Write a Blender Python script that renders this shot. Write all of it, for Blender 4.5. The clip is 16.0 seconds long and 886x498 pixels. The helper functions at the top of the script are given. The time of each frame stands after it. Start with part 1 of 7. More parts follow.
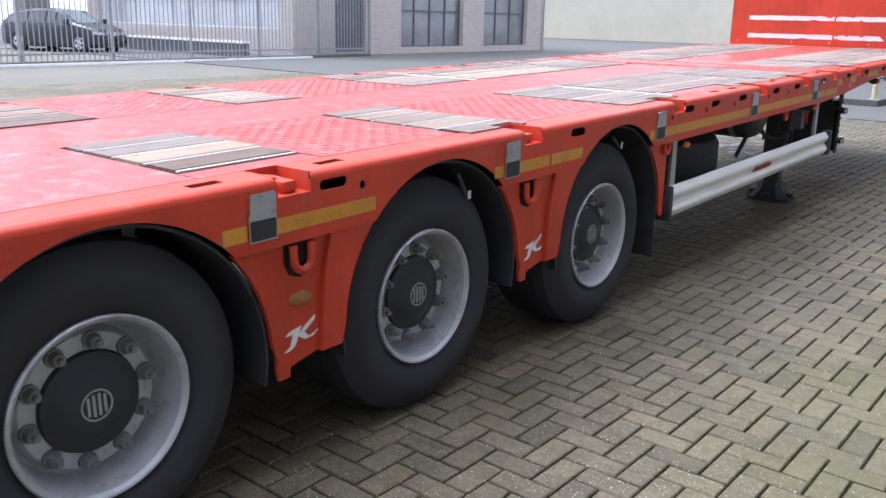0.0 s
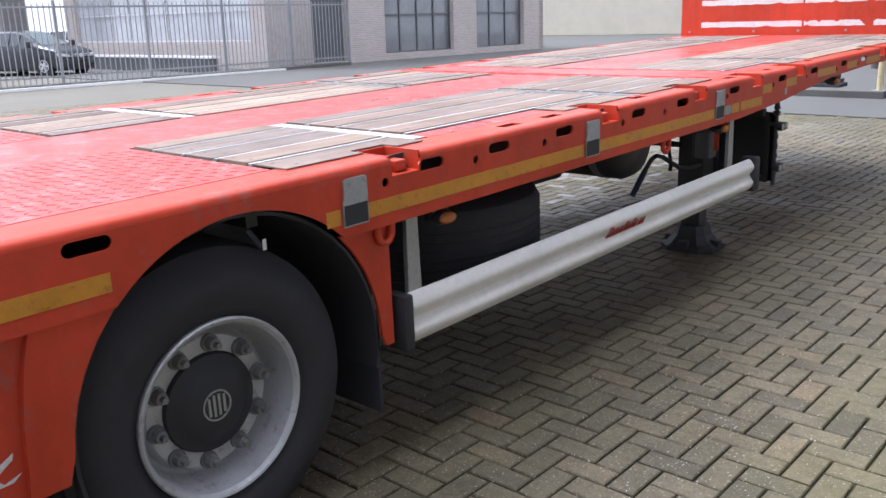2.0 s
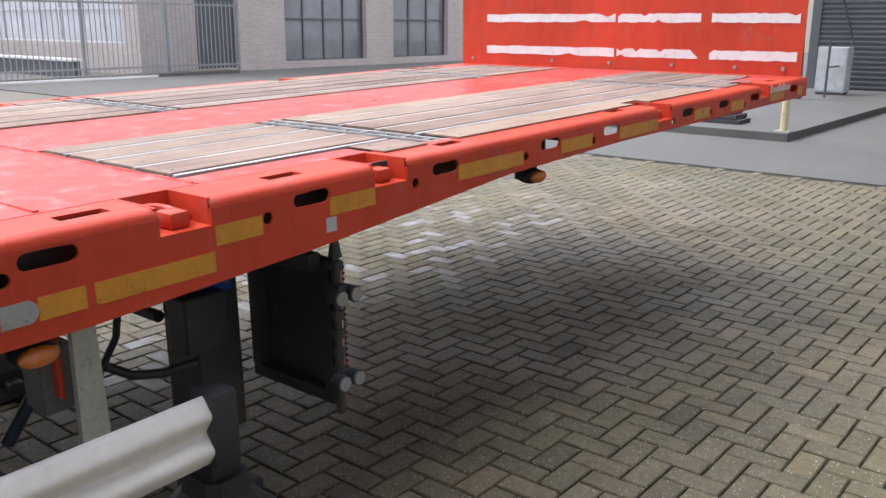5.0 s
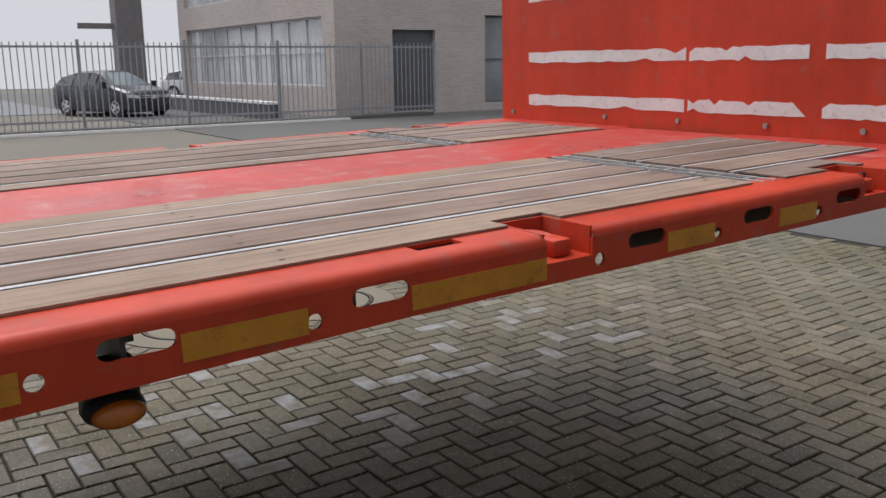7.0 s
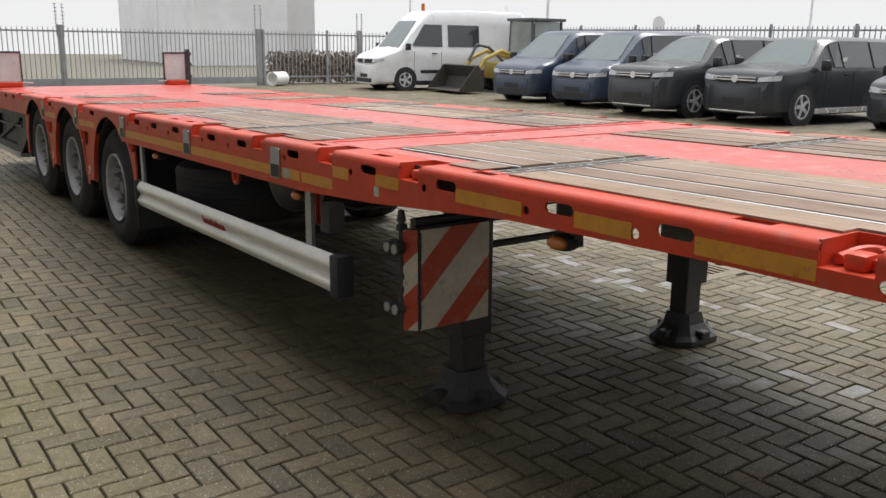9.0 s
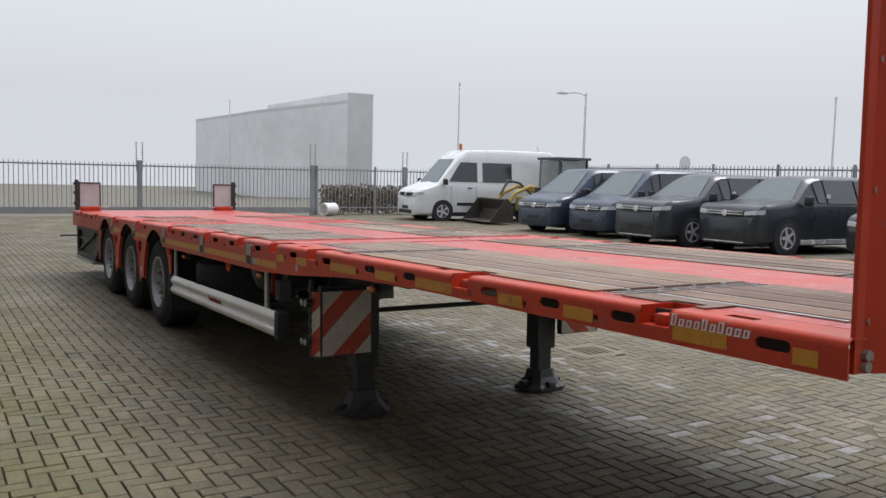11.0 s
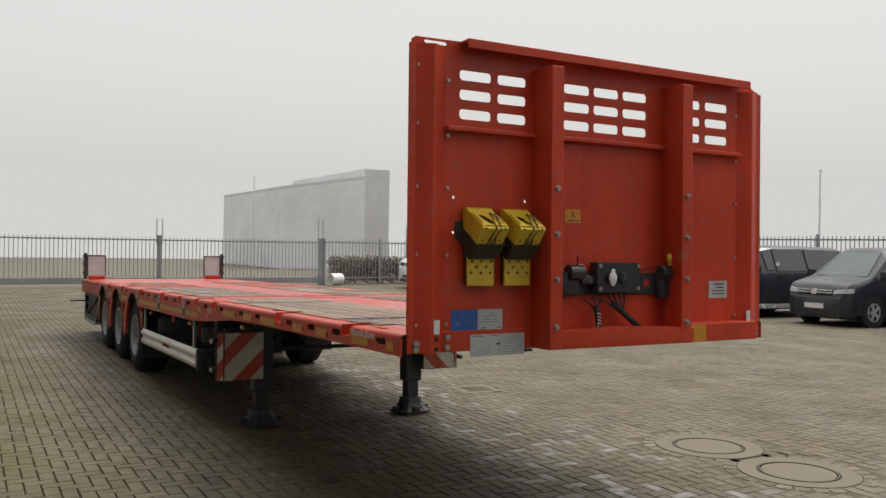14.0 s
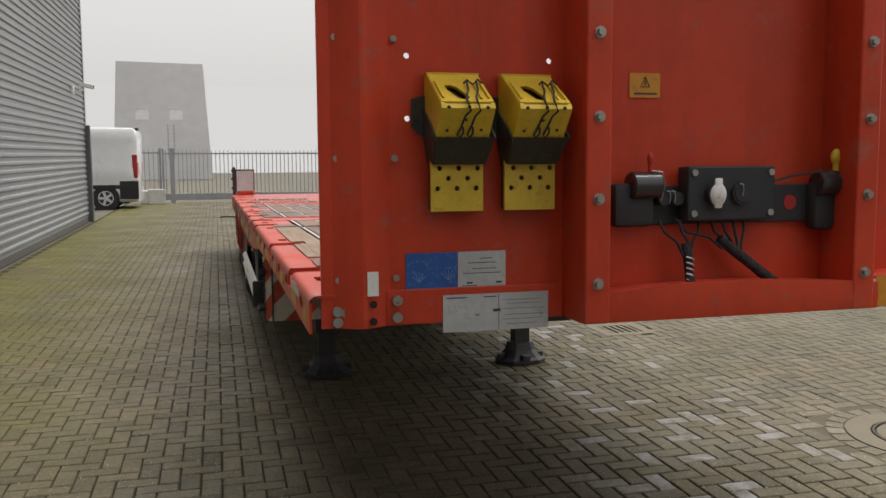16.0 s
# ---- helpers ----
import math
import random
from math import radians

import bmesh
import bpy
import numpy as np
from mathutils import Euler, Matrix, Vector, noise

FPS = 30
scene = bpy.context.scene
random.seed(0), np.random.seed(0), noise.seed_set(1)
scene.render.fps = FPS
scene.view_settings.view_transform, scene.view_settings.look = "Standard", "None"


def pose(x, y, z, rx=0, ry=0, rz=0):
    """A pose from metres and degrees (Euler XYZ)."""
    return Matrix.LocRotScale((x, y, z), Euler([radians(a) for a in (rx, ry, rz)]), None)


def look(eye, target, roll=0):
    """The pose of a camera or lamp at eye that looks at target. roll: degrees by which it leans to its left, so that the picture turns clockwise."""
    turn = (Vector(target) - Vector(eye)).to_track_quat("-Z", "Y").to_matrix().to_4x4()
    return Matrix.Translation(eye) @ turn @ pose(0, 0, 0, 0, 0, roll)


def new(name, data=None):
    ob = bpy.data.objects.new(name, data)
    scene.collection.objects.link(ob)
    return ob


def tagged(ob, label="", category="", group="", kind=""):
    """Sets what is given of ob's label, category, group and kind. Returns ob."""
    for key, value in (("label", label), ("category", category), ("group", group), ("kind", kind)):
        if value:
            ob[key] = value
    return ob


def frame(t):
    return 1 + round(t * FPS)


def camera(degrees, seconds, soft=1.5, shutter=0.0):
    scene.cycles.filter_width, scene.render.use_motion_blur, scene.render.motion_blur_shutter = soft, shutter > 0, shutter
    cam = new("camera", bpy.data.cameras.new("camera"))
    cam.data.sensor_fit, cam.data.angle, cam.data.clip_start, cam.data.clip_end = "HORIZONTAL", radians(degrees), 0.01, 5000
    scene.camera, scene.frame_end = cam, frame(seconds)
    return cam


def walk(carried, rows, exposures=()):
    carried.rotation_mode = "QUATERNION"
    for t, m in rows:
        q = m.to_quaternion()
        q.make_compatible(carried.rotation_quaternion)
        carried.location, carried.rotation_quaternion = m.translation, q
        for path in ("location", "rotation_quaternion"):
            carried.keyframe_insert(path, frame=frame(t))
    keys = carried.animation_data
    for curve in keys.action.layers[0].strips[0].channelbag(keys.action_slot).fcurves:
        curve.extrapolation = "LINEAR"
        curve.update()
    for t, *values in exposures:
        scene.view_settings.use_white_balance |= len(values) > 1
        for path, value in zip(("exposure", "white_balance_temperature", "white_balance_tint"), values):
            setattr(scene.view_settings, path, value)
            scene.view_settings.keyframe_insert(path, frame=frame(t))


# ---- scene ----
cam = camera(54.6, 16.0, shutter=0.05)
PATH = [
    (0, (3.234, 1.936, 1.486), (2.014, 3.432, 0.963), 1.3),
    (0.5, (3.233, 2.537, 1.48), (2.01, 4.031, 0.961), -0.9),
    (1, (3.211, 3.137, 1.477), (1.96, 4.61, 0.959), -1.2),
    (1.5, (3.177, 3.775, 1.471), (1.926, 5.248, 0.955), -1.3),
    (2, (3.125, 4.401, 1.479), (1.843, 5.846, 0.961), -1.6),
    (2.5, (3.04, 5.039, 1.483), (1.759, 6.488, 0.971), -1.1),
    (3, (3.008, 5.651, 1.503), (1.728, 7.102, 0.997), -1.1),
    (3.5, (2.933, 6.256, 1.499), (1.649, 7.711, 1.015), 0.6),
    (4, (2.919, 6.844, 1.5), (1.636, 8.304, 1.03), 0.3),
    (4.5, (2.87, 7.445, 1.505), (1.592, 8.905, 1.02), 0.1),
    (5, (2.851, 8.067, 1.513), (1.629, 9.567, 1.007), 0.3),
    (5.2, (2.856, 8.322, 1.517), (1.639, 9.826, 1.009), 0.3),
    (7.3, (2.544, 10.631, 1.537), (0.769, 11.478, 1.171), -0.9),
    (7.4, (2.572, 10.766, 1.542), (0.655, 11.241, 1.147), -1.9),
    (7.5, (2.6, 10.893, 1.55), (0.65, 11.006, 1.123), -2.8),
    (7.7, (2.641, 11.052, 1.578), (0.755, 10.623, 1.069), -3.4),
    (8, (2.776, 11.292, 1.58), (1.14, 10.264, 1.066), -4.0),
    (8.4, (2.926, 11.716, 1.595), (1.574, 10.332, 1.086), -2.0),
    (8.5, (2.949, 11.851, 1.592), (1.685, 10.385, 1.089), -2.0),
    (8.7, (2.98, 12.084, 1.594), (1.793, 10.552, 1.101), -0.6),
    (10.8, (3.338, 14.456, 1.642), (2.298, 12.764, 1.406), 1.5),
    (11, (3.345, 14.693, 1.633), (2.3, 12.996, 1.461), 1.4),
    (11.5, (3.378, 15.257, 1.654), (2.327, 13.562, 1.507), 1.3),
    (12, (3.457, 15.811, 1.654), (2.404, 14.113, 1.567), 2.1),
    (12.5, (3.482, 16.355, 1.649), (2.431, 14.654, 1.608), 2.0),
    (13, (3.557, 16.776, 1.644), (2.505, 15.076, 1.64), 1.9),
    (13.5, (3.494, 17.042, 1.667), (2.449, 15.336, 1.667), 1.3),
    (14, (3.151, 17.132, 1.669), (2.176, 15.386, 1.661), 1.0),
    (14.5, (2.731, 16.951, 1.643), (1.852, 15.154, 1.65), 0.8),
    (15, (2.259, 16.675, 1.635), (1.504, 14.823, 1.63), 0.5),
    (15.5, (1.854, 16.301, 1.636), (1.305, 14.379, 1.588), -0.8),
    (16, (1.519, 15.809, 1.632), (1.014, 13.886, 1.413), -0.2),
]
walk(cam, [(t, look(eye, target, roll)) for t, eye, target, roll in PATH],
     exposures=[(0.0,1.42,5400,15),(2.5,1.31,5650,15),(5.2,1.2,5900,15),(7.3,0.26,6150,12),(8.0,0.54,6250,10),(8.7,0.72,6450,10),(10.8,0.38,6050,10),(12.5,0.33,6600,9),(14.5,0.26,6700,9),(15.5,0.32,6850,10),(16.0,0.36,6650,10)])

# ---- light ----
world = bpy.data.worlds.new("world")
scene.world = world
world.use_nodes = True
wt = world.node_tree
wt.nodes.clear()
w_out = wt.nodes.new("ShaderNodeOutputWorld")
w_bg = wt.nodes.new("ShaderNodeBackground")
sky = wt.nodes.new("ShaderNodeTexSky")
sky.sky_type = "NISHITA"
sky.sun_disc = False
sky.sun_elevation = radians(60)
sky.sun_rotation = radians(235)
sky.air_density, sky.dust_density = 2.0, 6.0
sky_gain = wt.nodes.new("ShaderNodeVectorMath")
sky_gain.operation = "SCALE"
sky_gain.inputs["Scale"].default_value = 0.06
grey = wt.nodes.new("ShaderNodeValToRGB")
for at in (0.2, 0.5, 0.8):
    grey.color_ramp.elements.new(at)
for step, (at, level) in zip(grey.color_ramp.elements, ((0.0, 0.54), (0.2, 0.67), (0.5, 0.74), (0.8, 1.1), (1.0, 1.9))):
    step.position, step.color = at, (level, level, level * 1.01, 1)
w_tc = wt.nodes.new("ShaderNodeTexCoord")
w_sep = wt.nodes.new("ShaderNodeSeparateXYZ")
w_mix = wt.nodes.new("ShaderNodeMix")
w_mix.data_type = "RGBA"
w_mix.inputs[0].default_value = 0.88
wt.links.new(w_tc.outputs["Generated"], w_sep.inputs[0])
wt.links.new(w_sep.outputs["Z"], grey.inputs[0])
wt.links.new(sky.outputs[0], sky_gain.inputs[0])
wt.links.new(sky_gain.outputs[0], w_mix.inputs[6])
wt.links.new(grey.outputs[0], w_mix.inputs[7])
wt.links.new(w_mix.outputs[2], w_bg.inputs[0])
w_bg.inputs[1].default_value = 0.98
wt.links.new(w_bg.outputs[0], w_out.inputs[0])

sun_data = bpy.data.lights.new("sun", "SUN")
sun_data.energy, sun_data.angle, sun_data.color = 1.5, radians(32), (1.0, 0.97, 0.93)
sun = new("sun", sun_data)
sun.matrix_world = look((-11, 3, 18), (0, 6, 0))


# ---- materials ----
def nodes_of(name):
    m = bpy.data.materials.new(name)
    m.use_nodes = True
    return m, m.node_tree, m.node_tree.nodes["Principled BSDF"]


def noise_node(nt, scale, detail=4.0, rough=0.6, coord="Object", stretch=None):
    tc = nt.nodes.new("ShaderNodeTexCoord")
    n = nt.nodes.new("ShaderNodeTexNoise")
    n.inputs["Scale"].default_value, n.inputs["Detail"].default_value, n.inputs["Roughness"].default_value = scale, detail, rough
    if stretch:
        mp = nt.nodes.new("ShaderNodeMapping")
        mp.inputs["Scale"].default_value = stretch
        nt.links.new(tc.outputs[coord], mp.inputs[0])
        nt.links.new(mp.outputs[0], n.inputs["Vector"])
    else:
        nt.links.new(tc.outputs[coord], n.inputs["Vector"])
    return n


def ramp_node(nt, source, stops):
    r = nt.nodes.new("ShaderNodeValToRGB")
    e = r.color_ramp.elements
    while len(e) < len(stops):
        e.new(0.5)
    for el, (p, c) in zip(e, stops):
        el.position, el.color = p, (*c, 1) if len(c) == 3 else c
    nt.links.new(source, r.inputs[0])
    return r


def mix_node(nt, fac, a, b, kind="MIX"):
    m = nt.nodes.new("ShaderNodeMix")
    m.data_type, m.blend_type = "RGBA", kind
    for sock, v in ((m.inputs[0], fac), (m.inputs[6], a), (m.inputs[7], b)):
        if hasattr(v, "links"):
            nt.links.new(v, sock)
        elif isinstance(v, (int, float)):
            sock.default_value = v
        else:
            sock.default_value = (*v, 1)
    return m.outputs[2]


def paint(name, col, rough=0.4, metal=0.0, wear=None, wear_amount=0.15, scale=3.0, bump=0.0, bump_scale=60.0, coat=0.0, vary=0.18, spec=0.5, grime=0.0):
    """A painted, plastic or metal surface: two scales of variation, optional wear colour and fine relief."""
    m, nt, b = nodes_of(name)
    big = noise_node(nt, scale, 5, 0.65)
    fine = noise_node(nt, scale * 14, 4, 0.6)
    lo = [c * (1 - vary) for c in col]
    hi = [min(1, c * (1 + vary * 0.6)) for c in col]
    base = ramp_node(nt, big.outputs[0], [(0.3, lo), (0.7, hi)]).outputs[0]
    f2 = ramp_node(nt, fine.outputs[0], [(0.35, (0.9, 0.9, 0.9)), (0.65, (1, 1, 1))]).outputs[0]
    base = mix_node(nt, 0.7, base, f2, "MULTIPLY")
    if wear:
        spots = noise_node(nt, scale * 5, 8, 0.75)
        mask = ramp_node(nt, spots.outputs[0], [(0.60 - wear_amount * 0.4, (0, 0, 0)), (0.68, (1, 1, 1))]).outputs[0]
        base = mix_node(nt, mask, base, wear)
    if grime:
        run = noise_node(nt, 1.0, 6, 0.7, stretch=(9, 9, 1.1))
        streak = ramp_node(nt, run.outputs[0], [(0.45, (1, 1, 1)), (0.72, (0.62, 0.60, 0.58))]).outputs[0]
        base = mix_node(nt, grime, base, streak, "MULTIPLY")
    nt.links.new(base, b.inputs["Base Color"])
    rr = ramp_node(nt, big.outputs[0], [(0.3, (max(0, rough - 0.1),) * 3), (0.7, (min(1, rough + 0.12),) * 3)])
    nt.links.new(rr.outputs[0], b.inputs["Roughness"])
    b.inputs["Metallic"].default_value = metal
    b.inputs["Coat Weight"].default_value = coat
    b.inputs["Specular IOR Level"].default_value = spec
    if bump:
        bn = noise_node(nt, bump_scale, 6, 0.7)
        bp = nt.nodes.new("ShaderNodeBump")
        bp.inputs["Strength"].default_value, bp.inputs["Distance"].default_value = bump, 0.004
        nt.links.new(bn.outputs[0], bp.inputs["Height"])
        nt.links.new(bp.outputs[0], b.inputs["Normal"])
    return m


RED = paint("red_paint", (0.59, 0.060, 0.024), 0.38, wear=(0.42, 0.10, 0.07), wear_amount=0.1, bump=0.05, bump_scale=220, scale=1.6, spec=0.3, grime=0.45)
RED_DECK = paint("red_deck_paint", (0.54, 0.052, 0.036), 0.34, wear=(0.56, 0.22, 0.19), wear_amount=0.2, bump=0.2, bump_scale=120, scale=2.2, coat=0.08, spec=0.42)
DARK = paint("black_chassis_paint", (0.046, 0.046, 0.050), 0.5, wear=(0.07, 0.06, 0.05), scale=4)
RUBBER = paint("tyre_rubber", (0.044, 0.043, 0.047), 0.8, bump=0.15, bump_scale=90, scale=6, spec=0.25)
PLASTIC = paint("black_plastic", (0.042, 0.042, 0.047), 0.5, scale=5, spec=0.3)
STEEL = paint("wheel_steel", (0.50, 0.50, 0.51), 0.42, metal=0.3, wear=(0.30, 0.285, 0.27), scale=5)
ALU = paint("aluminium", (0.84, 0.81, 0.75), 0.36, metal=0.05, scale=2.5, vary=0.1)
ZINC = paint("galvanised_steel", (0.42, 0.43, 0.44), 0.4, metal=0.6, scale=9, wear=(0.25, 0.22, 0.2))
YELLOW = paint("yellow_reflective_tape", (0.62, 0.27, 0.02), 0.35, scale=7, wear=(0.4, 0.14, 0.03))
WHITE = paint("white_film", (0.78, 0.77, 0.75), 0.4, scale=6, wear=(0.5, 0.4, 0.36), wear_amount=0.12, vary=0.1)
# near-black colour painted in for shade inside gaps and holes
RECESS_SHADE = paint("recess_shade", (0.02, 0.008, 0.006), 0.8, scale=8)
AMBER = paint("amber_lens", (0.55, 0.15, 0.015), 0.2, scale=9, coat=0.6)


# ---- building helpers ----
def part(name, bm, mat, parent=None, label="", smooth=False):
    me = bpy.data.meshes.new(name)
    bmesh.ops.recalc_face_normals(bm, faces=bm.faces)
    bm.to_mesh(me)
    bm.free()
    me.materials.append(mat)
    if smooth:
        me.polygons.foreach_set("use_smooth", [True] * len(me.polygons))
        me.set_sharp_from_angle(angle=radians(35))
    ob = new(name, me)
    if parent:
        ob.parent = parent
    if label:
        ob["label"] = label
    return ob


def thing(name, label, category, at=None, group="", kind=""):
    ob = new(name)
    ob.empty_display_size = 0.2
    if at is not None:
        ob.matrix_world = at
    return tagged(ob, label, category, group, kind)


def box(bm, x0, x1, y0, y1, z0, z1, bevel=0.0):
    g = bmesh.ops.create_cube(bm, size=1, matrix=Matrix.Translation(((x0 + x1) / 2, (y0 + y1) / 2, (z0 + z1) / 2)) @ Matrix.Diagonal((x1 - x0, y1 - y0, z1 - z0, 1)))
    if bevel:
        edges = list({e for v in g["verts"] for e in v.link_edges})
        bmesh.ops.bevel(bm, geom=edges, offset=bevel, segments=2, affect="EDGES", profile=0.5)
    return bm


def one_box(*a, bevel=0.0):
    return box(bmesh.new(), *a, bevel=bevel)


def rod(bm, a, b, r, seg=12, r2=None):
    a, b = Vector(a), Vector(b)
    d = b - a
    m = Matrix.Translation((a + b) / 2) @ d.to_track_quat("Z", "Y").to_matrix().to_4x4()
    bmesh.ops.create_cone(bm, cap_ends=True, segments=seg, radius1=r, radius2=r if r2 is None else r2, depth=d.length, matrix=m)
    return bm


def tube(bm, pts, r, seg=8):
    """A bent tube along points, one closed skin."""
    pts = [Vector(p) for p in pts]
    rings = []
    for i, p in enumerate(pts):
        d = (pts[min(i + 1, len(pts) - 1)] - pts[max(i - 1, 0)]).normalized()
        q = d.to_track_quat("Z", "Y")
        rings.append([bm.verts.new(p + q @ Vector((r * math.cos(2 * math.pi * k / seg), r * math.sin(2 * math.pi * k / seg), 0))) for k in range(seg)])
    for a, b in zip(rings, rings[1:]):
        for k in range(seg):
            bm.faces.new((a[k], a[(k + 1) % seg], b[(k + 1) % seg], b[k]))
    bm.faces.new(rings[0][::-1])
    bm.faces.new(rings[-1])
    return bm


def revolve(bm, profile, m, seg=48):
    """A closed profile of (axis, radius) turned about the axis x of m."""
    rings = []
    for k in range(seg):
        a = 2 * math.pi * k / seg
        rings.append([bm.verts.new(m @ Vector((h, r * math.cos(a), r * math.sin(a)))) for h, r in profile])
    n = len(profile)
    for k in range(seg):
        p, q = rings[k], rings[(k + 1) % seg]
        for i in range(n):
            j = (i + 1) % n
            if profile[i][1] < 1e-5 and profile[j][1] < 1e-5:
                continue
            bm.faces.new((p[i], p[j], q[j], q[i]))
    bmesh.ops.remove_doubles(bm, verts=bm.verts, dist=1e-5)
    return bm


def plate(bm, outer, holes, axis, a, b):
    """A plate cut to an outline with holes, from a to b along the axis; its outline lies in the other two coordinates."""
    from mathutils.geometry import tessellate_polygon

    def put(u, v, w):
        return {"x": (w, u, v), "y": (u, w, v), "z": (u, v, w)}[axis]

    loops = [outer] + list(holes)
    flat = [p for lp in loops for p in lp]
    tris = tessellate_polygon([[Vector((u, v, 0)) for u, v in lp] for lp in loops])
    va = [bm.verts.new(put(u, v, a)) for u, v in flat]
    vb = [bm.verts.new(put(u, v, b)) for u, v in flat]
    for t in tris:
        for vs in (va, vb):
            try:
                bm.faces.new([vs[i] for i in t])
            except ValueError:
                pass
    o = 0
    for lp in loops:
        n = len(lp)
        for i in range(n):
            j = (i + 1) % n
            bm.faces.new((va[o + i], va[o + j], vb[o + j], vb[o + i]))
        o += n
    return bm


def oblong(cy, cz, length, height, n=5):
    """An outline with round ends, for a slot."""
    r, h = height / 2, length / 2 - height / 2
    pts = [(cy + h + r * math.cos(a), cz + r * math.sin(a)) for a in [radians(-90 + 180 * i / n) for i in range(n + 1)]]
    return pts + [(cy - h + r * math.cos(a), cz + r * math.sin(a)) for a in [radians(90 + 180 * i / n) for i in range(n + 1)]]


def ring(cy, cz, r, n=12):
    return [(cy + r * math.cos(2 * math.pi * i / n), cz + r * math.sin(2 * math.pi * i / n)) for i in range(n)]


# ---- more materials ----
def wood_material():
    m, nt, b = nodes_of("weathered_hardwood")
    grain = noise_node(nt, 1.0, 8, 0.7, stretch=(70, 2.2, 70))
    blot = noise_node(nt, 3.0, 4, 0.6)
    info = nt.nodes.new("ShaderNodeObjectInfo")
    tone = ramp_node(nt, info.outputs["Random"], [(0.0, (0.21, 0.155, 0.125)), (0.3, (0.33, 0.243, 0.193)), (0.6, (0.265, 0.216, 0.188)), (0.8, (0.35, 0.265, 0.207)), (1.0, (0.41, 0.31, 0.228))]).outputs[0]
    g2 = ramp_node(nt, grain.outputs[0], [(0.3, (0.55, 0.52, 0.5)), (0.55, (1, 1, 1)), (0.75, (1.0, 0.95, 0.9))]).outputs[0]
    c = mix_node(nt, 0.85, tone, g2, "MULTIPLY")
    dirt = ramp_node(nt, blot.outputs[0], [(0.35, (0.72, 0.7, 0.68)), (0.6, (1, 1, 1))]).outputs[0]
    c = mix_node(nt, 0.8, c, dirt, "MULTIPLY")
    nt.links.new(c, b.inputs["Base Color"])
    b.inputs["Roughness"].default_value = 0.75
    b.inputs["Specular IOR Level"].default_value = 0.12
    bp = nt.nodes.new("ShaderNodeBump")
    bp.inputs["Strength"].default_value, bp.inputs["Distance"].default_value = 0.35, 0.003
    nt.links.new(grain.outputs[0], bp.inputs["Height"])
    nt.links.new(bp.outputs[0], b.inputs["Normal"])
    return m


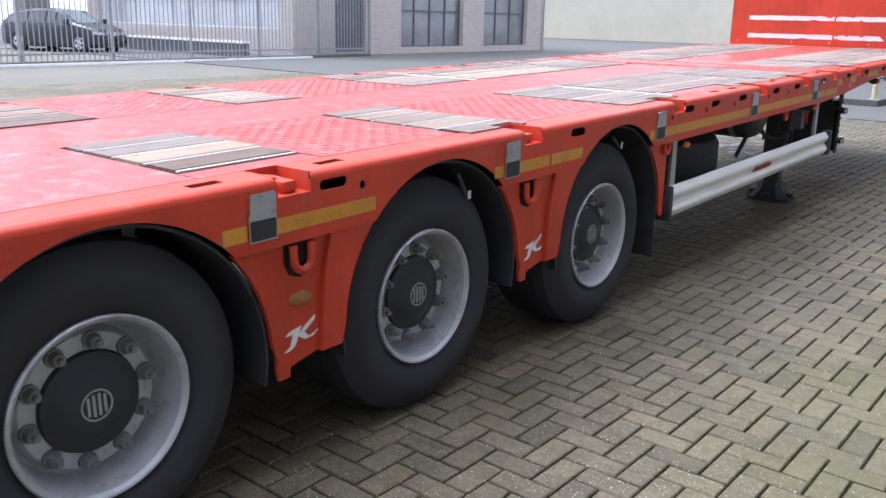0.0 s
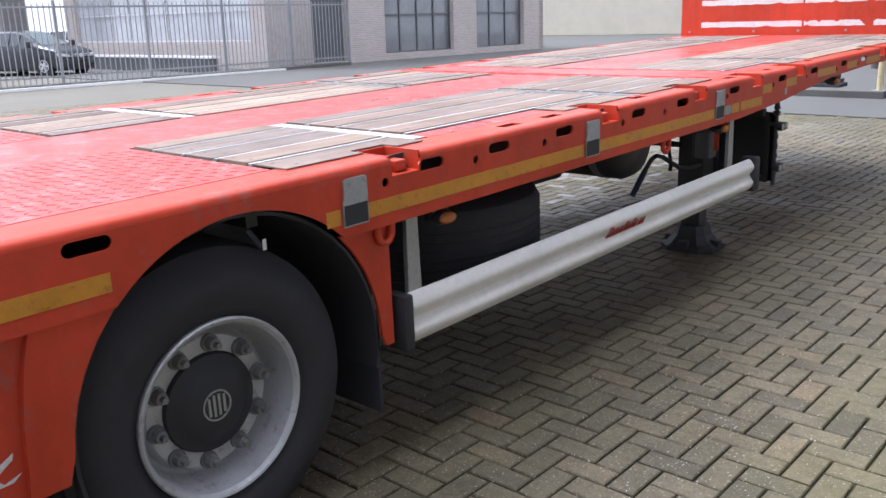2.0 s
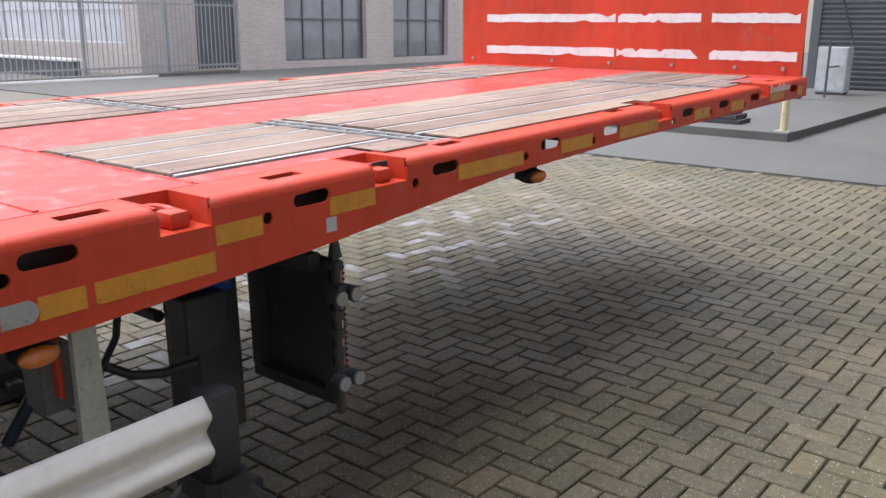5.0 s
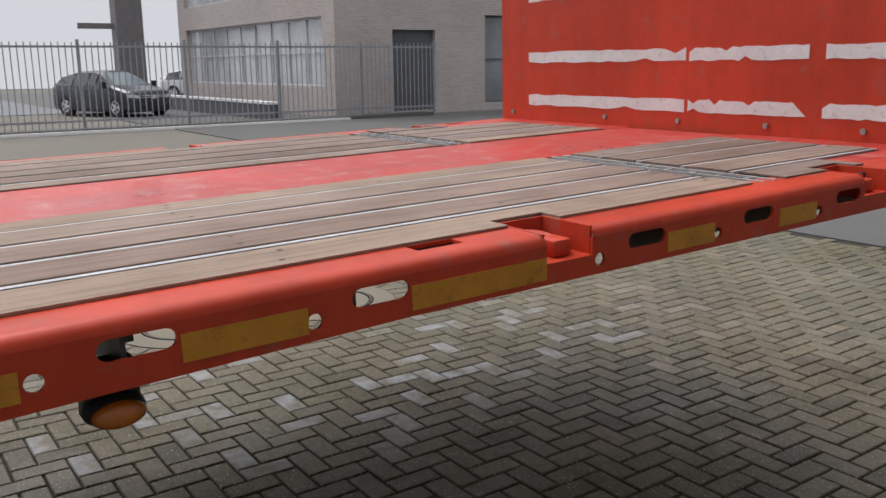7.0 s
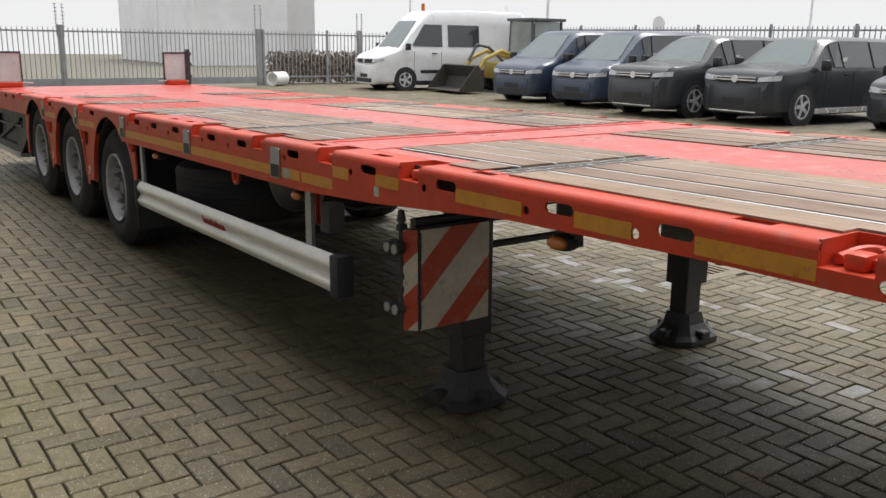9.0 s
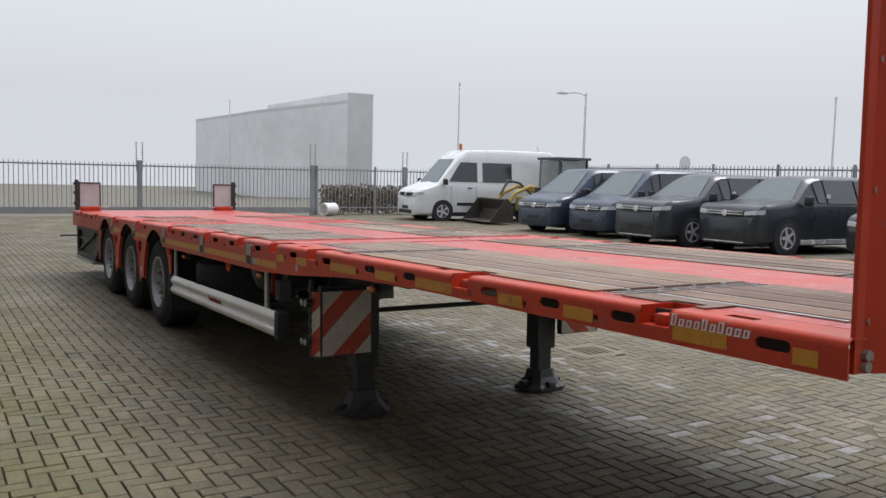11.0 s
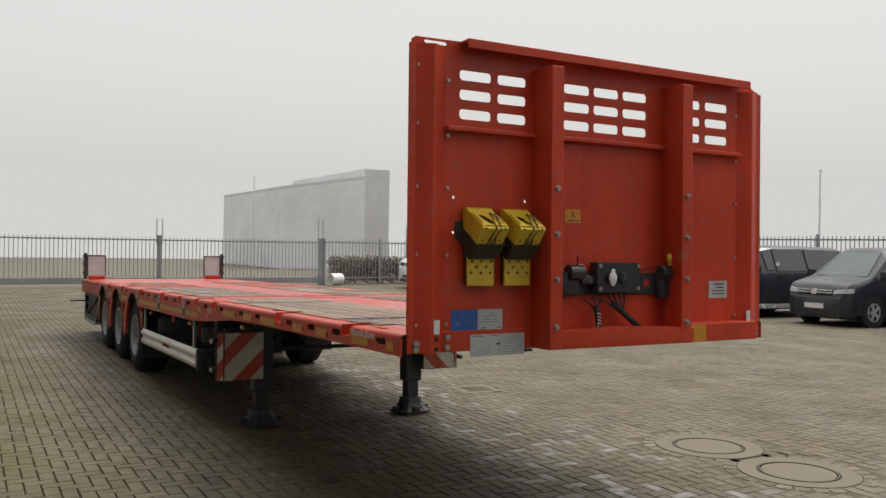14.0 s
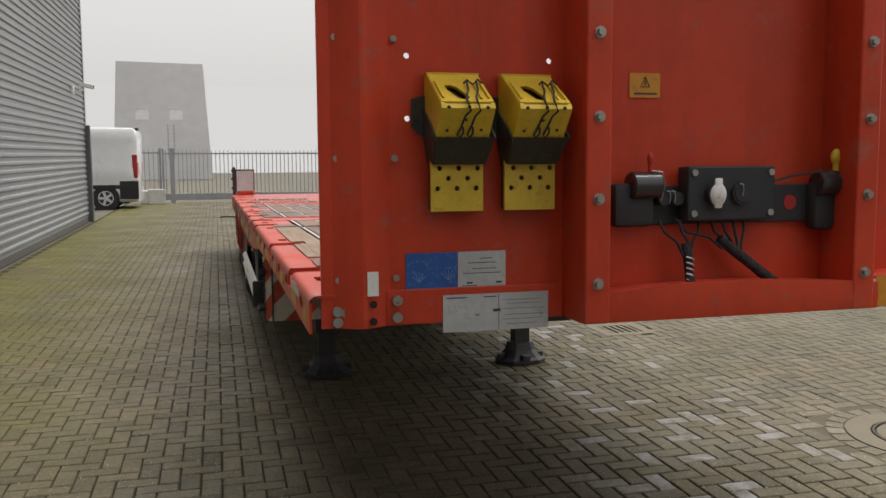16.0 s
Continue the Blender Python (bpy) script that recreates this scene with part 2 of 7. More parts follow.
def paver_material(name, island):
    """Grey concrete pavers: tone by piece, aggregate specks, damp and mossy patches in world space."""
    m, nt, b = nodes_of(name)
    if island:
        src = nt.nodes.new("ShaderNodeNewGeometry").outputs["Random Per Island"]
    else:
        src = nt.nodes.new("ShaderNodeObjectInfo").outputs["Random"]
    geo = nt.nodes.new("ShaderNodeNewGeometry").outputs["Position"]

    def at(scale, detail=4, rough=0.6):
        n = nt.nodes.new("ShaderNodeTexNoise")
        n.inputs["Scale"].default_value, n.inputs["Detail"].default_value, n.inputs["Roughness"].default_value = scale, detail, rough
        nt.links.new(geo, n.inputs["Vector"])
        return n.outputs[0]

    tone = ramp_node(nt, src, [(0.0, (0.105, 0.086, 0.052)), (0.14, (0.146, 0.120, 0.072)), (0.7, (0.171, 0.140, 0.083)), (0.94, (0.191, 0.154, 0.091)), (1.0, (0.206, 0.152, 0.090))]).outputs[0]
    fine = ramp_node(nt, at(95, 3, 0.7), [(0.3, (0.58, 0.58, 0.58)), (0.62, (1.12, 1.12, 1.12))]).outputs[0]
    c = mix_node(nt, 0.85, tone, fine, "MULTIPLY")
    mid = ramp_node(nt, at(7, 5, 0.65), [(0.32, (0.68, 0.67, 0.64)), (0.62, (1.06, 1.05, 1.04))]).outputs[0]
    c = mix_node(nt, 0.8, c, mid, "MULTIPLY")
    blotch = ramp_node(nt, at(31, 5, 0.72), [(0.34, (0.66, 0.66, 0.62)), (0.58, (1.05, 1.05, 1.04))]).outputs[0]
    c = mix_node(nt, 0.85, c, blotch, "MULTIPLY")
    damp = ramp_node(nt, at(0.85, 5, 0.62), [(0.36, (0.70, 0.70, 0.66)), (0.60, (1.05, 1.05, 1.05))]).outputs[0]
    c = mix_node(nt, 0.85, c, damp, "MULTIPLY")
    specks = ramp_node(nt, at(120, 1, 0.5), [(0.685, (0, 0, 0)), (0.73, (1, 1, 1))]).outputs[0]
    c = mix_node(nt, specks, c, (0.55, 0.54, 0.5))
    moss = ramp_node(nt, at(0.4, 3, 0.55), [(0.42, (0, 0, 0)), (0.64, (1, 1, 1))]).outputs[0]
    moss2 = ramp_node(nt, at(16, 5, 0.7), [(0.44, (0, 0, 0)), (0.66, (0.8, 0.8, 0.8))]).outputs[0]
    mm = mix_node(nt, 1.0, moss, moss2, "MULTIPLY")
    c = mix_node(nt, mm, c, (0.080, 0.084, 0.030))
    xyz = nt.nodes.new("ShaderNodeSeparateXYZ")
    nt.links.new(geo, xyz.inputs[0])

    def band(out, a, a1, b1, b0):
        """1 between a1 and b1 along an axis, fading to 0 at a and b0."""
        up, dn, mul = (nt.nodes.new("ShaderNodeMapRange"), nt.nodes.new("ShaderNodeMapRange"), nt.nodes.new("ShaderNodeMath"))
        mul.operation = "MULTIPLY"
        up.inputs[1].default_value, up.inputs[2].default_value = a, a1
        dn.inputs[1].default_value, dn.inputs[2].default_value, dn.inputs[3].default_value, dn.inputs[4].default_value = b1, b0, 1, 0
        nt.links.new(out, up.inputs[0])
        nt.links.new(out, dn.inputs[0])
        nt.links.new(up.outputs[0], mul.inputs[0])
        nt.links.new(dn.outputs[0], mul.inputs[1])
        return mul.outputs[0]

    # moss along the warehouse side, pale lime bloom on single pavers beside the trailer
    side = band(xyz.outputs["X"], 2.0, 3.9, 8, 9)
    sm = mix_node(nt, 1.0, mix_node(nt, 1.0, (1, 1, 1), side, "MULTIPLY"), ramp_node(nt, at(1.3, 5, 0.65), [(0.36, (0.24, 0.24, 0.24)), (0.60, (1, 1, 1))]).outputs[0], "MULTIPLY")
    c = mix_node(nt, sm, c, (0.132, 0.124, 0.022))
    lime = mix_node(nt, 1.0, mix_node(nt, 1.0, (1, 1, 1), band(xyz.outputs["X"], -2.2, -1.4, -0.7, 0.1), "MULTIPLY"), mix_node(nt, 1.0, (1, 1, 1), band(xyz.outputs["Y"], 2.5, 5, 13, 15), "MULTIPLY"), "MULTIPLY")
    pick = ramp_node(nt, src, [(0.82, (0, 0, 0)), (0.88, (1, 1, 1))]).outputs[0]
    blot = ramp_node(nt, at(9, 4, 0.6), [(0.38, (0.1, 0.1, 0.1)), (0.62, (0.9, 0.9, 0.9))]).outputs[0]
    lime = mix_node(nt, 1.0, mix_node(nt, 1.0, lime, pick, "MULTIPLY"), blot, "MULTIPLY")
    c = mix_node(nt, lime, c, (0.30, 0.305, 0.31))
    nt.links.new(c, b.inputs["Base Color"])
    wet = ramp_node(nt, at(1.1, 4, 0.6), [(0.35, (0.5, 0.5, 0.5)), (0.65, (0.78, 0.78, 0.78))]).outputs[0]
    nt.links.new(wet, b.inputs["Roughness"])
    bp = nt.nodes.new("ShaderNodeBump")
    bp.inputs["Strength"].default_value, bp.inputs["Distance"].default_value = 0.5, 0.002
    nt.links.new(at(140, 5, 0.75), bp.inputs["Height"])
    nt.links.new(bp.outputs[0], b.inputs["Normal"])
    return m


WOOD = wood_material()
STRIP = paint("bare_steel_strip", (0.54, 0.53, 0.52), 0.45, metal=0.2, scale=6, vary=0.12)
PAVER = paver_material("concrete_paver", False)
PAVER_FIELD = paver_material("concrete_paver_field", True)
SOIL = paint("joint_soil", (0.028, 0.026, 0.017), 0.95, wear=(0.048, 0.052, 0.018), wear_amount=0.3, scale=2)
YARD = paint("far_paving", (0.18, 0.165, 0.135), 0.8, wear=(0.14, 0.14, 0.10), scale=0.5, bump=0.4, bump_scale=9, spec=0.15)
CONCRETE = paint("apron_concrete", (0.13, 0.126, 0.116), 0.75, wear=(0.11, 0.11, 0.10), scale=0.6, bump=0.2, bump_scale=25, spec=0.15)
IRON = paint("cast_iron", (0.075, 0.066, 0.052), 0.6, metal=0.4, scale=7, bump=0.4, bump_scale=40)
RIM_CONCRETE = paint("cover_concrete", (0.19, 0.162, 0.112), 0.8, scale=5, bump=0.3)
SIGNAL_RED = paint("red_reflective_film", (0.50, 0.06, 0.025), 0.4, scale=5, wear=(0.4, 0.16, 0.1))
CHOCK = paint("yellow_plastic", (0.68, 0.46, 0.035), 0.42, scale=6, wear=(0.35, 0.24, 0.03), wear_amount=0.08)
BLUE = paint("blue_film", (0.02, 0.10, 0.36), 0.4, scale=9, wear=(0.16, 0.22, 0.36))
SIGN_PALE = paint("pale_blue_print", (0.16, 0.26, 0.46), 0.5)
LABEL = paint("grey_type_plate", (0.48, 0.50, 0.50), 0.45, scale=8, wear=(0.36, 0.37, 0.37))
INK = paint("print_ink", (0.05, 0.05, 0.06), 0.6)
COUPLING = paint("glossy_black_plastic", (0.030, 0.030, 0.034), 0.25, scale=6, coat=0.3)
RED_GLAND = paint("red_cap", (0.42, 0.025, 0.02), 0.4)
BOLT = paint("zinc_bolt", (0.40, 0.39, 0.36), 0.35, metal=0.7, scale=20)
SCREW = paint("screw_head", (0.05, 0.04, 0.035), 0.6, metal=0.3)
CREAM = paint("cream_reflective_film", (0.62, 0.56, 0.46), 0.4, scale=6, wear=(0.36, 0.30, 0.24), wear_amount=0.14)
LENS = paint("clear_lens", (0.26, 0.26, 0.27), 0.15, coat=0.8)
BLUE_PAINT = paint("blue_grip", (0.025, 0.04, 0.09), 0.5)

# ---- the trailer ----
ZD = 1.083
SLOPE = 0.0218
R_POSE = pose(0, 0.006, -0.145, math.degrees(math.atan(SLOPE)), 0, 0)
R = thing("semi_trailer", "red three-axle flatbed semi-trailer with wooden deck boards", "trailer", R_POSE)
ARCHES = (3.03, 4.362, 5.703)
ARCH_R = 0.516
HUBS = (3.00, 4.315, 5.63)
POCKETS = (1.15, 2.40, 3.64, 4.937, 6.343, 7.582, 8.439, 9.139, 9.795, 11.496, 12.69)
SLOTS = (0.85, 1.60, 2.05, 3.803, 5.292, 6.46, 6.82, 7.235, 7.82, 8.24, 8.832, 9.505, 10.032, 10.604, 11.036, 11.732, 12.14, 12.545, 13.152)
ROUND_HOLES = (3.932, 6.247, 6.688, 7.10, 7.682, 8.059, 8.742, 9.363, 9.896, 10.456, 10.902, 11.584, 11.981, 12.405, 12.98)
TOP_SLOTS = (3.38, 3.86, 6.99, 7.265, 7.96, 8.95, 9.48, 10.145, 11.212, 12.98)
Y0, Y1 = 0.42, 13.385
BOARDS = ((3.42, 3.90), (4.64, 5.06), (5.955, 6.55), (6.635, 7.955), (8.065, 8.80), (9.30, 10.095), (10.225, 12.275), (12.405, 13.20))


def arch_z(y):
    return 0.548 - 0.0073 * y


def bottom_edge(y):
    pts = ((0.42, 0.86), (1.2, 0.873), (8.9, 0.873), (9.5, 0.90), (10.36, 0.963), (11.1, 0.978), (13.385, 0.973))
    for (a, za), (b, zb) in zip(pts, pts[1:]):
        if y <= b:
            return za + (zb - za) * (y - a) / (b - a)
    return pts[-1][1]


def side_rail(s):
    """The outer rail of one side: holed web, rounded top edge and top flange, notched at the lashing pockets."""
    h = 0.065
    lower = [(Y0, bottom_edge(Y0)), (1.2, 0.873)]
    for c in ARCHES:
        zc = arch_z(c)
        a0 = math.asin((0.873 - zc) / ARCH_R)
        for i in range(17):
            a = math.pi - a0 - (math.pi - 2 * a0) * i / 16
            lower.append((c + ARCH_R * math.cos(a), zc + ARCH_R * math.sin(a)))
    lower += [(8.9, 0.873), (9.5, 0.90), (10.36, 0.963), (11.1, 0.978), (13.385, 0.973)]
    rr = 0.024
    upper = [(Y1, ZD - rr)]
    for p in reversed(POCKETS):
        upper += [(p + h, ZD - rr), (p + h, ZD - 0.062), (p - h, ZD - 0.062), (p - h, ZD - rr)]
    upper += [(Y0, ZD - rr)]
    near_arch = lambda y, m: any(abs(y - c) < m for c in ARCHES)
    holes = [oblong(y, 1.033, 0.122, 0.036) for y in SLOTS if not near_arch(y, 0.2)]
    holes += [ring(y, 1.008, 0.015) for y in ROUND_HOLES if not near_arch(y, 0.25)]
    bm = plate(bmesh.new(), lower + upper, holes, "x", s * 1.267, s * 1.275)
    edges = [Y0] + [e for p in POCKETS for e in (p - h, p + h)] + [Y1]
    for a, b in zip(edges[::2], edges[1::2]):
        prev = None
        for i in range(6):
            t = radians(90 * i / 5)
            x, z = 1.275 - rr + rr * math.cos(t), ZD - rr + rr * math.sin(t)
            cur = [bm.verts.new((s * x, a, z)), bm.verts.new((s * x, b, z))]
            if prev:
                bm.faces.new((prev[0], prev[1], cur[1], cur[0]))
            prev = cur
        cuts = [[(1.168, y - 0.055), (1.212, y - 0.055), (1.212, y + 0.055), (1.168, y + 0.055)] for y in TOP_SLOTS if a + 0.07 < y < b - 0.07]
        plate(bm, [(s * 1.113, a), (s * (1.275 - rr), a), (s * (1.275 - rr), b), (s * 1.113, b)], [[(s * u, v) for u, v in c] for c in cuts], "z", ZD - 0.008, ZD)
        for y in TOP_SLOTS:
            if a + 0.07 < y < b - 0.07:
                plate(bm, [(s * 1.16, y - 0.063), (s * 1.22, y - 0.063), (s * 1.22, y + 0.063), (s * 1.16, y + 0.063)], [], "z", ZD - 0.05, ZD - 0.046)
    part("side_rail", bm, RED, R, smooth=True)
    for p in POCKETS:
        b = bmesh.new()
        xi = 1.1135
        box(b, s * xi, s * 1.2745, p - h, p + h, ZD - 0.068, ZD - 0.061)
        box(b, s * (xi - 0.006), s * (xi + 0.001), p - h - 0.006, p + h + 0.006, ZD - 0.068, ZD + 0.001)
        box(b, s * xi, s * 1.2665, p - h - 0.006, p - h + 0.001, ZD - 0.068, ZD + 0.001)
        box(b, s * xi, s * 1.2665, p + h - 0.001, p + h + 0.006, ZD - 0.068, ZD + 0.001)
        pk = part("lashing_pocket", b, RED, R)
        b = bmesh.new()
        pts = [(s * (1.185 - 0.055 * math.sin(radians(a))), p - 0.005 + 0.042 * math.cos(radians(a)), ZD - 0.042 + 0.01 * math.sin(radians(a))) for a in range(0, 181, 20)]
        tube(b, [(s * 1.225, p + 0.037, ZD - 0.045)] + pts + [(s * 1.225, p - 0.047, ZD - 0.045)], 0.0135, 8)
        box(b, s * 1.19, s * 1.25, p - 0.022, p + 0.03, ZD - 0.061, ZD - 0.022, bevel=0.008)
        part("lashing_ring", b, RED, pk, smooth=True)


for side in (1, -1):
    side_rail(side)


def under_rail(s):
    """Reflective tape, stake-pocket plates, marker lamps and lower lashing loops of one side."""
    tape = [(3.37, 3.455, 0.913), (3.567, 3.99, 0.913), (4.665, 4.725, 0.914), (4.835, 5.06, 0.914), (5.075, 5.335, 0.914), (6.0, 6.055, 0.915), (6.168, 7.375, 0.913), (7.49, 8.59, 0.913),
            (8.705, 8.725, 0.914), (8.80, 8.897, 0.914), (8.916, 9.206, 0.914), (9.212, 9.345, 0.972), (9.562, 9.729, 0.976), (10.091, 10.436, 0.984), (10.67, 10.889, 0.989), (11.10, 11.43, 0.989), (11.80, 11.967, 0.990), (12.226, 12.39, 0.990), (12.775, 12.99, 0.990), (13.22, 13.30, 0.990)]
    for a, b, z in tape:
        part("reflective_tape", one_box(s * 1.2752, s * 1.2765, a, b, z, z + 0.047), YELLOW, R)
    for y in (3.511, 4.78, 6.112, 7.433, 8.648):
        b = plate(bmesh.new(), [(y - 0.05, 0.905), (y + 0.05, 0.905), (y + 0.05, 1.043), (y + 0.044, 1.049), (y - 0.036, 1.049), (y - 0.043, 1.043), (y - 0.045, 0.99), (y - 0.05, 0.98)], [[(y - 0.048, 0.908), (y + 0.048, 0.908), (y + 0.048, 0.970), (y - 0.048, 0.970)]], "x", s * 1.277, s * 1.283)
        pl = part("stake_plate", b, ZINC, R)
        part("recess", one_box(s * 1.2762, s * 1.2805, y - 0.0485, y + 0.0485, 0.907, 0.971), PLASTIC, pl)
    for y in (3.668, 4.94):
        b = bmesh.new()
        zt = 0.862
        tube(b, [(s * 1.266, y - 0.036, zt)] + [(s * 1.268, y - 0.036 * math.cos(radians(a)), zt - 0.05 - 0.036 * math.sin(radians(a))) for a in range(0, 181, 20)] + [(s * 1.268, y + 0.036, zt)], 0.014, 8)
        lp = part("lashing_loop", b, RED, R, smooth=True)
        # flat black plate drawn as the shadow round the loop
        part("loop_recess", plate(bmesh.new(), [(y - 0.062, 0.868), (y - 0.062, 0.805), (y - 0.045, 0.765), (y, 0.748), (y + 0.045, 0.765), (y + 0.062, 0.805), (y + 0.062, 0.868)], [], "x", s * 1.2492, s * 1.2506), RECESS_SHADE, lp)
    for y in (6.245, 8.112):
        b = bmesh.new()
        tube(b, [(s * 1.26, y - 0.03, 0.9)] + [(s * 1.26, y - 0.03 * math.cos(radians(a)), 0.845 - 0.03 * math.sin(radians(a))) for a in range(0, 181, 22)] + [(s * 1.26, y + 0.03, 0.9)], 0.012, 8)
        part("lashing_loop", b, RED, R, smooth=True)
    for y, z, dx in ((6.605, 0.812, 0.01), (8.80, 0.834, 0.05), (10.572, 0.920, 0.05)):
        b = plate(bmesh.new(), [(y - 0.046, z - 0.01), (y + 0.046, z - 0.01), (y + 0.038, bottom_edge(y) + 0.03), (y - 0.038, bottom_edge(y) + 0.03)], [], "x", s * (1.13 + dx), s * (1.165 + dx))
        bmesh.ops.create_uvsphere(b, u_segments=18, v_segments=8, radius=1, matrix=Matrix.Translation((s * (1.165 + dx), y, z)) @ Matrix.Diagonal((0.047, 0.050, 0.028, 1)))
        lm = part("marker_lamp", b, PLASTIC, R, smooth=True)
        b = bmesh.new()
        bmesh.ops.create_uvsphere(b, u_segments=16, v_segments=8, radius=1, matrix=Matrix.Translation((s * (1.198 + dx), y, z)) @ Matrix.Diagonal((0.020, 0.043, 0.022, 1)))
        part("lens", b, AMBER, lm, "amber oval lens", smooth=True)


for side in (1, -1):
    under_rail(side)


# dark webs and bars added behind most slots stand for shade seen from the camera; one round hole is plugged, one
# stretch of tape has worn to bare metal
for side in (1, -1):
    for a, c in ((6.3, 8.95), (9.25, 10.42), (11.72, 13.30)):
        n = 6
        ys = [a + (c - a) * i / n for i in range(n + 1)]
        part("inner_web", plate(bmesh.new(), [(y, bottom_edge(y) + 0.012) for y in ys] + [(y, ZD - 0.012) for y in reversed(ys)], [], "x", side * 1.195, side * 1.201), DARK, R)
    part("stringer", one_box(side * 0.97, side * 0.99, 10.42, 11.72, 0.985, ZD - 0.042), DARK, R)
    for y in (10.585, 10.985):
        part("gusset", one_box(side * 1.02, side * 1.264, y - 0.004, y + 0.004, bottom_edge(y) + 0.004, ZD - 0.012), DARK, R)
    part("bare_patch", plate(bmesh.new(), [(8.727, 0.914)] + [(8.776 + 0.024 * math.cos(radians(t)), 0.937 + 0.024 * math.sin(radians(t))) for t in range(-80, 81, 20)] + [(8.727, 0.960)], [], "x", side * 1.2752, side * 1.2766), ZINC, R, "bare grey patch on the tape")
    part("paper_tag", one_box(side * 1.2752, side * 1.2762, 9.548, 9.583, 0.934, 0.972), LABEL, R, "small pale paper tag")


AMBER_DULL = paint("dirty_amber_lens", (0.34, 0.13, 0.03), 0.45, scale=14, wear=(0.16, 0.08, 0.04))


def skirt(s, y_lo, y_hi, c_lo, c_hi, marker=False, mark=True):
    """The ribbed plastic panel between two wheel openings, its edges following both."""
    zb = 0.468
    outline = []
    top = 0.871
    def edge(c, z, sign):
        if c is None:
            return None
        d = ARCH_R ** 2 - (z - arch_z(c)) ** 2
        e = c + sign * math.sqrt(max(d, 0))
        return e + sign * (0.02 if z < arch_z(c) else 0.0)
    zs = [top - (top - zb) * i / 10 for i in range(11)]
    lo = [(edge(c_lo, z, 1) if c_lo else y_lo, z) for z in zs]
    hi = [(edge(c_hi, z, -1) if c_hi else y_hi, z) for z in zs]
    low_tail = [(lo[-1][0] + 0.005, zb - 0.045), (lo[-1][0] + 0.05, zb - 0.045), (lo[-1][0] + 0.055, zb - 0.01)] if c_lo and c_hi else []
    mid = [(lo[-1][0] + 0.16, zb + 0.012)] if c_lo and c_hi else []
    outline = lo + low_tail + mid + hi[::-1]
    b = plate(bmesh.new(), outline, [], "x", s * 1.235, s * 1.249)
    sk = part("wheel_skirt", b, RED, R)
    if c_lo and c_hi:
        def strip(f0, f1, z0, z1, x1):
            n = 7
            bm = bmesh.new()
            ptsa, ptsb = [], []
            for i in range(n):
                z = z0 + (z1 - z0) * i / (n - 1)
                ya, yb = edge(c_lo, z, 1), edge(c_hi, z, -1)
                ptsa.append((ya + (yb - ya) * f0, z))
                ptsb.append((ya + (yb - ya) * f1, z))
            plate(bm, ptsa + ptsb[::-1], [], "x", s * 1.2485, s * x1)
            bmesh.ops.bevel(bm, geom=[e for e in bm.edges if e.calc_face_angle(0) > 1.0], offset=0.008, segments=2, affect="EDGES")
            return bm
        part("rib", strip(0.0, 0.07, zb + 0.02, top, 1.256), RED, sk, smooth=True)
        part("rib", strip(0.66, 1.0, zb + 0.012, top, 1.268), RED, sk, smooth=True)
    if mark:
        yc = (lo[-1][0] + hi[-1][0]) / 2 - 0.05
        mark_line = [(0.0, 0.03), (0.10, 0.10), (0.19, 0.19), (0.27, 0.56), (0.07, 0.56), (0.16, 0.68), (0.52, 0.78), (0.45, 0.50), (0.60, 0.72), (0.93, 1.0), (0.90, 0.84), (0.60, 0.53), (0.73, 0.32), (1.0, 0.45), (0.86, 0.28), (0.60, 0.27), (0.43, 0.44), (0.32, 0.14), (0.15, 0.02)]
        b = plate(bmesh.new(), [(yc + 0.018 + s * (u - 0.5) * 0.146, 0.509 + v * 0.098) for u, v in mark_line], [], "x", s * 1.2492, s * 1.2506)
        part("logo_mark", b, WHITE, sk, "white slanted logo mark")
    if marker:
        yc = (lo[-1][0] + hi[-1][0]) / 2 - 0.045
        b = bmesh.new()
        bmesh.ops.create_uvsphere(b, u_segments=16, v_segments=8, radius=1, matrix=Matrix.Translation((s * 1.249, yc + 0.018, 0.678)) @ Matrix.Diagonal((0.012, 0.05, 0.026, 1)))
        part("side_marker", b, AMBER_DULL, sk, "amber oval side marker", smooth=True)


for side in (1, -1):
    skirt(side, 0, 0, ARCHES[0], ARCHES[1], marker=True)
    skirt(side, 0, 0, ARCHES[1], ARCHES[2])
    skirt(side, 0, 6.27, ARCHES[2], None, mark=False)
    skirt(side, 2.45, 0, None, ARCHES[0], mark=False)


NUT = paint("dull_nut_steel", (0.21, 0.205, 0.205), 0.5, metal=0.2, scale=20)


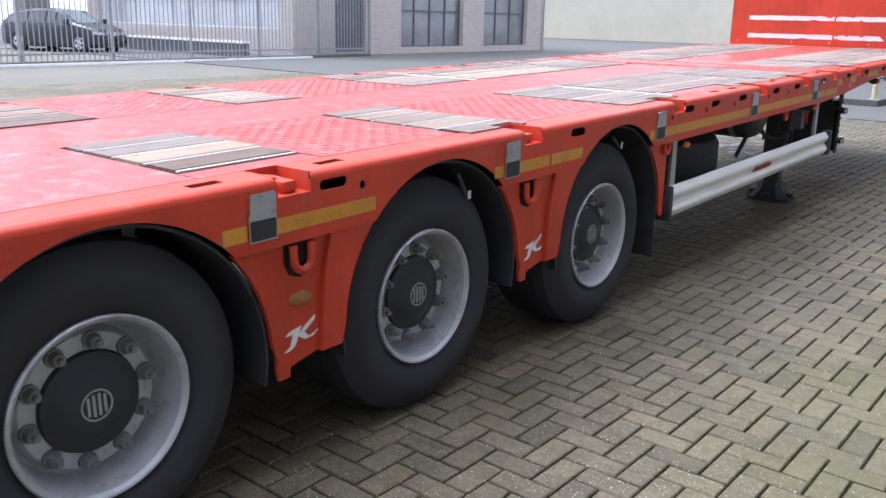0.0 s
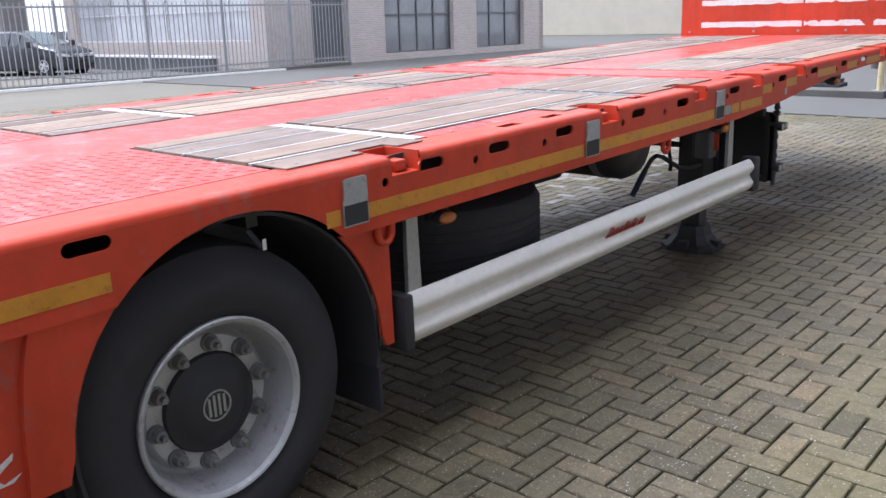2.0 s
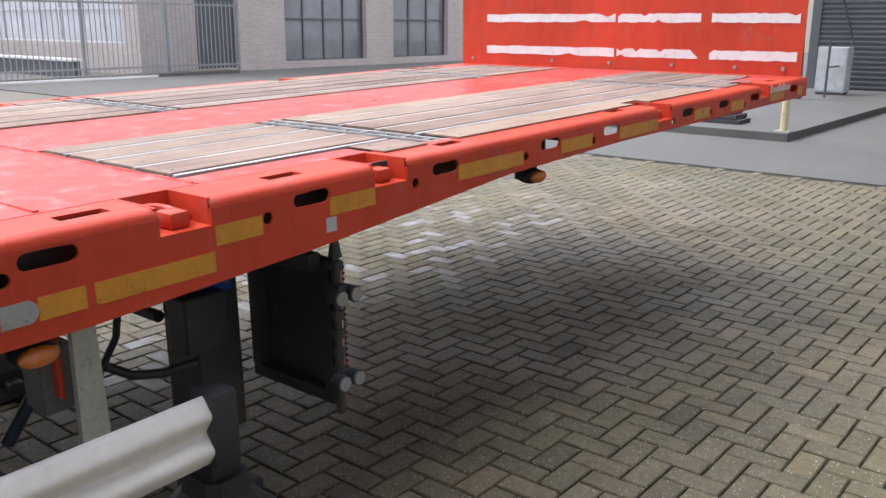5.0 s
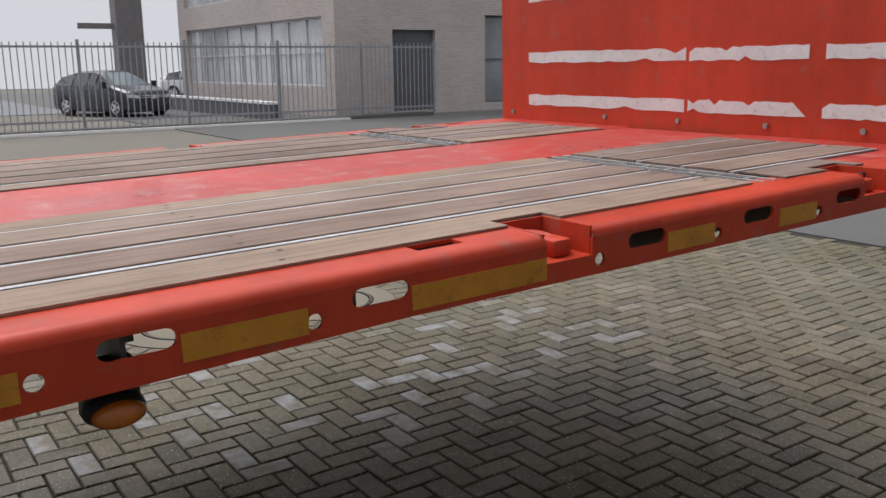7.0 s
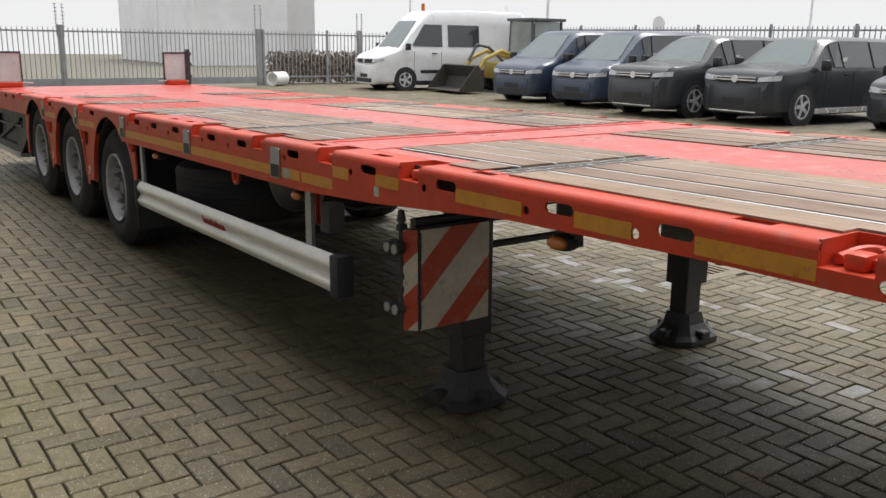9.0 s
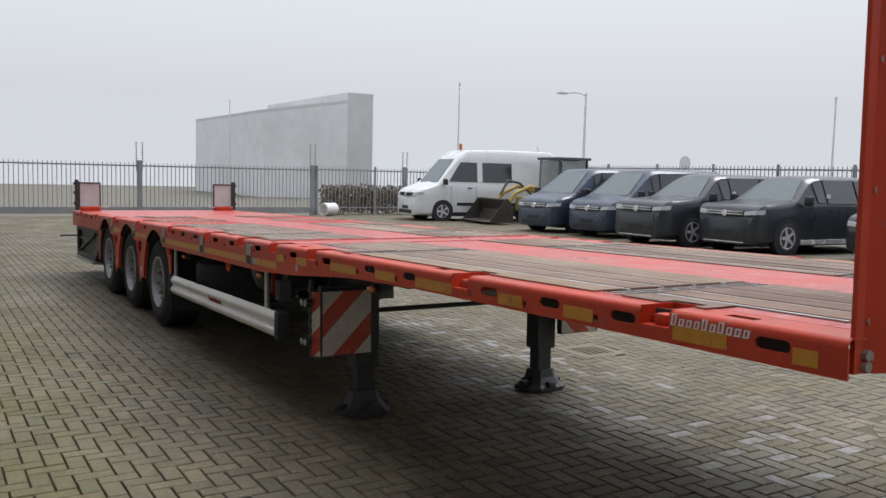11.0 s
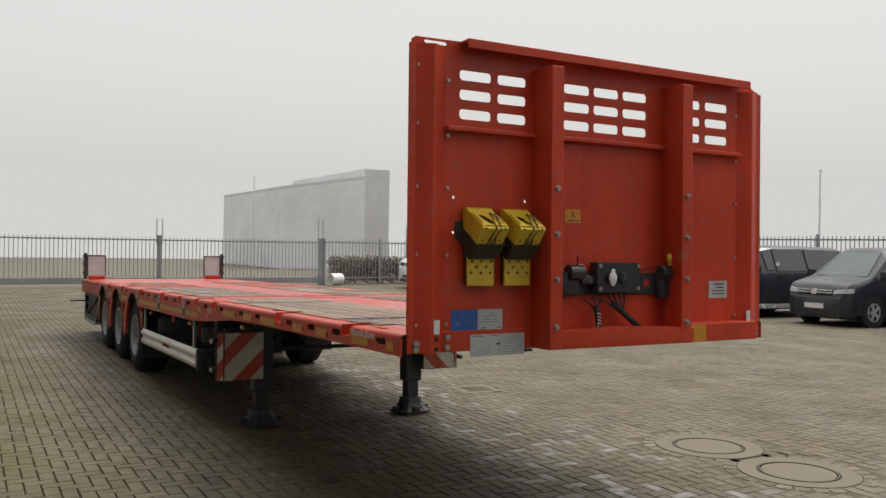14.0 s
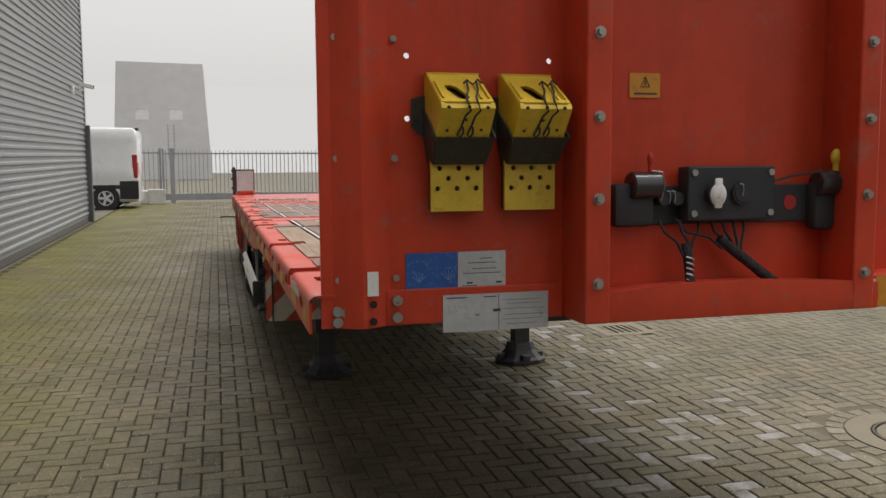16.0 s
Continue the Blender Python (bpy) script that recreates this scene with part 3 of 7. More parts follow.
def wheel(s, y):
    """One wide single wheel: tyre, deep-dish steel rim, hub with cap and ten nuts."""
    z = 0.455 - SLOPE * y + 0.145
    m = Matrix.Translation((0, y, z)) @ Matrix.Diagonal((s, 1, 1, 1))
    x1, x0, ro, ri = 1.225, 0.845, 0.458, 0.254
    xd = x1 - 0.022
    prof = [(x0 + 0.02, ri), (x0 + 0.0, ri + 0.03), (x0 - 0.008, (ro + ri) / 2), (x0 + 0.01, ro - 0.05), (x0 + 0.045, ro - 0.008), (x0 + 0.09, ro)]
    for g in range(4):
        c = x0 + 0.12 + g * 0.043
        prof += [(c, ro), (c + 0.002, ro - 0.014), (c + 0.012, ro - 0.014), (c + 0.014, ro)]
    prof += [(x1 - 0.09, ro), (x1 - 0.045, ro - 0.008), (x1 - 0.01, ro - 0.05), (x1 + 0.004, ro - 0.085), (x1 + 0.008, (ro + ri) / 2), (x1 + 0.002, ri + 0.035), (x1 - 0.008, ri + 0.022), (x1 - 0.02, ri)]
    w = part("wheel", revolve(bmesh.new(), prof, m, 64), RUBBER, R, "worn black wide tyre on grey steel rim", smooth=True)
    rim = [(x1 - 0.002, 0.262), (x1 + 0.004, 0.257), (x1 + 0.001, 0.250), (x1 - 0.006, 0.246), (x1 - 0.010, 0.242), (x1 - 0.05, 0.236), (xd - 0.080, 0.231), (xd - 0.105, 0.219), (xd - 0.100, 0.208), (xd - 0.075, 0.200), (xd - 0.066, 0.192), (xd - 0.064, 0.140), (xd - 0.09, 0.134), (xd - 0.14, 0.2), (xd - 0.15, 0.25), (x0 + 0.02, 0.25), (x0 + 0.02, 0.258), (x1 - 0.03, 0.259)]
    part("rim", revolve(bmesh.new(), rim, m, 64), STEEL, w, smooth=True)
    hub = [(xd - 0.2, 0.0), (xd - 0.2, 0.137), (xd - 0.067, 0.137), (xd - 0.062, 0.147), (xd - 0.048, 0.142), (xd - 0.044, 0.115), (xd - 0.034, 0.100), (xd - 0.026, 0.080), (xd - 0.022, 0.062), (xd - 0.022, 0.0)]
    part("hub", revolve(bmesh.new(), hub, m, 40), PLASTIC, w, smooth=True)
    b = revolve(bmesh.new(), [(xd - 0.0225, 0.046), (xd - 0.0195, 0.046), (xd - 0.0195, 0.041), (xd - 0.0225, 0.041)], m, 28)
    for k in range(4):
        u = -0.024 + 0.016 * k
        hh = math.sqrt(0.041 ** 2 - u * u) * 0.8
        box(b, s * (xd - 0.0225), s * (xd - 0.020), y + u - 0.004, y + u + 0.004, z - hh, z + hh)
    part("hub_badge", b, ZINC, w, "worn grey badge on hub cap")
    for k in range(10):
        a = radians(36 * k + 10)
        ny, nz = y + 0.173 * math.cos(a), z + 0.173 * math.sin(a)
        b = rod(bmesh.new(), (s * (xd - 0.066), ny, nz), (s * (xd - 0.056), ny, nz), 0.027, 14, 0.026)
        rod(b, (s * (xd - 0.057), ny, nz), (s * (xd - 0.030), ny, nz), 0.021, 8, 0.018)
        rod(b, (s * (xd - 0.031), ny, nz), (s * (xd - 0.012), ny, nz), 0.0095, 8)
        part("wheel_nut", b, NUT, w)


for side in (1, -1):
    for yy in HUBS:
        wheel(side, yy)

for side in (1, -1):
    for c in ARCHES:
        b = bmesh.new()
        zc = arch_z(c)
        prev = None
        for i in range(25):
            a = radians(-12 + 204 * i / 24)
            cur = [b.verts.new((side * x, c + r * math.cos(a), zc + r * math.sin(a))) for x, r in ((0.80, 0.490), (1.240, 0.498), (1.240, 0.508), (0.80, 0.500))]
            if prev:
                for k in range(4):
                    b.faces.new((prev[k], prev[(k + 1) % 4], cur[(k + 1) % 4], cur[k]))
            prev = cur
        part("mudguard", b, PLASTIC, R, smooth=True)
    # added white chips on stays imitate lit ground seen past the tyre
    for y, z, half in ((4.583, 0.856, 0.009), (5.82, 0.902, 0.006)):
        st = part("mudguard_stay", rod(bmesh.new(), (side * 1.20, y, z - 0.01), (side * 1.17, y - 0.02, 0.94), 0.010, 8), DARK, R)
        part("paper_tag", one_box(side * 1.213, side * 1.216, y - half, y + half, z - 0.015, z + 0.017), WHITE, st, "white chip coloured as lit ground seen through the arch gap")
    b = one_box(side * 0.86, side * 1.24, 5.70 + 0.50, 5.70 + 0.512, 0.24, 0.6, bevel=0.003)
    part("mud_flap", b, PLASTIC, R)

# chassis beams, cross members, axles
for side in (1, -1):
    b = bmesh.new()
    web = [(0.6, 0.62), (8.2, 0.62), (9.3, 0.86), (10.2, 0.95), (13.3, 0.97), (13.3, 1.06), (0.6, 1.06)]
    plate(b, web, [], "x", side * 0.50, side * 0.51)
    for a, c in zip(web[:5], web[1:5]):
        plate(b, [(a[0], a[1]), (c[0], c[1]), (c[0], c[1] - 0.014), (a[0], a[1] - 0.014)], [], "x", side * 0.43, side * 0.58)
    part("main_beam", b, DARK, R)
for yy in [0.7 + 0.62 * i for i in range(21)]:
    if any(abs(yy - c) < 0.12 for c in HUBS):
        yy += 0.2
    zb = max(bottom_edge(yy) + 0.02, 0.93)
    # members coloured black to stand for shade under the deck
    part("cross_member", one_box(-1.11, 1.11, yy - 0.02, yy + 0.02, zb, ZD - 0.042), DARK, R)
for yy in HUBS:
    z = 0.463 - SLOPE * yy + 0.145
    ax = part("axle", rod(bmesh.new(), (-0.86, yy, z), (0.86, yy, z), 0.065, 20), DARK, R, smooth=True)
    for side in (1, -1):
        part("brake_drum", rod(bmesh.new(), (side * 0.72, yy, z), (side * 0.9, yy, z), 0.19, 24), DARK, ax, smooth=True)
        part("air_spring", rod(bmesh.new(), (side * 0.55, yy + 0.28, z - 0.05), (side * 0.55, yy + 0.28, 0.9), 0.12, 18), RUBBER, ax, smooth=True)
        part("trailing_arm", one_box(side * 0.51, side * 0.59, yy - 0.45, yy + 0.4, z - 0.11, z - 0.06, bevel=0.01), DARK, ax)

# spare wheel lying under the deck, air tank, battery box
m = Matrix.Translation((0.735, 7.03, 0.62)) @ Matrix.Rotation(radians(-90), 4, "Y") @ Matrix.Translation((-0.18, 0, 0))
prof = [(0.0, 0.25), (0.0, 0.38), (0.03, 0.445), (0.06, 0.462)]
for g in range(6):
    c = 0.08 + g * 0.036
    prof += [(c, 0.462), (c + 0.004, 0.456), (c + 0.010, 0.456), (c + 0.014, 0.462)]
prof += [(0.31, 0.462), (0.34, 0.445), (0.37, 0.38), (0.37, 0.25)]
sp = part("spare_wheel", revolve(bmesh.new(), prof, m, 56), RUBBER, R, "black spare tyre lying flat under deck", smooth=True)
part("spare_rim", revolve(bmesh.new(), [(0.03, 0.0), (0.03, 0.25), (0.34, 0.25), (0.34, 0.2), (0.1, 0.19), (0.1, 0.0)], m, 32), STEEL, sp, smooth=True)
for yy in (6.72, 7.34):
    part("carrier_bar", one_box(0.25, 1.12, yy - 0.02, yy + 0.02, 0.40, 0.43), DARK, R)
b = bmesh.new()
m = Matrix.Translation((0.70, 8.21, 0.845))
revolve(b, [(-0.37, 0.0), (-0.36, 0.09), (-0.32, 0.17), (-0.27, 0.20), (0.29, 0.20), (0.34, 0.175), (0.37, 0.12), (0.385, 0.05), (0.388, 0.0)], m, 36)
tk = part("air_tank", b, DARK, R, smooth=True)
for dy in (-0.2, 0.2):
    part("strap", revolve(bmesh.new(), [(dy - 0.02, 0.196), (dy - 0.02, 0.204), (dy + 0.02, 0.204), (dy + 0.02, 0.196)], m, 28), ZINC, tk)
b = one_box(0.25, 0.75, 7.72, 8.02, 0.66, 0.9, bevel=0.02)
part("valve_box", b, PLASTIC, R)
b = bmesh.new()
tube(b, [(0.3, 6.4, 0.8), (0.28, 7.0, 0.72), (0.3, 7.8, 0.78), (0.35, 8.6, 0.74), (0.4, 9.3, 0.82)], 0.012)
tube(b, [(0.36, 6.4, 0.82), (0.34, 7.1, 0.76), (0.36, 7.9, 0.80), (0.42, 8.5, 0.70), (0.45, 9.3, 0.80)], 0.009)
part("air_line", b, RUBBER, R, smooth=True)
for side in (-1,):
    part("tool_box", one_box(-1.2, -0.7, 6.7, 7.5, 0.5, 0.86, bevel=0.02), PLASTIC, R)


# side guards
LOGO_RED = paint("logo_red", (0.40, 0.045, 0.03), 0.5)


def guard(s):
    z0, z1 = 0.434, 0.614
    prof = []
    n = 28
    for i in range(n + 1):
        f = i / n
        z = z0 + (z1 - z0) * f
        wave = 0.5 - 0.5 * math.cos(2 * math.pi * 2 * f)
        e = min(f, 1 - f)
        prof.append((1.249 + 0.024 * wave ** 0.7 - (0.008 if e < 0.02 else 0.0), z))
    ring_pts = prof + [(1.240, z1), (1.240, z0)]
    b = bmesh.new()
    va = [b.verts.new((s * x, 6.345, z)) for x, z in ring_pts]
    vb = [b.verts.new((s * x, 9.165, z)) for x, z in ring_pts]
    k = len(ring_pts)
    for i in range(k):
        b.faces.new((va[i], va[(i + 1) % k], vb[(i + 1) % k], vb[i]))
    b.faces.new(va)
    b.faces.new(vb[::-1])
    g = part("side_guard", b, ALU, R, "pale aluminium side guard rail", smooth=True)
    for a, c in ((6.295, 6.342), (9.16, 9.235)):
        part("end_cap", one_box(s * 1.19, s * 1.280, a, c, z0 - 0.006, z1 + 0.008, bevel=0.012), PLASTIC, g, smooth=True)
    for y in (6.39, 8.90):
        post = plate(bmesh.new(), [(y - 0.035, z0 + 0.01), (y + 0.035, z0 + 0.01), (y + 0.025, 0.93), (y - 0.025, 0.93)], [], "x", s * 1.222, s * 1.24)
        part("guard_post", post, ZINC, g)
    word = bmesh.new()
    for i, (w, hh) in enumerate(((0.030, 0.048), (0.025, 0.034), (0.024, 0.034), (0.024, 0.034), (0.026, 0.047), (0.025, 0.034), (0.025, 0.047), (0.019, 0.034), (0.025, 0.034), (0.020, 0.034))):
        a, z, lean = 7.585 + 0.034 * i, 0.515, hh * 0.22
        plate(word, [(a, z), (a + w, z), (a + w + lean, z + hh), (a + lean, z + hh)], [[(a + 0.0085, z + 0.007), (a + w - 0.0065, z + 0.007), (a + w + lean - 0.009, z + hh - 0.007), (a + lean + 0.006, z + hh - 0.007)]], "x", 0.0, s * 0.0012)
    for v in word.verts:
        f = (v.co.z - z0) / (z1 - z0)
        v.co.x += s * (1.2515 + 0.024 * (0.5 - 0.5 * math.cos(4 * math.pi * f)) ** 0.7)
    part("logo_mark", word, LOGO_RED, g, "row of small red slanted marks")


for side in (1, -1):
    guard(side)


# landing legs
def landing_leg(s):
    x, y = s * 0.765, 9.50
    gz = 0.145 - SLOPE * y
    b = one_box(x - 0.085, x + 0.085, y - 0.075, y + 0.075, gz + 0.32, 0.98, bevel=0.008)
    lg = part("landing_leg", b, DARK, R)
    part("inner_leg", one_box(x - 0.062, x + 0.062, y - 0.055, y + 0.055, gz + 0.06, gz + 0.34, bevel=0.006), DARK, lg)
    b = bmesh.new()
    rings = []
    for hw, z in ((0.175, 0.004), (0.175, 0.03), (0.145, 0.05), (0.105, 0.10), (0.09, 0.16)):
        rings.append([b.verts.new((x + u * hw, y + v * hw * 0.85, gz + z)) for u, v in ((1, 0.6), (0.6, 1), (-0.6, 1), (-1, 0.6), (-1, -0.6), (-0.6, -1), (0.6, -1), (1, -0.6))])
    for a, c in zip(rings, rings[1:]):
        for k in range(8):
            b.faces.new((a[k], a[(k + 1) % 8], c[(k + 1) % 8], c[k]))
    b.faces.new(rings[0][::-1])
    b.faces.new(rings[-1])
    part("foot", b, DARK, lg)
    for k in range(4):
        dx, dy = ((0.15, 0), (-0.15, 0), (0, 0.13), (0, -0.13))[k]
        part("foot_lug", one_box(x + dx - 0.035, x + dx + 0.035, y + dy - 0.03, y + dy + 0.03, gz + 0.03, gz + 0.075, bevel=0.01), DARK, lg)
    part("bracket", one_box(s * 0.5, x + s * 0.02, y - 0.09, y + 0.09, 0.8, 0.98), RED, lg)
    return lg


for side in (1, -1):
    landing_leg(side)
part("cross_shaft", rod(bmesh.new(), (-0.7, 9.4, 0.62), (0.7, 9.4, 0.62), 0.018), DARK, R)
b = bmesh.new()
tube(b, [(0.83, 9.44, 0.50), (0.80, 9.33, 0.492), (0.775, 9.255, 0.505), (0.745, 9.195, 0.545), (0.715, 9.15, 0.582), (0.692, 9.118, 0.592), (0.675, 9.085, 0.575), (0.655, 9.045, 0.51)], 0.014, 10)
ck = part("crank_handle", b, DARK, R, smooth=True)
part("grip", tube(bmesh.new(), [(0.655, 9.045, 0.51), (0.637, 9.003, 0.44), (0.618, 8.96, 0.365)], 0.018, 10), BLUE_PAINT, ck, smooth=True)
DULL_STEEL = paint("dull_painted_steel", (0.13, 0.13, 0.135), 0.55, scale=6, wear=(0.2, 0.19, 0.18))
part("lamp_bracket", one_box(1.16, 1.185, 8.86, 8.872, 0.70, 0.90, bevel=0.003), RED, R)
part("bracket_box", one_box(1.06, 1.15, 8.84, 8.925, 0.655, 0.80, bevel=0.008), DULL_STEEL, R)
part("crank_hook", tube(bmesh.new(), [(0.765, 9.15, 0.505), (0.758, 9.175, 0.545), (0.70, 9.26, 0.60), (0.64, 9.35, 0.90)], 0.011, 8), DARK, R)
part("gearbox", one_box(0.80, 0.90, 9.36, 9.5, 0.55, 0.72, bevel=0.01), DARK, R)
part("leg_sticker", one_box(0.851, 0.8525, 9.45, 9.55, 0.70, 0.80), BLUE, R)


# folding warning boards by the landing legs
def clip_poly(pts, fn):
    """The part of a polygon on which fn is not negative."""
    out = []
    for p, q in zip(pts, pts[1:] + pts[:1]):
        fp, fq = fn(p), fn(q)
        if fp >= 0:
            out.append(p)
        if fp * fq < 0:
            t = fp / (fp - fq)
            out.append((p[0] + t * (q[0] - p[0]), p[1] + t * (q[1] - p[1])))
    return out


def warning_board(s):
    """A striped board with a narrow leaf hinged to its outer edge, on an arm behind the leg."""
    x0, x1, z0, z1, y = 0.805, 1.160, 0.388, 0.808, 9.700
    h = z1 - z0
    wb = part("warning_board", one_box(s * x0, s * x1, y - 0.012, y, z0, z1, bevel=0.003), DARK, R, "red and white striped warning board with dark back")
    leaf_turn = Matrix.Translation((s * x1, y - 0.006, z0)) @ Matrix.Rotation(radians(-48 * s), 4, "Z")

    def face(parent, u0, u1, turn, bands):
        """Film and slanted stripes on a face; u runs from the hinge inwards."""
        def lay(bm):
            bmesh.ops.transform(bm, matrix=turn, verts=bm.verts)
            return bm
        corners = [(u0 + 0.003, 0.003), (u1 - 0.003, 0.003), (u1 - 0.003, h - 0.003), (u0 + 0.003, h - 0.003)]
        part("front_film", lay(plate(bmesh.new(), [(-s * u, v) for u, v in corners], [], "y", 0.005, 0.0066)), CREAM, parent)
        for lo, hi in bands:
            poly = clip_poly(clip_poly(corners, lambda p: p[1] - p[0] - lo), lambda p: hi + p[0] - p[1])
            if len(poly) > 2:
                part("stripe", lay(plate(bmesh.new(), [(-s * u, v) for u, v in poly], [], "y", 0.0068, 0.0082)), SIGNAL_RED, parent)

    face(wb, 0.0, x1 - x0, Matrix.Translation((s * x1, y - 0.006, z0)), ((-0.225, -0.075), (0.115, 0.265)))
    b = one_box(0, s * 0.068, -0.006, 0.006, 0, h, bevel=0.002)
    bmesh.ops.transform(b, matrix=leaf_turn, verts=b.verts)
    leaf = part("side_leaf", b, DARK, wb, "narrow striped leaf folded back")
    face(leaf, -0.066, 0.0, leaf_turn, ((0.05, 0.205), (0.335, 0.47)))
    b = bmesh.new()
    tube(b, [(s * (x1 + (0.004 if i % 2 else -0.004)), y + (0.008 if i % 2 else 0.004), z0 + 0.015 + (h - 0.03) * i / 44) for i in range(45)], 0.004, 5)
    part("hinge", b, DARK, wb)
    b = bmesh.new()
    for a, c, d, e in ((x0, x1, z0 - 0.005, z0 + 0.03), (x0, x1, z1 - 0.03, z1 + 0.005), (x0 - 0.004, x0 + 0.03, z0 + 0.03, z1 - 0.03), (x1 - 0.03, x1 + 0.006, z0 + 0.03, z1 - 0.03)):
        box(b, s * a, s * c, y - 0.05, y - 0.013, d, e)
    part("back_frame", b, DARK, wb)
    b = one_box(s * 0.62, s * (x1 - 0.02), y - 0.10, y - 0.055, z1 - 0.02, z1 + 0.03, bevel=0.004)
    box(b, s * 0.70, s * 0.86, y - 0.13, y - 0.04, z1 + 0.02, 0.95, bevel=0.004)
    part("arm", b, DARK, wb)
    xo, yo = x1 + 0.045, y - 0.062
    b = rod(bmesh.new(), (s * xo, yo, z0 - 0.012), (s * xo, yo, z1 + 0.055), 0.012, 10)
    rod(b, (s * xo, yo, z1 + 0.03), (s * xo, yo, z1 + 0.075), 0.02, 12, 0.012)
    box(b, s * (xo - 0.03), s * (xo + 0.03), yo - 0.02, yo + 0.02, z1 - 0.075, z1 - 0.045, bevel=0.006)
    box(b, s * (xo - 0.02), s * (xo + 0.018), yo - 0.016, yo + 0.016, z1 - 0.01, z1 + 0.02, bevel=0.006)
    for i in range(6):
        rod(b, (s * xo, yo, z0 + 0.05 + 0.055 * i), (s * xo, yo, z0 + 0.075 + 0.055 * i), 0.017, 10)
    part("hinge_pin", b, DARK, wb, smooth=True)
    for z in (0.735, 0.487):
        for k in (0, 1):
            yy = yo - 0.03 + 0.056 * k
            b = rod(bmesh.new(), (s * (xo - 0.006), yo, z), (s * (xo + 0.022), yy, z), 0.011, 8)
            rod(b, (s * (xo + 0.012), yy, z), (s * (xo + 0.05), yy, z), 0.021, 16, 0.024)
            lm = part("position_lamp", b, PLASTIC, wb, smooth=True)
            part("lens", rod(bmesh.new(), (s * (xo + 0.05), yy, z), (s * (xo + 0.055), yy, z), 0.020, 16), LENS, lm)


for side in (1, -1):
    warning_board(side)

# deck plates, tread plates, boards, grates
part("weld_seam", one_box(-1.10, 1.10, 8.895, 8.909, ZD, ZD + 0.005, bevel=0.002), RED_DECK, R)
part("spine_plate", one_box(-0.30, 0.30, Y0, 13.33, ZD - 0.008, ZD), RED_DECK, R)
GRATES = ((7.96, 8.06), (10.10, 10.22), (12.28, 12.40))
PLATES = ((Y0, 1.9), (1.91, 3.41), (8.81, 9.29), (13.21, 13.37))
TREADS = ((3.91, 4.63), (5.07, 5.945))
LANES = ((0.308, 0.424), (0.456, 0.603), (0.635, 0.788), (0.820, 0.968))
LINES = ((0.430, 0.444), (0.609, 0.623), (0.794, 0.808), (0.975, 0.993))
OUTER = ((4.64, 5.06), (5.955, 6.55), (7.39, 7.955), (8.065, 8.80), (9.88, 10.095), (10.225, 12.275), (12.405, 12.82))
screws = bmesh.new()
rng = random.Random(4)
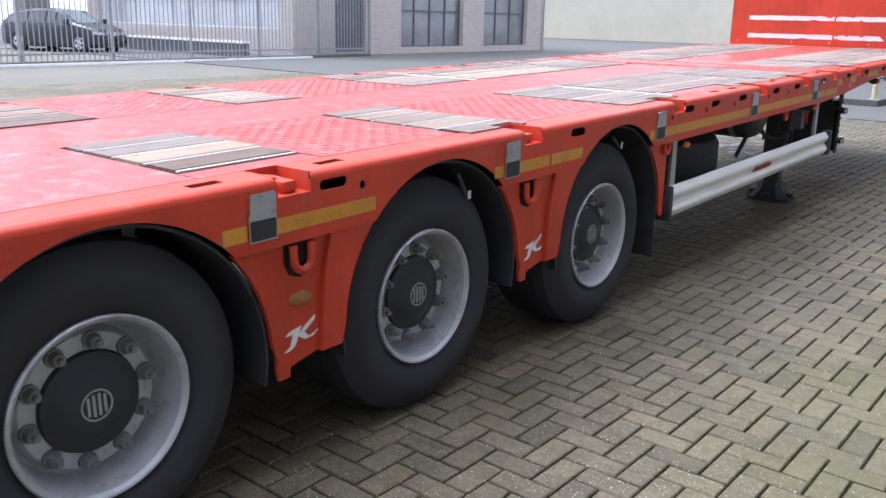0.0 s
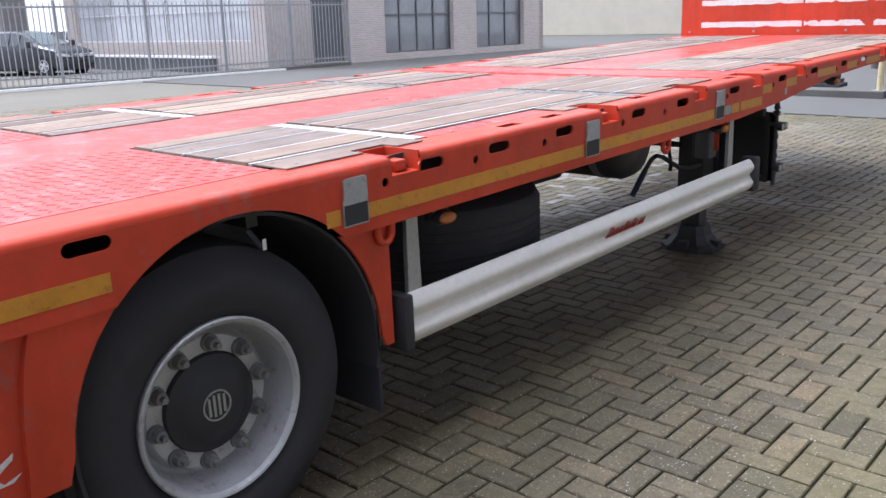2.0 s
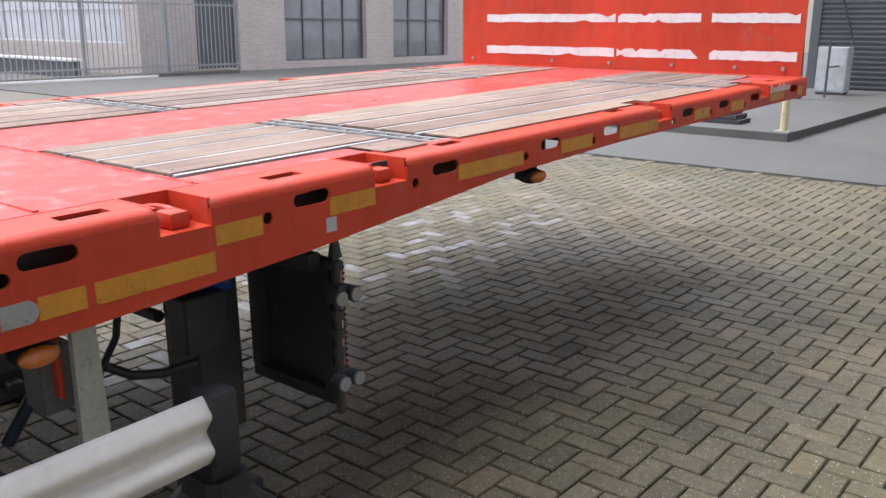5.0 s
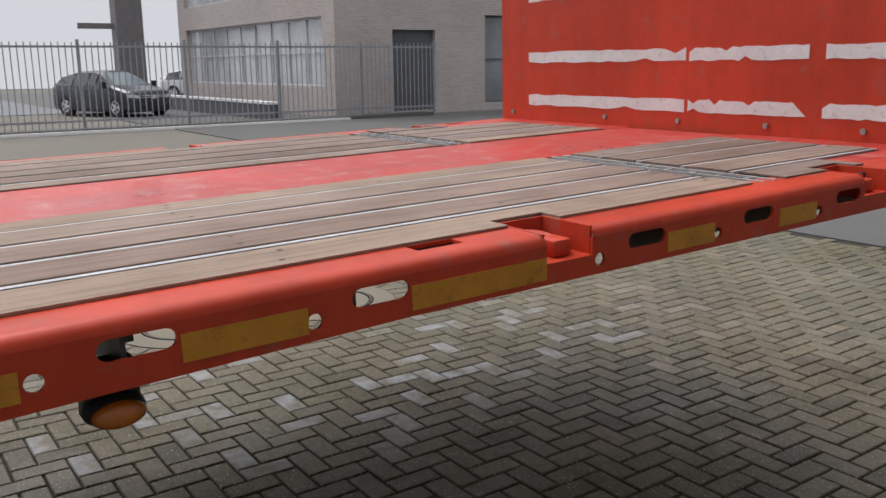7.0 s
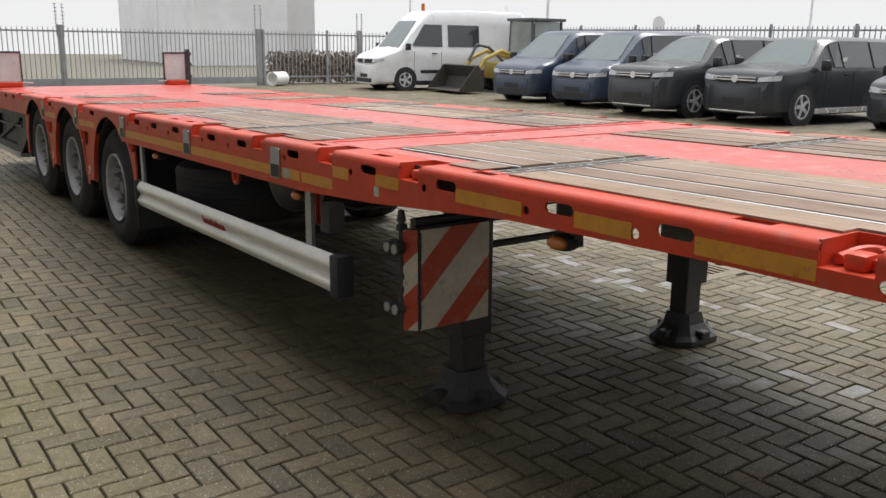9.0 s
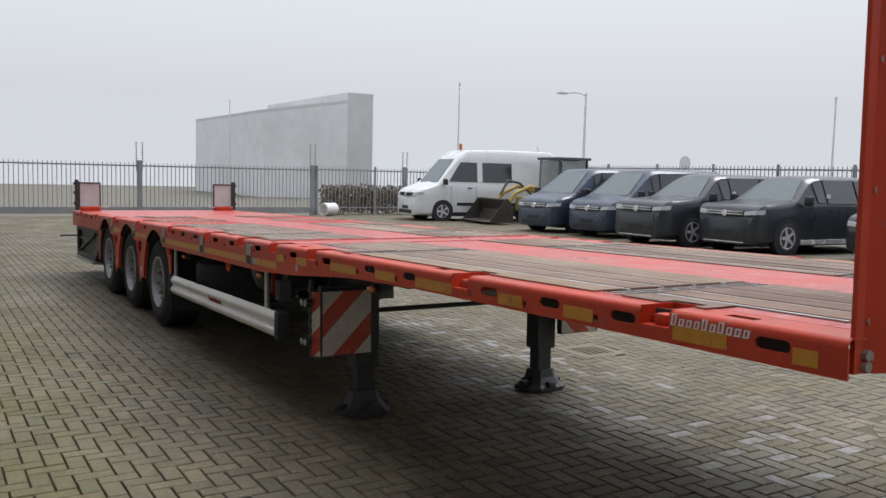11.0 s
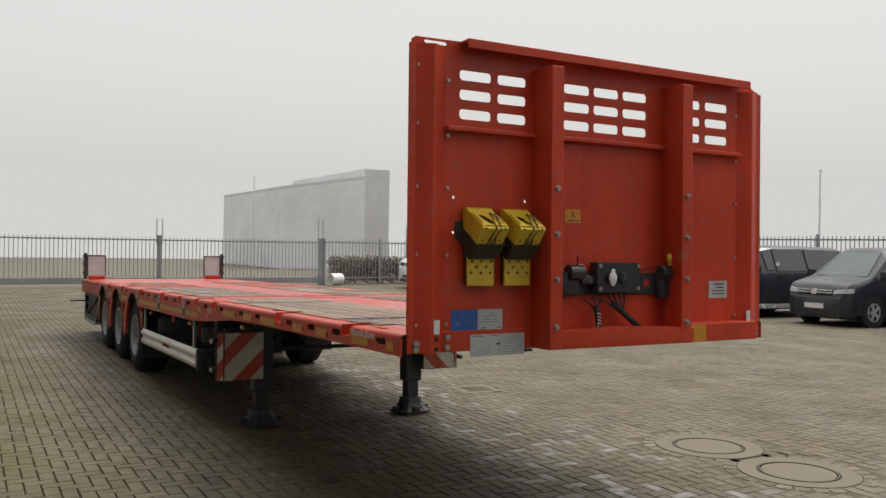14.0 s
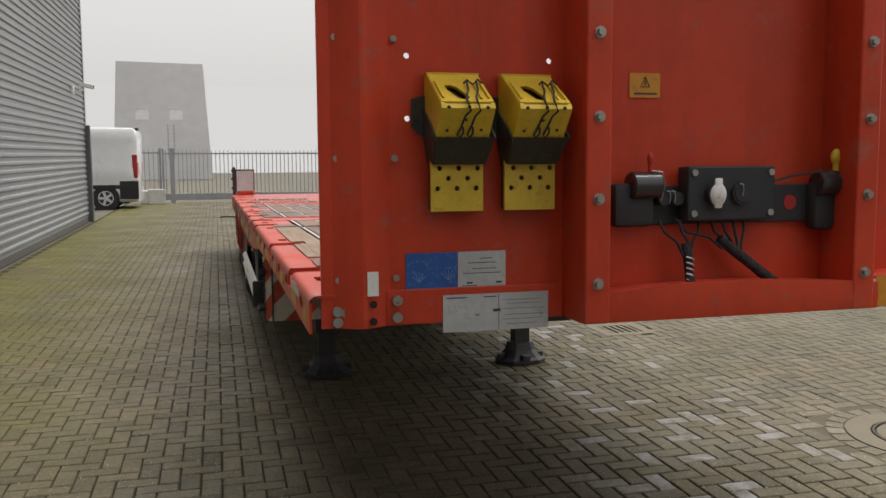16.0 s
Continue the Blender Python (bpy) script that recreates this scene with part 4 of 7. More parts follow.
for side in (1, -1):
    for a, c in PLATES:
        part("deck_plate", one_box(side * 0.303, side * 1.111, a, c, ZD - 0.01, ZD + 0.001, bevel=0.002), RED_DECK, R)
    part("cover_strip", one_box(side * 0.305, side * 1.10, 6.56, 6.625, ZD - 0.008, ZD + 0.002), STRIP, R)
    for a, c in TREADS:
        tp = part("tread_plate", one_box(side * 0.303, side * 1.111, a, c, ZD - 0.01, ZD + 0.001), RED_DECK, R)
        b = bmesh.new()
        nx, ny = 20, int((c - a) / 0.04)
        for i in range(nx):
            for j in range(ny):
                x, y = 0.325 + (i + 0.5) * 0.77 / nx, a + 0.02 + (j + 0.5) * (c - a - 0.04) / ny
                t = radians(45 if (i + j) % 2 else -45)
                u, v = (math.cos(t), math.sin(t)), (-math.sin(t), math.cos(t))
                vs = [b.verts.new((side * (x + u[0] * p + v[0] * q), y + u[1] * p + v[1] * q, ZD + 0.0008)) for p, q in ((0.017, 0), (0, 0.005), (-0.017, 0), (0, -0.005))]
                vt = [b.verts.new((side * (x + u[0] * p), y + u[1] * p, ZD + 0.0028)) for p in (0.009, -0.009)]
                b.faces.new((vs[0], vs[1], vt[1], vt[0]))
                b.faces.new((vs[2], vs[3], vt[0], vt[1]))
                b.faces.new((vs[1], vs[2], vt[1]))
                b.faces.new((vs[3], vs[0], vt[0]))
        tagged(part("tread_relief", b, RED_DECK, tp), kind="stuff")
    for a, c in GRATES:
        for u, w in ((a + 0.034, a + 0.041), (c - 0.030, c - 0.022)):
            part("grate_rail", one_box(side * 0.31, side * 1.16, u, w, ZD - 0.003, ZD + 0.004), STRIP, R)
        for i in range(9):
            x = 0.33 + i * 0.094
            part("grate_bar", one_box(side * x, side * (x + 0.006), a + 0.041, c - 0.030, ZD - 0.003, ZD + 0.002), STRIP, R)
        # added black sheet makes the shade below the grate
        part("grate_tray", one_box(side * 0.31, side * 1.105, a, c, ZD - 0.12, ZD - 0.115), RECESS_SHADE, R)
    for n, (a, c) in enumerate(BOARDS):
        # added black sheet under the boards, shade for their gaps
        part("deck_liner", one_box(side * 0.303, side * 1.100, a - 0.006, c + 0.006, ZD - 0.040, ZD - 0.034), RECESS_SHADE, R)
        for xa, xb in LINES:
            part("bearer_strip", one_box(side * xa, side * xb, a + 0.010, c - 0.004, ZD - 0.003, ZD + 0.0038), STRIP, R)
        lanes = [(xa, xb, a, c) for xa, xb in LANES] + [(1.0145, 1.163, *span) for span in OUTER if a - 0.01 < span[0] < c]
        wide = [span for span in OUTER if a - 0.01 < span[0] < c]
        for u, w in ([(a, c)] if not wide else [(a, wide[0][0]), (wide[0][1] + 0.006, c + 0.006)]):
            if w - u > 0.02:
                part("rail_flange", one_box(side * 1.0145, side * 1.1125, u - 0.006, w, ZD - 0.008, ZD + 0.0005), RED_DECK, R)
        for k, (xa, xb, ya, yb) in enumerate(lanes):
            top = ZD + rng.uniform(0.0042, 0.0068)
            e0, e1 = ya + rng.uniform(0.007, 0.015), yb - rng.uniform(0.004, 0.012)
            deep = top - 0.028 if k < 4 else ZD + 0.0008
            cut = [p for p in POCKETS if k == 4 and e0 - 0.07 < p < e1 + 0.07]
            if cut:
                line = [(xa, e0), (xb, e0)] if min(abs(e0 - p) for p in cut) > 0.075 else [(xa, e0), (1.098, e0)]
                for p in cut:
                    lo, hi = p - 0.075, p + 0.075
                    if lo > e0:
                        line += [(xb, lo), (1.098, lo)]
                    if hi < e1:
                        line += [(1.098, hi), (xb, hi)]
                line += [(xb if hi < e1 else 1.098, e1), (xa, e1)]
                b = plate(bmesh.new(), [(side * u, v) for u, v in line], [], "z", deep, top)
            else:
                b = one_box(side * xa, side * xb, e0, e1, deep, top, bevel=0.002)
            part("deck_board", b, WOOD, R)
            m = max(2, round((e1 - e0) / 0.6) + 1)
            for i in range(m):
                y = e0 + 0.05 + (e1 - e0 - 0.1) * i / (m - 1)
                for x in (xa + 0.035, xb - 0.035):
                    if rng.random() < 0.8 and all(abs(y - p) > 0.1 for p in cut):
                        bmesh.ops.create_circle(screws, cap_ends=True, segments=7, radius=0.0065, matrix=Matrix.Translation((side * x, y + rng.uniform(-0.02, 0.02), top + 0.0006)))
tagged(part("screw_head", screws, SCREW, R), kind="stuff")
part("rear_beam", one_box(-1.27, 1.27, 0.36, 0.42, 0.86, ZD - 0.001, bevel=0.006), RED, R)

for y in (8.822, 9.282):
    part("weld_bead", tube(bmesh.new(), [(-1.10 + 0.05 * i, y + 0.004 * math.sin(2.3 * i) * (1 if 14 < i < 30 else 0.2), ZD + 0.001 + 0.001 * math.sin(1.7 * i)) for i in range(45)], 0.0042, 6), RED_DECK, R, smooth=True)
part("weld_bead", tube(bmesh.new(), [(-0.30 + 0.025 * i, 8.862 + 0.010 * math.sin(0.9 * i), ZD + 0.0005) for i in range(25)], 0.0038, 6), RED_DECK, R, smooth=True)

# ---- headboard ----
hb_panel_holes = []
def window(x0, x1, z0, z1):
    r = 0.012
    return [(x0 + r, z0), (x1 - r, z0), (x1, z0 + r), (x1, z1 - r), (x1 - r, z1), (x0 + r, z1), (x0, z1 - r), (x0, z0 + r)]
COLS = ((0.77, 0.96), (0.55, 0.73), (0.12, 0.30), (-0.09, 0.09), (-0.30, -0.12), (-0.73, -0.55), (-0.96, -0.77))
for x0, x1 in COLS:
    for z0 in (2.172, 2.272, 2.372):
        hb_panel_holes.append(window(x0, x1, z0, z0 + 0.052))
for x, z in ((0.99, 1.77), (0.55, 1.765), (0.99, 1.59)):
    hb_panel_holes.append(ring(x, z, 0.009, 8))
b = plate(bmesh.new(), [(-1.06, 0.99), (1.06, 0.99), (1.06, 2.56), (-1.06, 2.56)], hb_panel_holes, "y", 13.346, 13.354)
HB = part("headboard", b, RED, R, "red steel headboard with ventilation slots")
for side in (1, -1):
    b = bmesh.new()
    prof = [(1.045, 13.355), (1.075, 13.372), (1.125, 13.40), (1.135, 13.40), (1.215, 13.362), (1.25, 13.362), (1.25, 13.3475), (1.045, 13.3475)]
    n = len(prof)
    va = [b.verts.new((side * x, y, 0.985)) for x, y in prof]
    vb = [b.verts.new((side * x, y, 2.553 if side > 0 else 2.540)) for x, y in prof]
    for i in range(n):
        b.faces.new((va[i], va[(i + 1) % n], vb[(i + 1) % n], vb[i]))
    b.faces.new(va)
    b.faces.new(vb[::-1])
    part("side_post", b, RED, HB)
    b = bmesh.new()
    xa, xb = side * 0.422, side * 0.502
    box(b, xa, xb, 13.50, 13.524, 0.985, 2.47, bevel=0.006)
    box(b, xa, xa + side * 0.008, 13.355, 13.505, 0.985, 2.47)
    box(b, xb - side * 0.008, xb, 13.355, 13.505, 0.985, 2.47)
    part("upright", b, RED, HB)
    for z in (1.104, 1.352, 1.589, 1.827):
        bl = rod(bmesh.new(), (side * 0.462, 13.524, z), (side * 0.462, 13.528, z), 0.017, 14)
        rod(bl, (side * 0.462, 13.528, z), (side * 0.462, 13.540, z), 0.012, 6)
        part("bolt", bl, BOLT, HB)
    for x, zs in ((1.20, (1.125, 1.475, 1.815, 2.13, 2.42)), (1.03, (1.125, 1.475, 1.815, 2.08, 2.36))):
        for z in zs:
            yy = 13.362 if x > 1.1 else 13.357
            bl = rod(bmesh.new(), (side * x, yy, z), (side * x, yy + 0.007, z), 0.010, 8)
            part("bolt", bl, BOLT, HB)
    for x, z in ((1.205, 1.035), (1.18, 1.03), (1.205, 1.003), (1.03, 1.06), (1.03, 1.01)):
        yy = 13.364 if x > 1.1 else 13.37
        part("bolt", rod(bmesh.new(), (side * x, yy - 0.004, z), (side * x, yy + 0.012, z), 0.015, 12), BOLT, HB)
    part("reflector", one_box(side * 1.09, side * 1.122, 13.397, 13.403, 1.08, 1.15), WHITE, HB)
    for z in (1.055, 1.005):
        # black disc on the post painted as a shaded hole
        part("drain_hole", rod(bmesh.new(), (side * 1.105, 13.398, z), (side * 1.105, 13.4015, z), 0.011), RECESS_SHADE, HB)
    part("lower_flange", one_box(side * 0.505, side * 1.06, 13.355, 13.366 if side > 0 else 13.505, 0.985, 1.09, bevel=0.003), RED, HB)
    part("rib", one_box(side * 0.51, side * 1.05, 13.354, 13.40, 2.103, 2.128, bevel=0.006), RED, HB)
part("rib", one_box(-0.42, 0.42, 13.354, 13.40, 2.103, 2.128, bevel=0.006), RED, HB)
b = bmesh.new()
poly = [(-1.235, 2.50), (1.235, 2.50), (1.235, 2.575), (1.215, 2.590), (0.97, 2.594), (-1.14, 2.594), (-1.20, 2.560), (-1.235, 2.552)]
plate(b, poly, [window(1.03, 1.17, 2.562, 2.581)], "y", 13.342, 13.352)
box(b, -1.07, 0.96, 13.352, 13.44, 2.576, 2.594, bevel=0.004)
box(b, -1.07, 0.96, 13.428, 13.44, 2.548, 2.58)
part("top_rail", b, RED, HB)
b = bmesh.new()
prev = None
for i in range(13):
    f = i / 12
    x = 0.50 - 1.02 * f
    crown = 0.024 * math.sin(math.pi * f)
    cur = [b.verts.new(v) for v in ((x, 13.36, 0.985), (x, 13.518, 0.985), (x, 13.524, 1.02), (x, 13.520, 1.070 + crown), (x, 13.36, 1.058 + crown))]
    if prev:
        for k in range(5):
            b.faces.new((prev[k], prev[(k + 1) % 5], cur[(k + 1) % 5], cur[k]))
    else:
        b.faces.new(cur)
    prev = cur
b.faces.new(prev[::-1])
part("lower_beam", b, RED, HB, smooth=True)

for s in (1, -1):
    for i in range(10):
        yy = 12.765 + 0.0315 * i
        hh = (0.038, 0.025, 0.025, 0.025, 0.036, 0.025, 0.036, 0.025, 0.025, 0.025)[i]
        part("logo_mark", plate(bmesh.new(), [(yy, 1.036), (yy + 0.022, 1.036), (yy + 0.028, 1.036 + hh), (yy + 0.006, 1.036 + hh)], [[(yy + 0.007, 1.041), (yy + 0.015, 1.041), (yy + 0.019, 1.032 + hh), (yy + 0.011, 1.032 + hh)]], "x", s * 1.2753, s * 1.2763), WHITE, R, "small white slanted mark")

# labels on the headboard: plain bars stand for print
def sheet(name, mat, x0, x1, z0, z1, y, label, bars=()):
    ob = part(name, one_box(x0, x1, y, y + 0.0018, z0, z1), mat, HB, label)
    for u0, u1, v0, v1 in bars:
        part("print_bar", one_box(x0 + (x1 - x0) * u0, x0 + (x1 - x0) * u1, y + 0.0018, y + 0.0024, z0 + (z1 - z0) * v0, z0 + (z1 - z0) * v1), INK, ob)
    return ob
sheet("blue_sign", BLUE, 0.842, 1.0, 1.085, 1.196, 13.356, "blue sticker with pale worn drawing")
for x, z in ((0.96, 1.108), (0.87, 1.113)):
    b = bmesh.new()
    for k in range(5):
        a = radians(40 + 25 * k)
        rod(b, (x, 13.3582, z), (x + 0.026 * math.cos(a), 13.3582, z + 0.03 * math.sin(a)), 0.0012, 4)
    part("sign_mark", b, SIGN_PALE, HB)
sheet("white_sign", LABEL, 0.69, 0.840, 1.085, 1.196, 13.356, "pale grey printed type label", [(0.3, 0.55, 0.80, 0.82), (0.2, 0.8, 0.68, 0.70), (0.2, 0.7, 0.52, 0.54), (0.1, 0.9, 0.40, 0.42), (0.6, 0.92, 0.06, 0.08), (0.08, 0.2, 0.12, 0.17), (0.7, 0.82, 0.12, 0.17)])
sheet("type_plate", LABEL, 0.556, 0.89, 0.955, 1.068, 13.367, "grey aluminium type plate with fine print", [(0.78, 0.97, 0.9, 0.93), (0.5, 0.62, 0.9, 0.93), (0.66, 0.7, 0.42, 0.45), (0.46, 0.53, 0.5, 0.58), (0.05, 0.45, 0.8, 0.81), (0.05, 0.4, 0.7, 0.71), (0.03, 0.44, 0.56, 0.57), (0.05, 0.42, 0.4, 0.41), (0.05, 0.44, 0.28, 0.29), (0.1, 0.4, 0.15, 0.16), (0.475, 0.48, 0.02, 0.98)])
sheet("warning_label", YELLOW, 0.18, 0.285, 1.66, 1.735, 13.356, "yellow warning label with triangle", [(0.1, 0.85, 0.12, 0.2)])
b = bmesh.new()
tube(b, [(0.232 + 0.018 * math.cos(radians(a)), 13.359, 1.703 + 0.02 * math.sin(radians(a))) for a in (90, 210, 330, 450)], 0.002, 5)
rod(b, (0.232, 13.359, 1.697), (0.232, 13.359, 1.713), 0.002, 5)
part("warning_triangle", b, INK, HB)
sheet("white_label", LABEL, -0.965, -0.81, 1.23, 1.335, 13.356, "small white printed notice", [(0.15, 0.7, 0.78, 0.86), (0.2, 0.6, 0.58, 0.66), (0.15, 0.85, 0.4, 0.46), (0.1, 0.8, 0.22, 0.28)])
sheet("yellow_label", YELLOW, -0.635, -0.525, 0.988, 1.086, 13.506, "yellow label at lower beam")
sheet("grey_label", LABEL, -0.523, -0.508, 0.985, 1.078, 13.507, "narrow pale torn label edge")

# back of the headboard: torn white rubbing tape
for z0 in (1.166, 1.387, 1.70):
    for x0, x1, cut in ((-1.02, 0.03, 0.0), (0.05, 0.62, 0.06 if z0 < 1.3 else 0.0), (0.69, 1.22, 0.0)):
        n = 18
        rr = random.Random(int(z0 * 100) + int(x0 * 10))
        bot = [(x0 + (x1 - x0) * i / n, z0 + rr.uniform(-0.004, 0.004) + (0.014 if rr.random() < 0.05 else 0.0)) for i in range(n + 1)]
        top = [(x0 + (x1 - cut - x0) * i / n, z0 + 0.055 + rr.uniform(-0.004, 0.003) - (0.018 if rr.random() < 0.06 else 0.0)) for i in range(n + 1)]
        part("white_tape", plate(bmesh.new(), bot + top[::-1], [], "y", 13.3435, 13.3458), WHITE, HB, "torn white tape strip on red steel")
for x in (-1.15, -0.45, 0.0, 0.45, 0.86, 1.15):
    part("bolt", rod(bmesh.new(), (x, 13.336, 1.125), (x, 13.346, 1.125), 0.012, 10), BOLT, HB)

# connector panel
CP = part("connector_panel", one_box(-0.49, 0.36, 13.356, 13.372, 1.262, 1.385, bevel=0.004), PLASTIC, HB, "black plastic connector panel with sockets")
for x0, x1, tall in ((0.225, 0.362, 1.30), (-0.492, -0.35, 1.275)):
    part("coupling_housing", one_box(x0, x1, 13.36, 13.425, tall - 0.04, 1.395, bevel=0.02), PLASTIC, CP, smooth=True)
part("socket_box", one_box(-0.19, 0.12, 13.37, 13.435, 1.275, 1.445, bevel=0.006), PLASTIC, CP)
for x in (-0.172, 0.10):
    for z in (1.298, 1.425):
        part("bolt", rod(bmesh.new(), (x, 13.433, z), (x, 13.442, z), 0.0105, 12), BOLT, CP)
part("socket", rod(bmesh.new(), (0.03, 13.43, 1.36), (0.03, 13.46, 1.36), 0.034, 24), PLASTIC, CP, smooth=True)
b = bmesh.new()
bmesh.ops.create_uvsphere(b, u_segments=20, v_segments=10, radius=1.0, matrix=Matrix.Translation((0.03, 13.458, 1.357)) @ Matrix.Diagonal((0.029, 0.013, 0.036, 1)))
box(b, 0.017, 0.043, 13.456, 13.466, 1.315, 1.408, bevel=0.005)
part("socket_cap", b, WHITE, CP, "white round socket cap", smooth=True)
part("socket", rod(bmesh.new(), (-0.065, 13.43, 1.36), (-0.065, 13.448, 1.36), 0.036, 24), PLASTIC, CP, smooth=True)
part("socket_cap", rod(bmesh.new(), (-0.065, 13.446, 1.362), (-0.065, 13.452, 1.362), 0.03, 22), PLASTIC, CP)
for x in (0.188, 0.142):
    part("socket", rod(bmesh.new(), (x, 13.37, 1.345), (x, 13.415, 1.345), 0.021, 18), PLASTIC, CP, smooth=True)
# bent wire clips over the flap sockets
for x, y, z in ((0.172, 13.418, 1.352), (0.155, 13.418, 1.352), (-0.06, 13.456, 1.372)):
    part("wire_clip", tube(bmesh.new(), [(x + 0.012, y, z + 0.018), (x + 0.003, y + 0.003, z + 0.016), (x, y + 0.003, z), (x + 0.002, y, z - 0.022)], 0.002, 6), ZINC, CP, "thin bright wire clip")
for x, mat, big in ((0.262, RED_GLAND, 0), (-0.405, CHOCK, 1)):
    b = revolve(bmesh.new(), [(-0.05, 0.0), (-0.05, 0.036), (-0.044, 0.042), (0.044, 0.042), (0.05, 0.036), (0.05, 0.0)], Matrix.Translation((x, 13.418, 1.388)), 24)
    box(b, x - 0.045, x + 0.045, 13.375, 13.445, 1.372, 1.40, bevel=0.008)
    g = part("air_coupling", b, COUPLING, CP, "glossy black rounded air coupling", smooth=True)
    b = rod(bmesh.new(), (x - 0.012, 13.43, 1.428), (x - 0.014, 13.43, 1.462), 0.006 if not big else 0.010, 12)
    bmesh.ops.create_uvsphere(b, u_segments=14, v_segments=8, radius=1.0, matrix=Matrix.Translation((x - 0.014, 13.43, 1.468 + 0.004 * big)) @ (Matrix.Diagonal((0.021, 0.014, 0.026, 1)) if big else Matrix.Diagonal((0.011, 0.009, 0.020, 1))))
    part("coupling_lever", b, mat, g, "yellow knob" if big else "red knob", smooth=True)
    part("wire_clip", tube(bmesh.new(), [(x - 0.055, 13.425, 1.34), (x - 0.058, 13.44, 1.39), (x - 0.048, 13.442, 1.428), (x - 0.018, 13.436, 1.432)], 0.0028, 6), ZINC, g, "thin bright wire clip")
part("red_disc", rod(bmesh.new(), (-0.29, 13.372, 1.325), (-0.29, 13.376, 1.325), 0.024, 20), RED_GLAND, CP)
for x0, x1, z1 in ((0.20, 0.125, 1.185), (0.13, 0.10, 1.185), (0.06, 0.105, 1.185), (0.14, -0.01, 1.205), (0.02, -0.02, 1.205), (-0.02, -0.055, 1.185), (-0.06, -0.07, 1.175), (-0.10, -0.075, 1.175)):
    part("cable", tube(bmesh.new(), [(x0, 13.40, 1.28), (x0 * 0.8 + x1 * 0.2, 13.412, 1.24), (x0 * 0.3 + x1 * 0.7, 13.42, 0.4 * 1.25 + 0.6 * z1), (x1, 13.425, z1 - 0.02)], 0.0048, 6), RUBBER, CP, smooth=True)
part("hose", tube(bmesh.new(), [(0.115, 13.42, 1.205), (0.112, 13.425, 1.17), (0.108, 13.43, 1.12), (0.106, 13.44, 1.06)], 0.0155, 10), RUBBER, CP, smooth=True)
rib_pts = [Vector(p) for p in ((-0.005, 13.42, 1.215), (-0.07, 13.425, 1.165), (-0.15, 13.43, 1.105), (-0.205, 13.44, 1.065))]
part("hose", tube(bmesh.new(), rib_pts, 0.0145, 10), RUBBER, CP, smooth=True)
for i in range(22):
    f = i / 21 * 2.999
    p, q = rib_pts[int(f)], rib_pts[int(f) + 1]
    c = p.lerp(q, f - int(f))
    d = (q - p).normalized() * 0.003
    part("hose_rib", rod(bmesh.new(), c - d, c + d, 0.0172, 10), RUBBER, CP)
for i in range(7):
    f = i / 6
    b = tube(bmesh.new(), [(0.125 - 0.003 * f, 13.44, 1.165 - 0.105 * f), (0.110 - 0.003 * f, 13.447, 1.160 - 0.105 * f), (0.098 - 0.003 * f, 13.44, 1.154 - 0.105 * f)], 0.0032, 6)
    part("cable_wrap", b, ZINC, CP)
part("thin_line", tube(bmesh.new(), [(-0.19, 13.42, 1.395), (-0.26, 13.41, 1.41), (-0.33, 13.415, 1.42), (-0.40, 13.43, 1.428)], 0.004, 6), RUBBER, CP)


# ---- wheel chocks in their holders ----
def prism(rings):
    """A closed skin over two or more four-cornered rings, bottom to top."""
    b = bmesh.new()
    vs = [[b.verts.new(p) for p in r] for r in rings]
    for lo, hi in zip(vs, vs[1:]):
        for k in range(4):
            b.faces.new((lo[k], lo[(k + 1) % 4], hi[(k + 1) % 4], hi[k]))
    b.faces.new(vs[0][::-1])
    b.faces.new(vs[-1])
    bmesh.ops.recalc_face_normals(b, faces=b.faces)
    bmesh.ops.bevel(b, geom=list(b.edges), offset=0.004, segments=2, affect="EDGES")
    return b


def chock_holder(x):
    ring4 = lambda x0, x1, y, z: [(x0, 13.358, z), (x1, 13.358, z), (x1, y, z), (x0, y, z)]
    h = part("chock_holder", prism([ring4(x + 0.018, x + 0.176, 13.425, 1.455), ring4(x + 0.012, x + 0.190, 13.505, 1.533)]), HOLDER, HB, "dark olive-black plastic wheel chock holder")
    part("holder_back", prism([ring4(x + 0.014, x + 0.192, 13.368, 1.536), ring4(x + 0.020, x + 0.196, 13.368, 1.655)]), HOLDER, h)
    for x0 in (x + 0.010, x + 0.184):
        b = plate(bmesh.new(), [(13.36, 1.53), (13.50, 1.53), (13.46, 1.56), (13.36, 1.62)], [], "x", x0, x0 + 0.006)
        part("holder_cheek", b, HOLDER, h)
    tab = part("holder_tab", plate(bmesh.new(), [(x + 0.19, 1.535), (x + 0.225, 1.565), (x + 0.225, 1.645), (x + 0.19, 1.655)], [], "y", 13.357, 13.364), HOLDER, h)
    for z in (1.585, 1.635):
        part("bolt", rod(bmesh.new(), (x + 0.211, 13.362, z), (x + 0.211, 13.37, z), 0.007, 10), SCREW, tab)
    rows = [(x + 0.178 - u, 1.386 + 0.0295 * r) for r, us in enumerate(((0.021, 0.079, 0.137), (0.053, 0.111), (0.027, 0.084, 0.142))) for u in us]
    b = plate(bmesh.new(), [(x + 0.02, 1.32), (x + 0.178, 1.32), (x + 0.178, 1.47), (x + 0.02, 1.47)], [ring(u, z, 0.008, 10) for u, z in rows], "y", 13.392, 13.404)
    part("perforated_plate", b, CHOCK, h, "yellow perforated plate")
    # dark block behind the plate paints shade into its holes
    part("plate_back", one_box(x + 0.024, x + 0.174, 13.358, 13.391, 1.326, 1.465), CHOCK_SHADE, h)


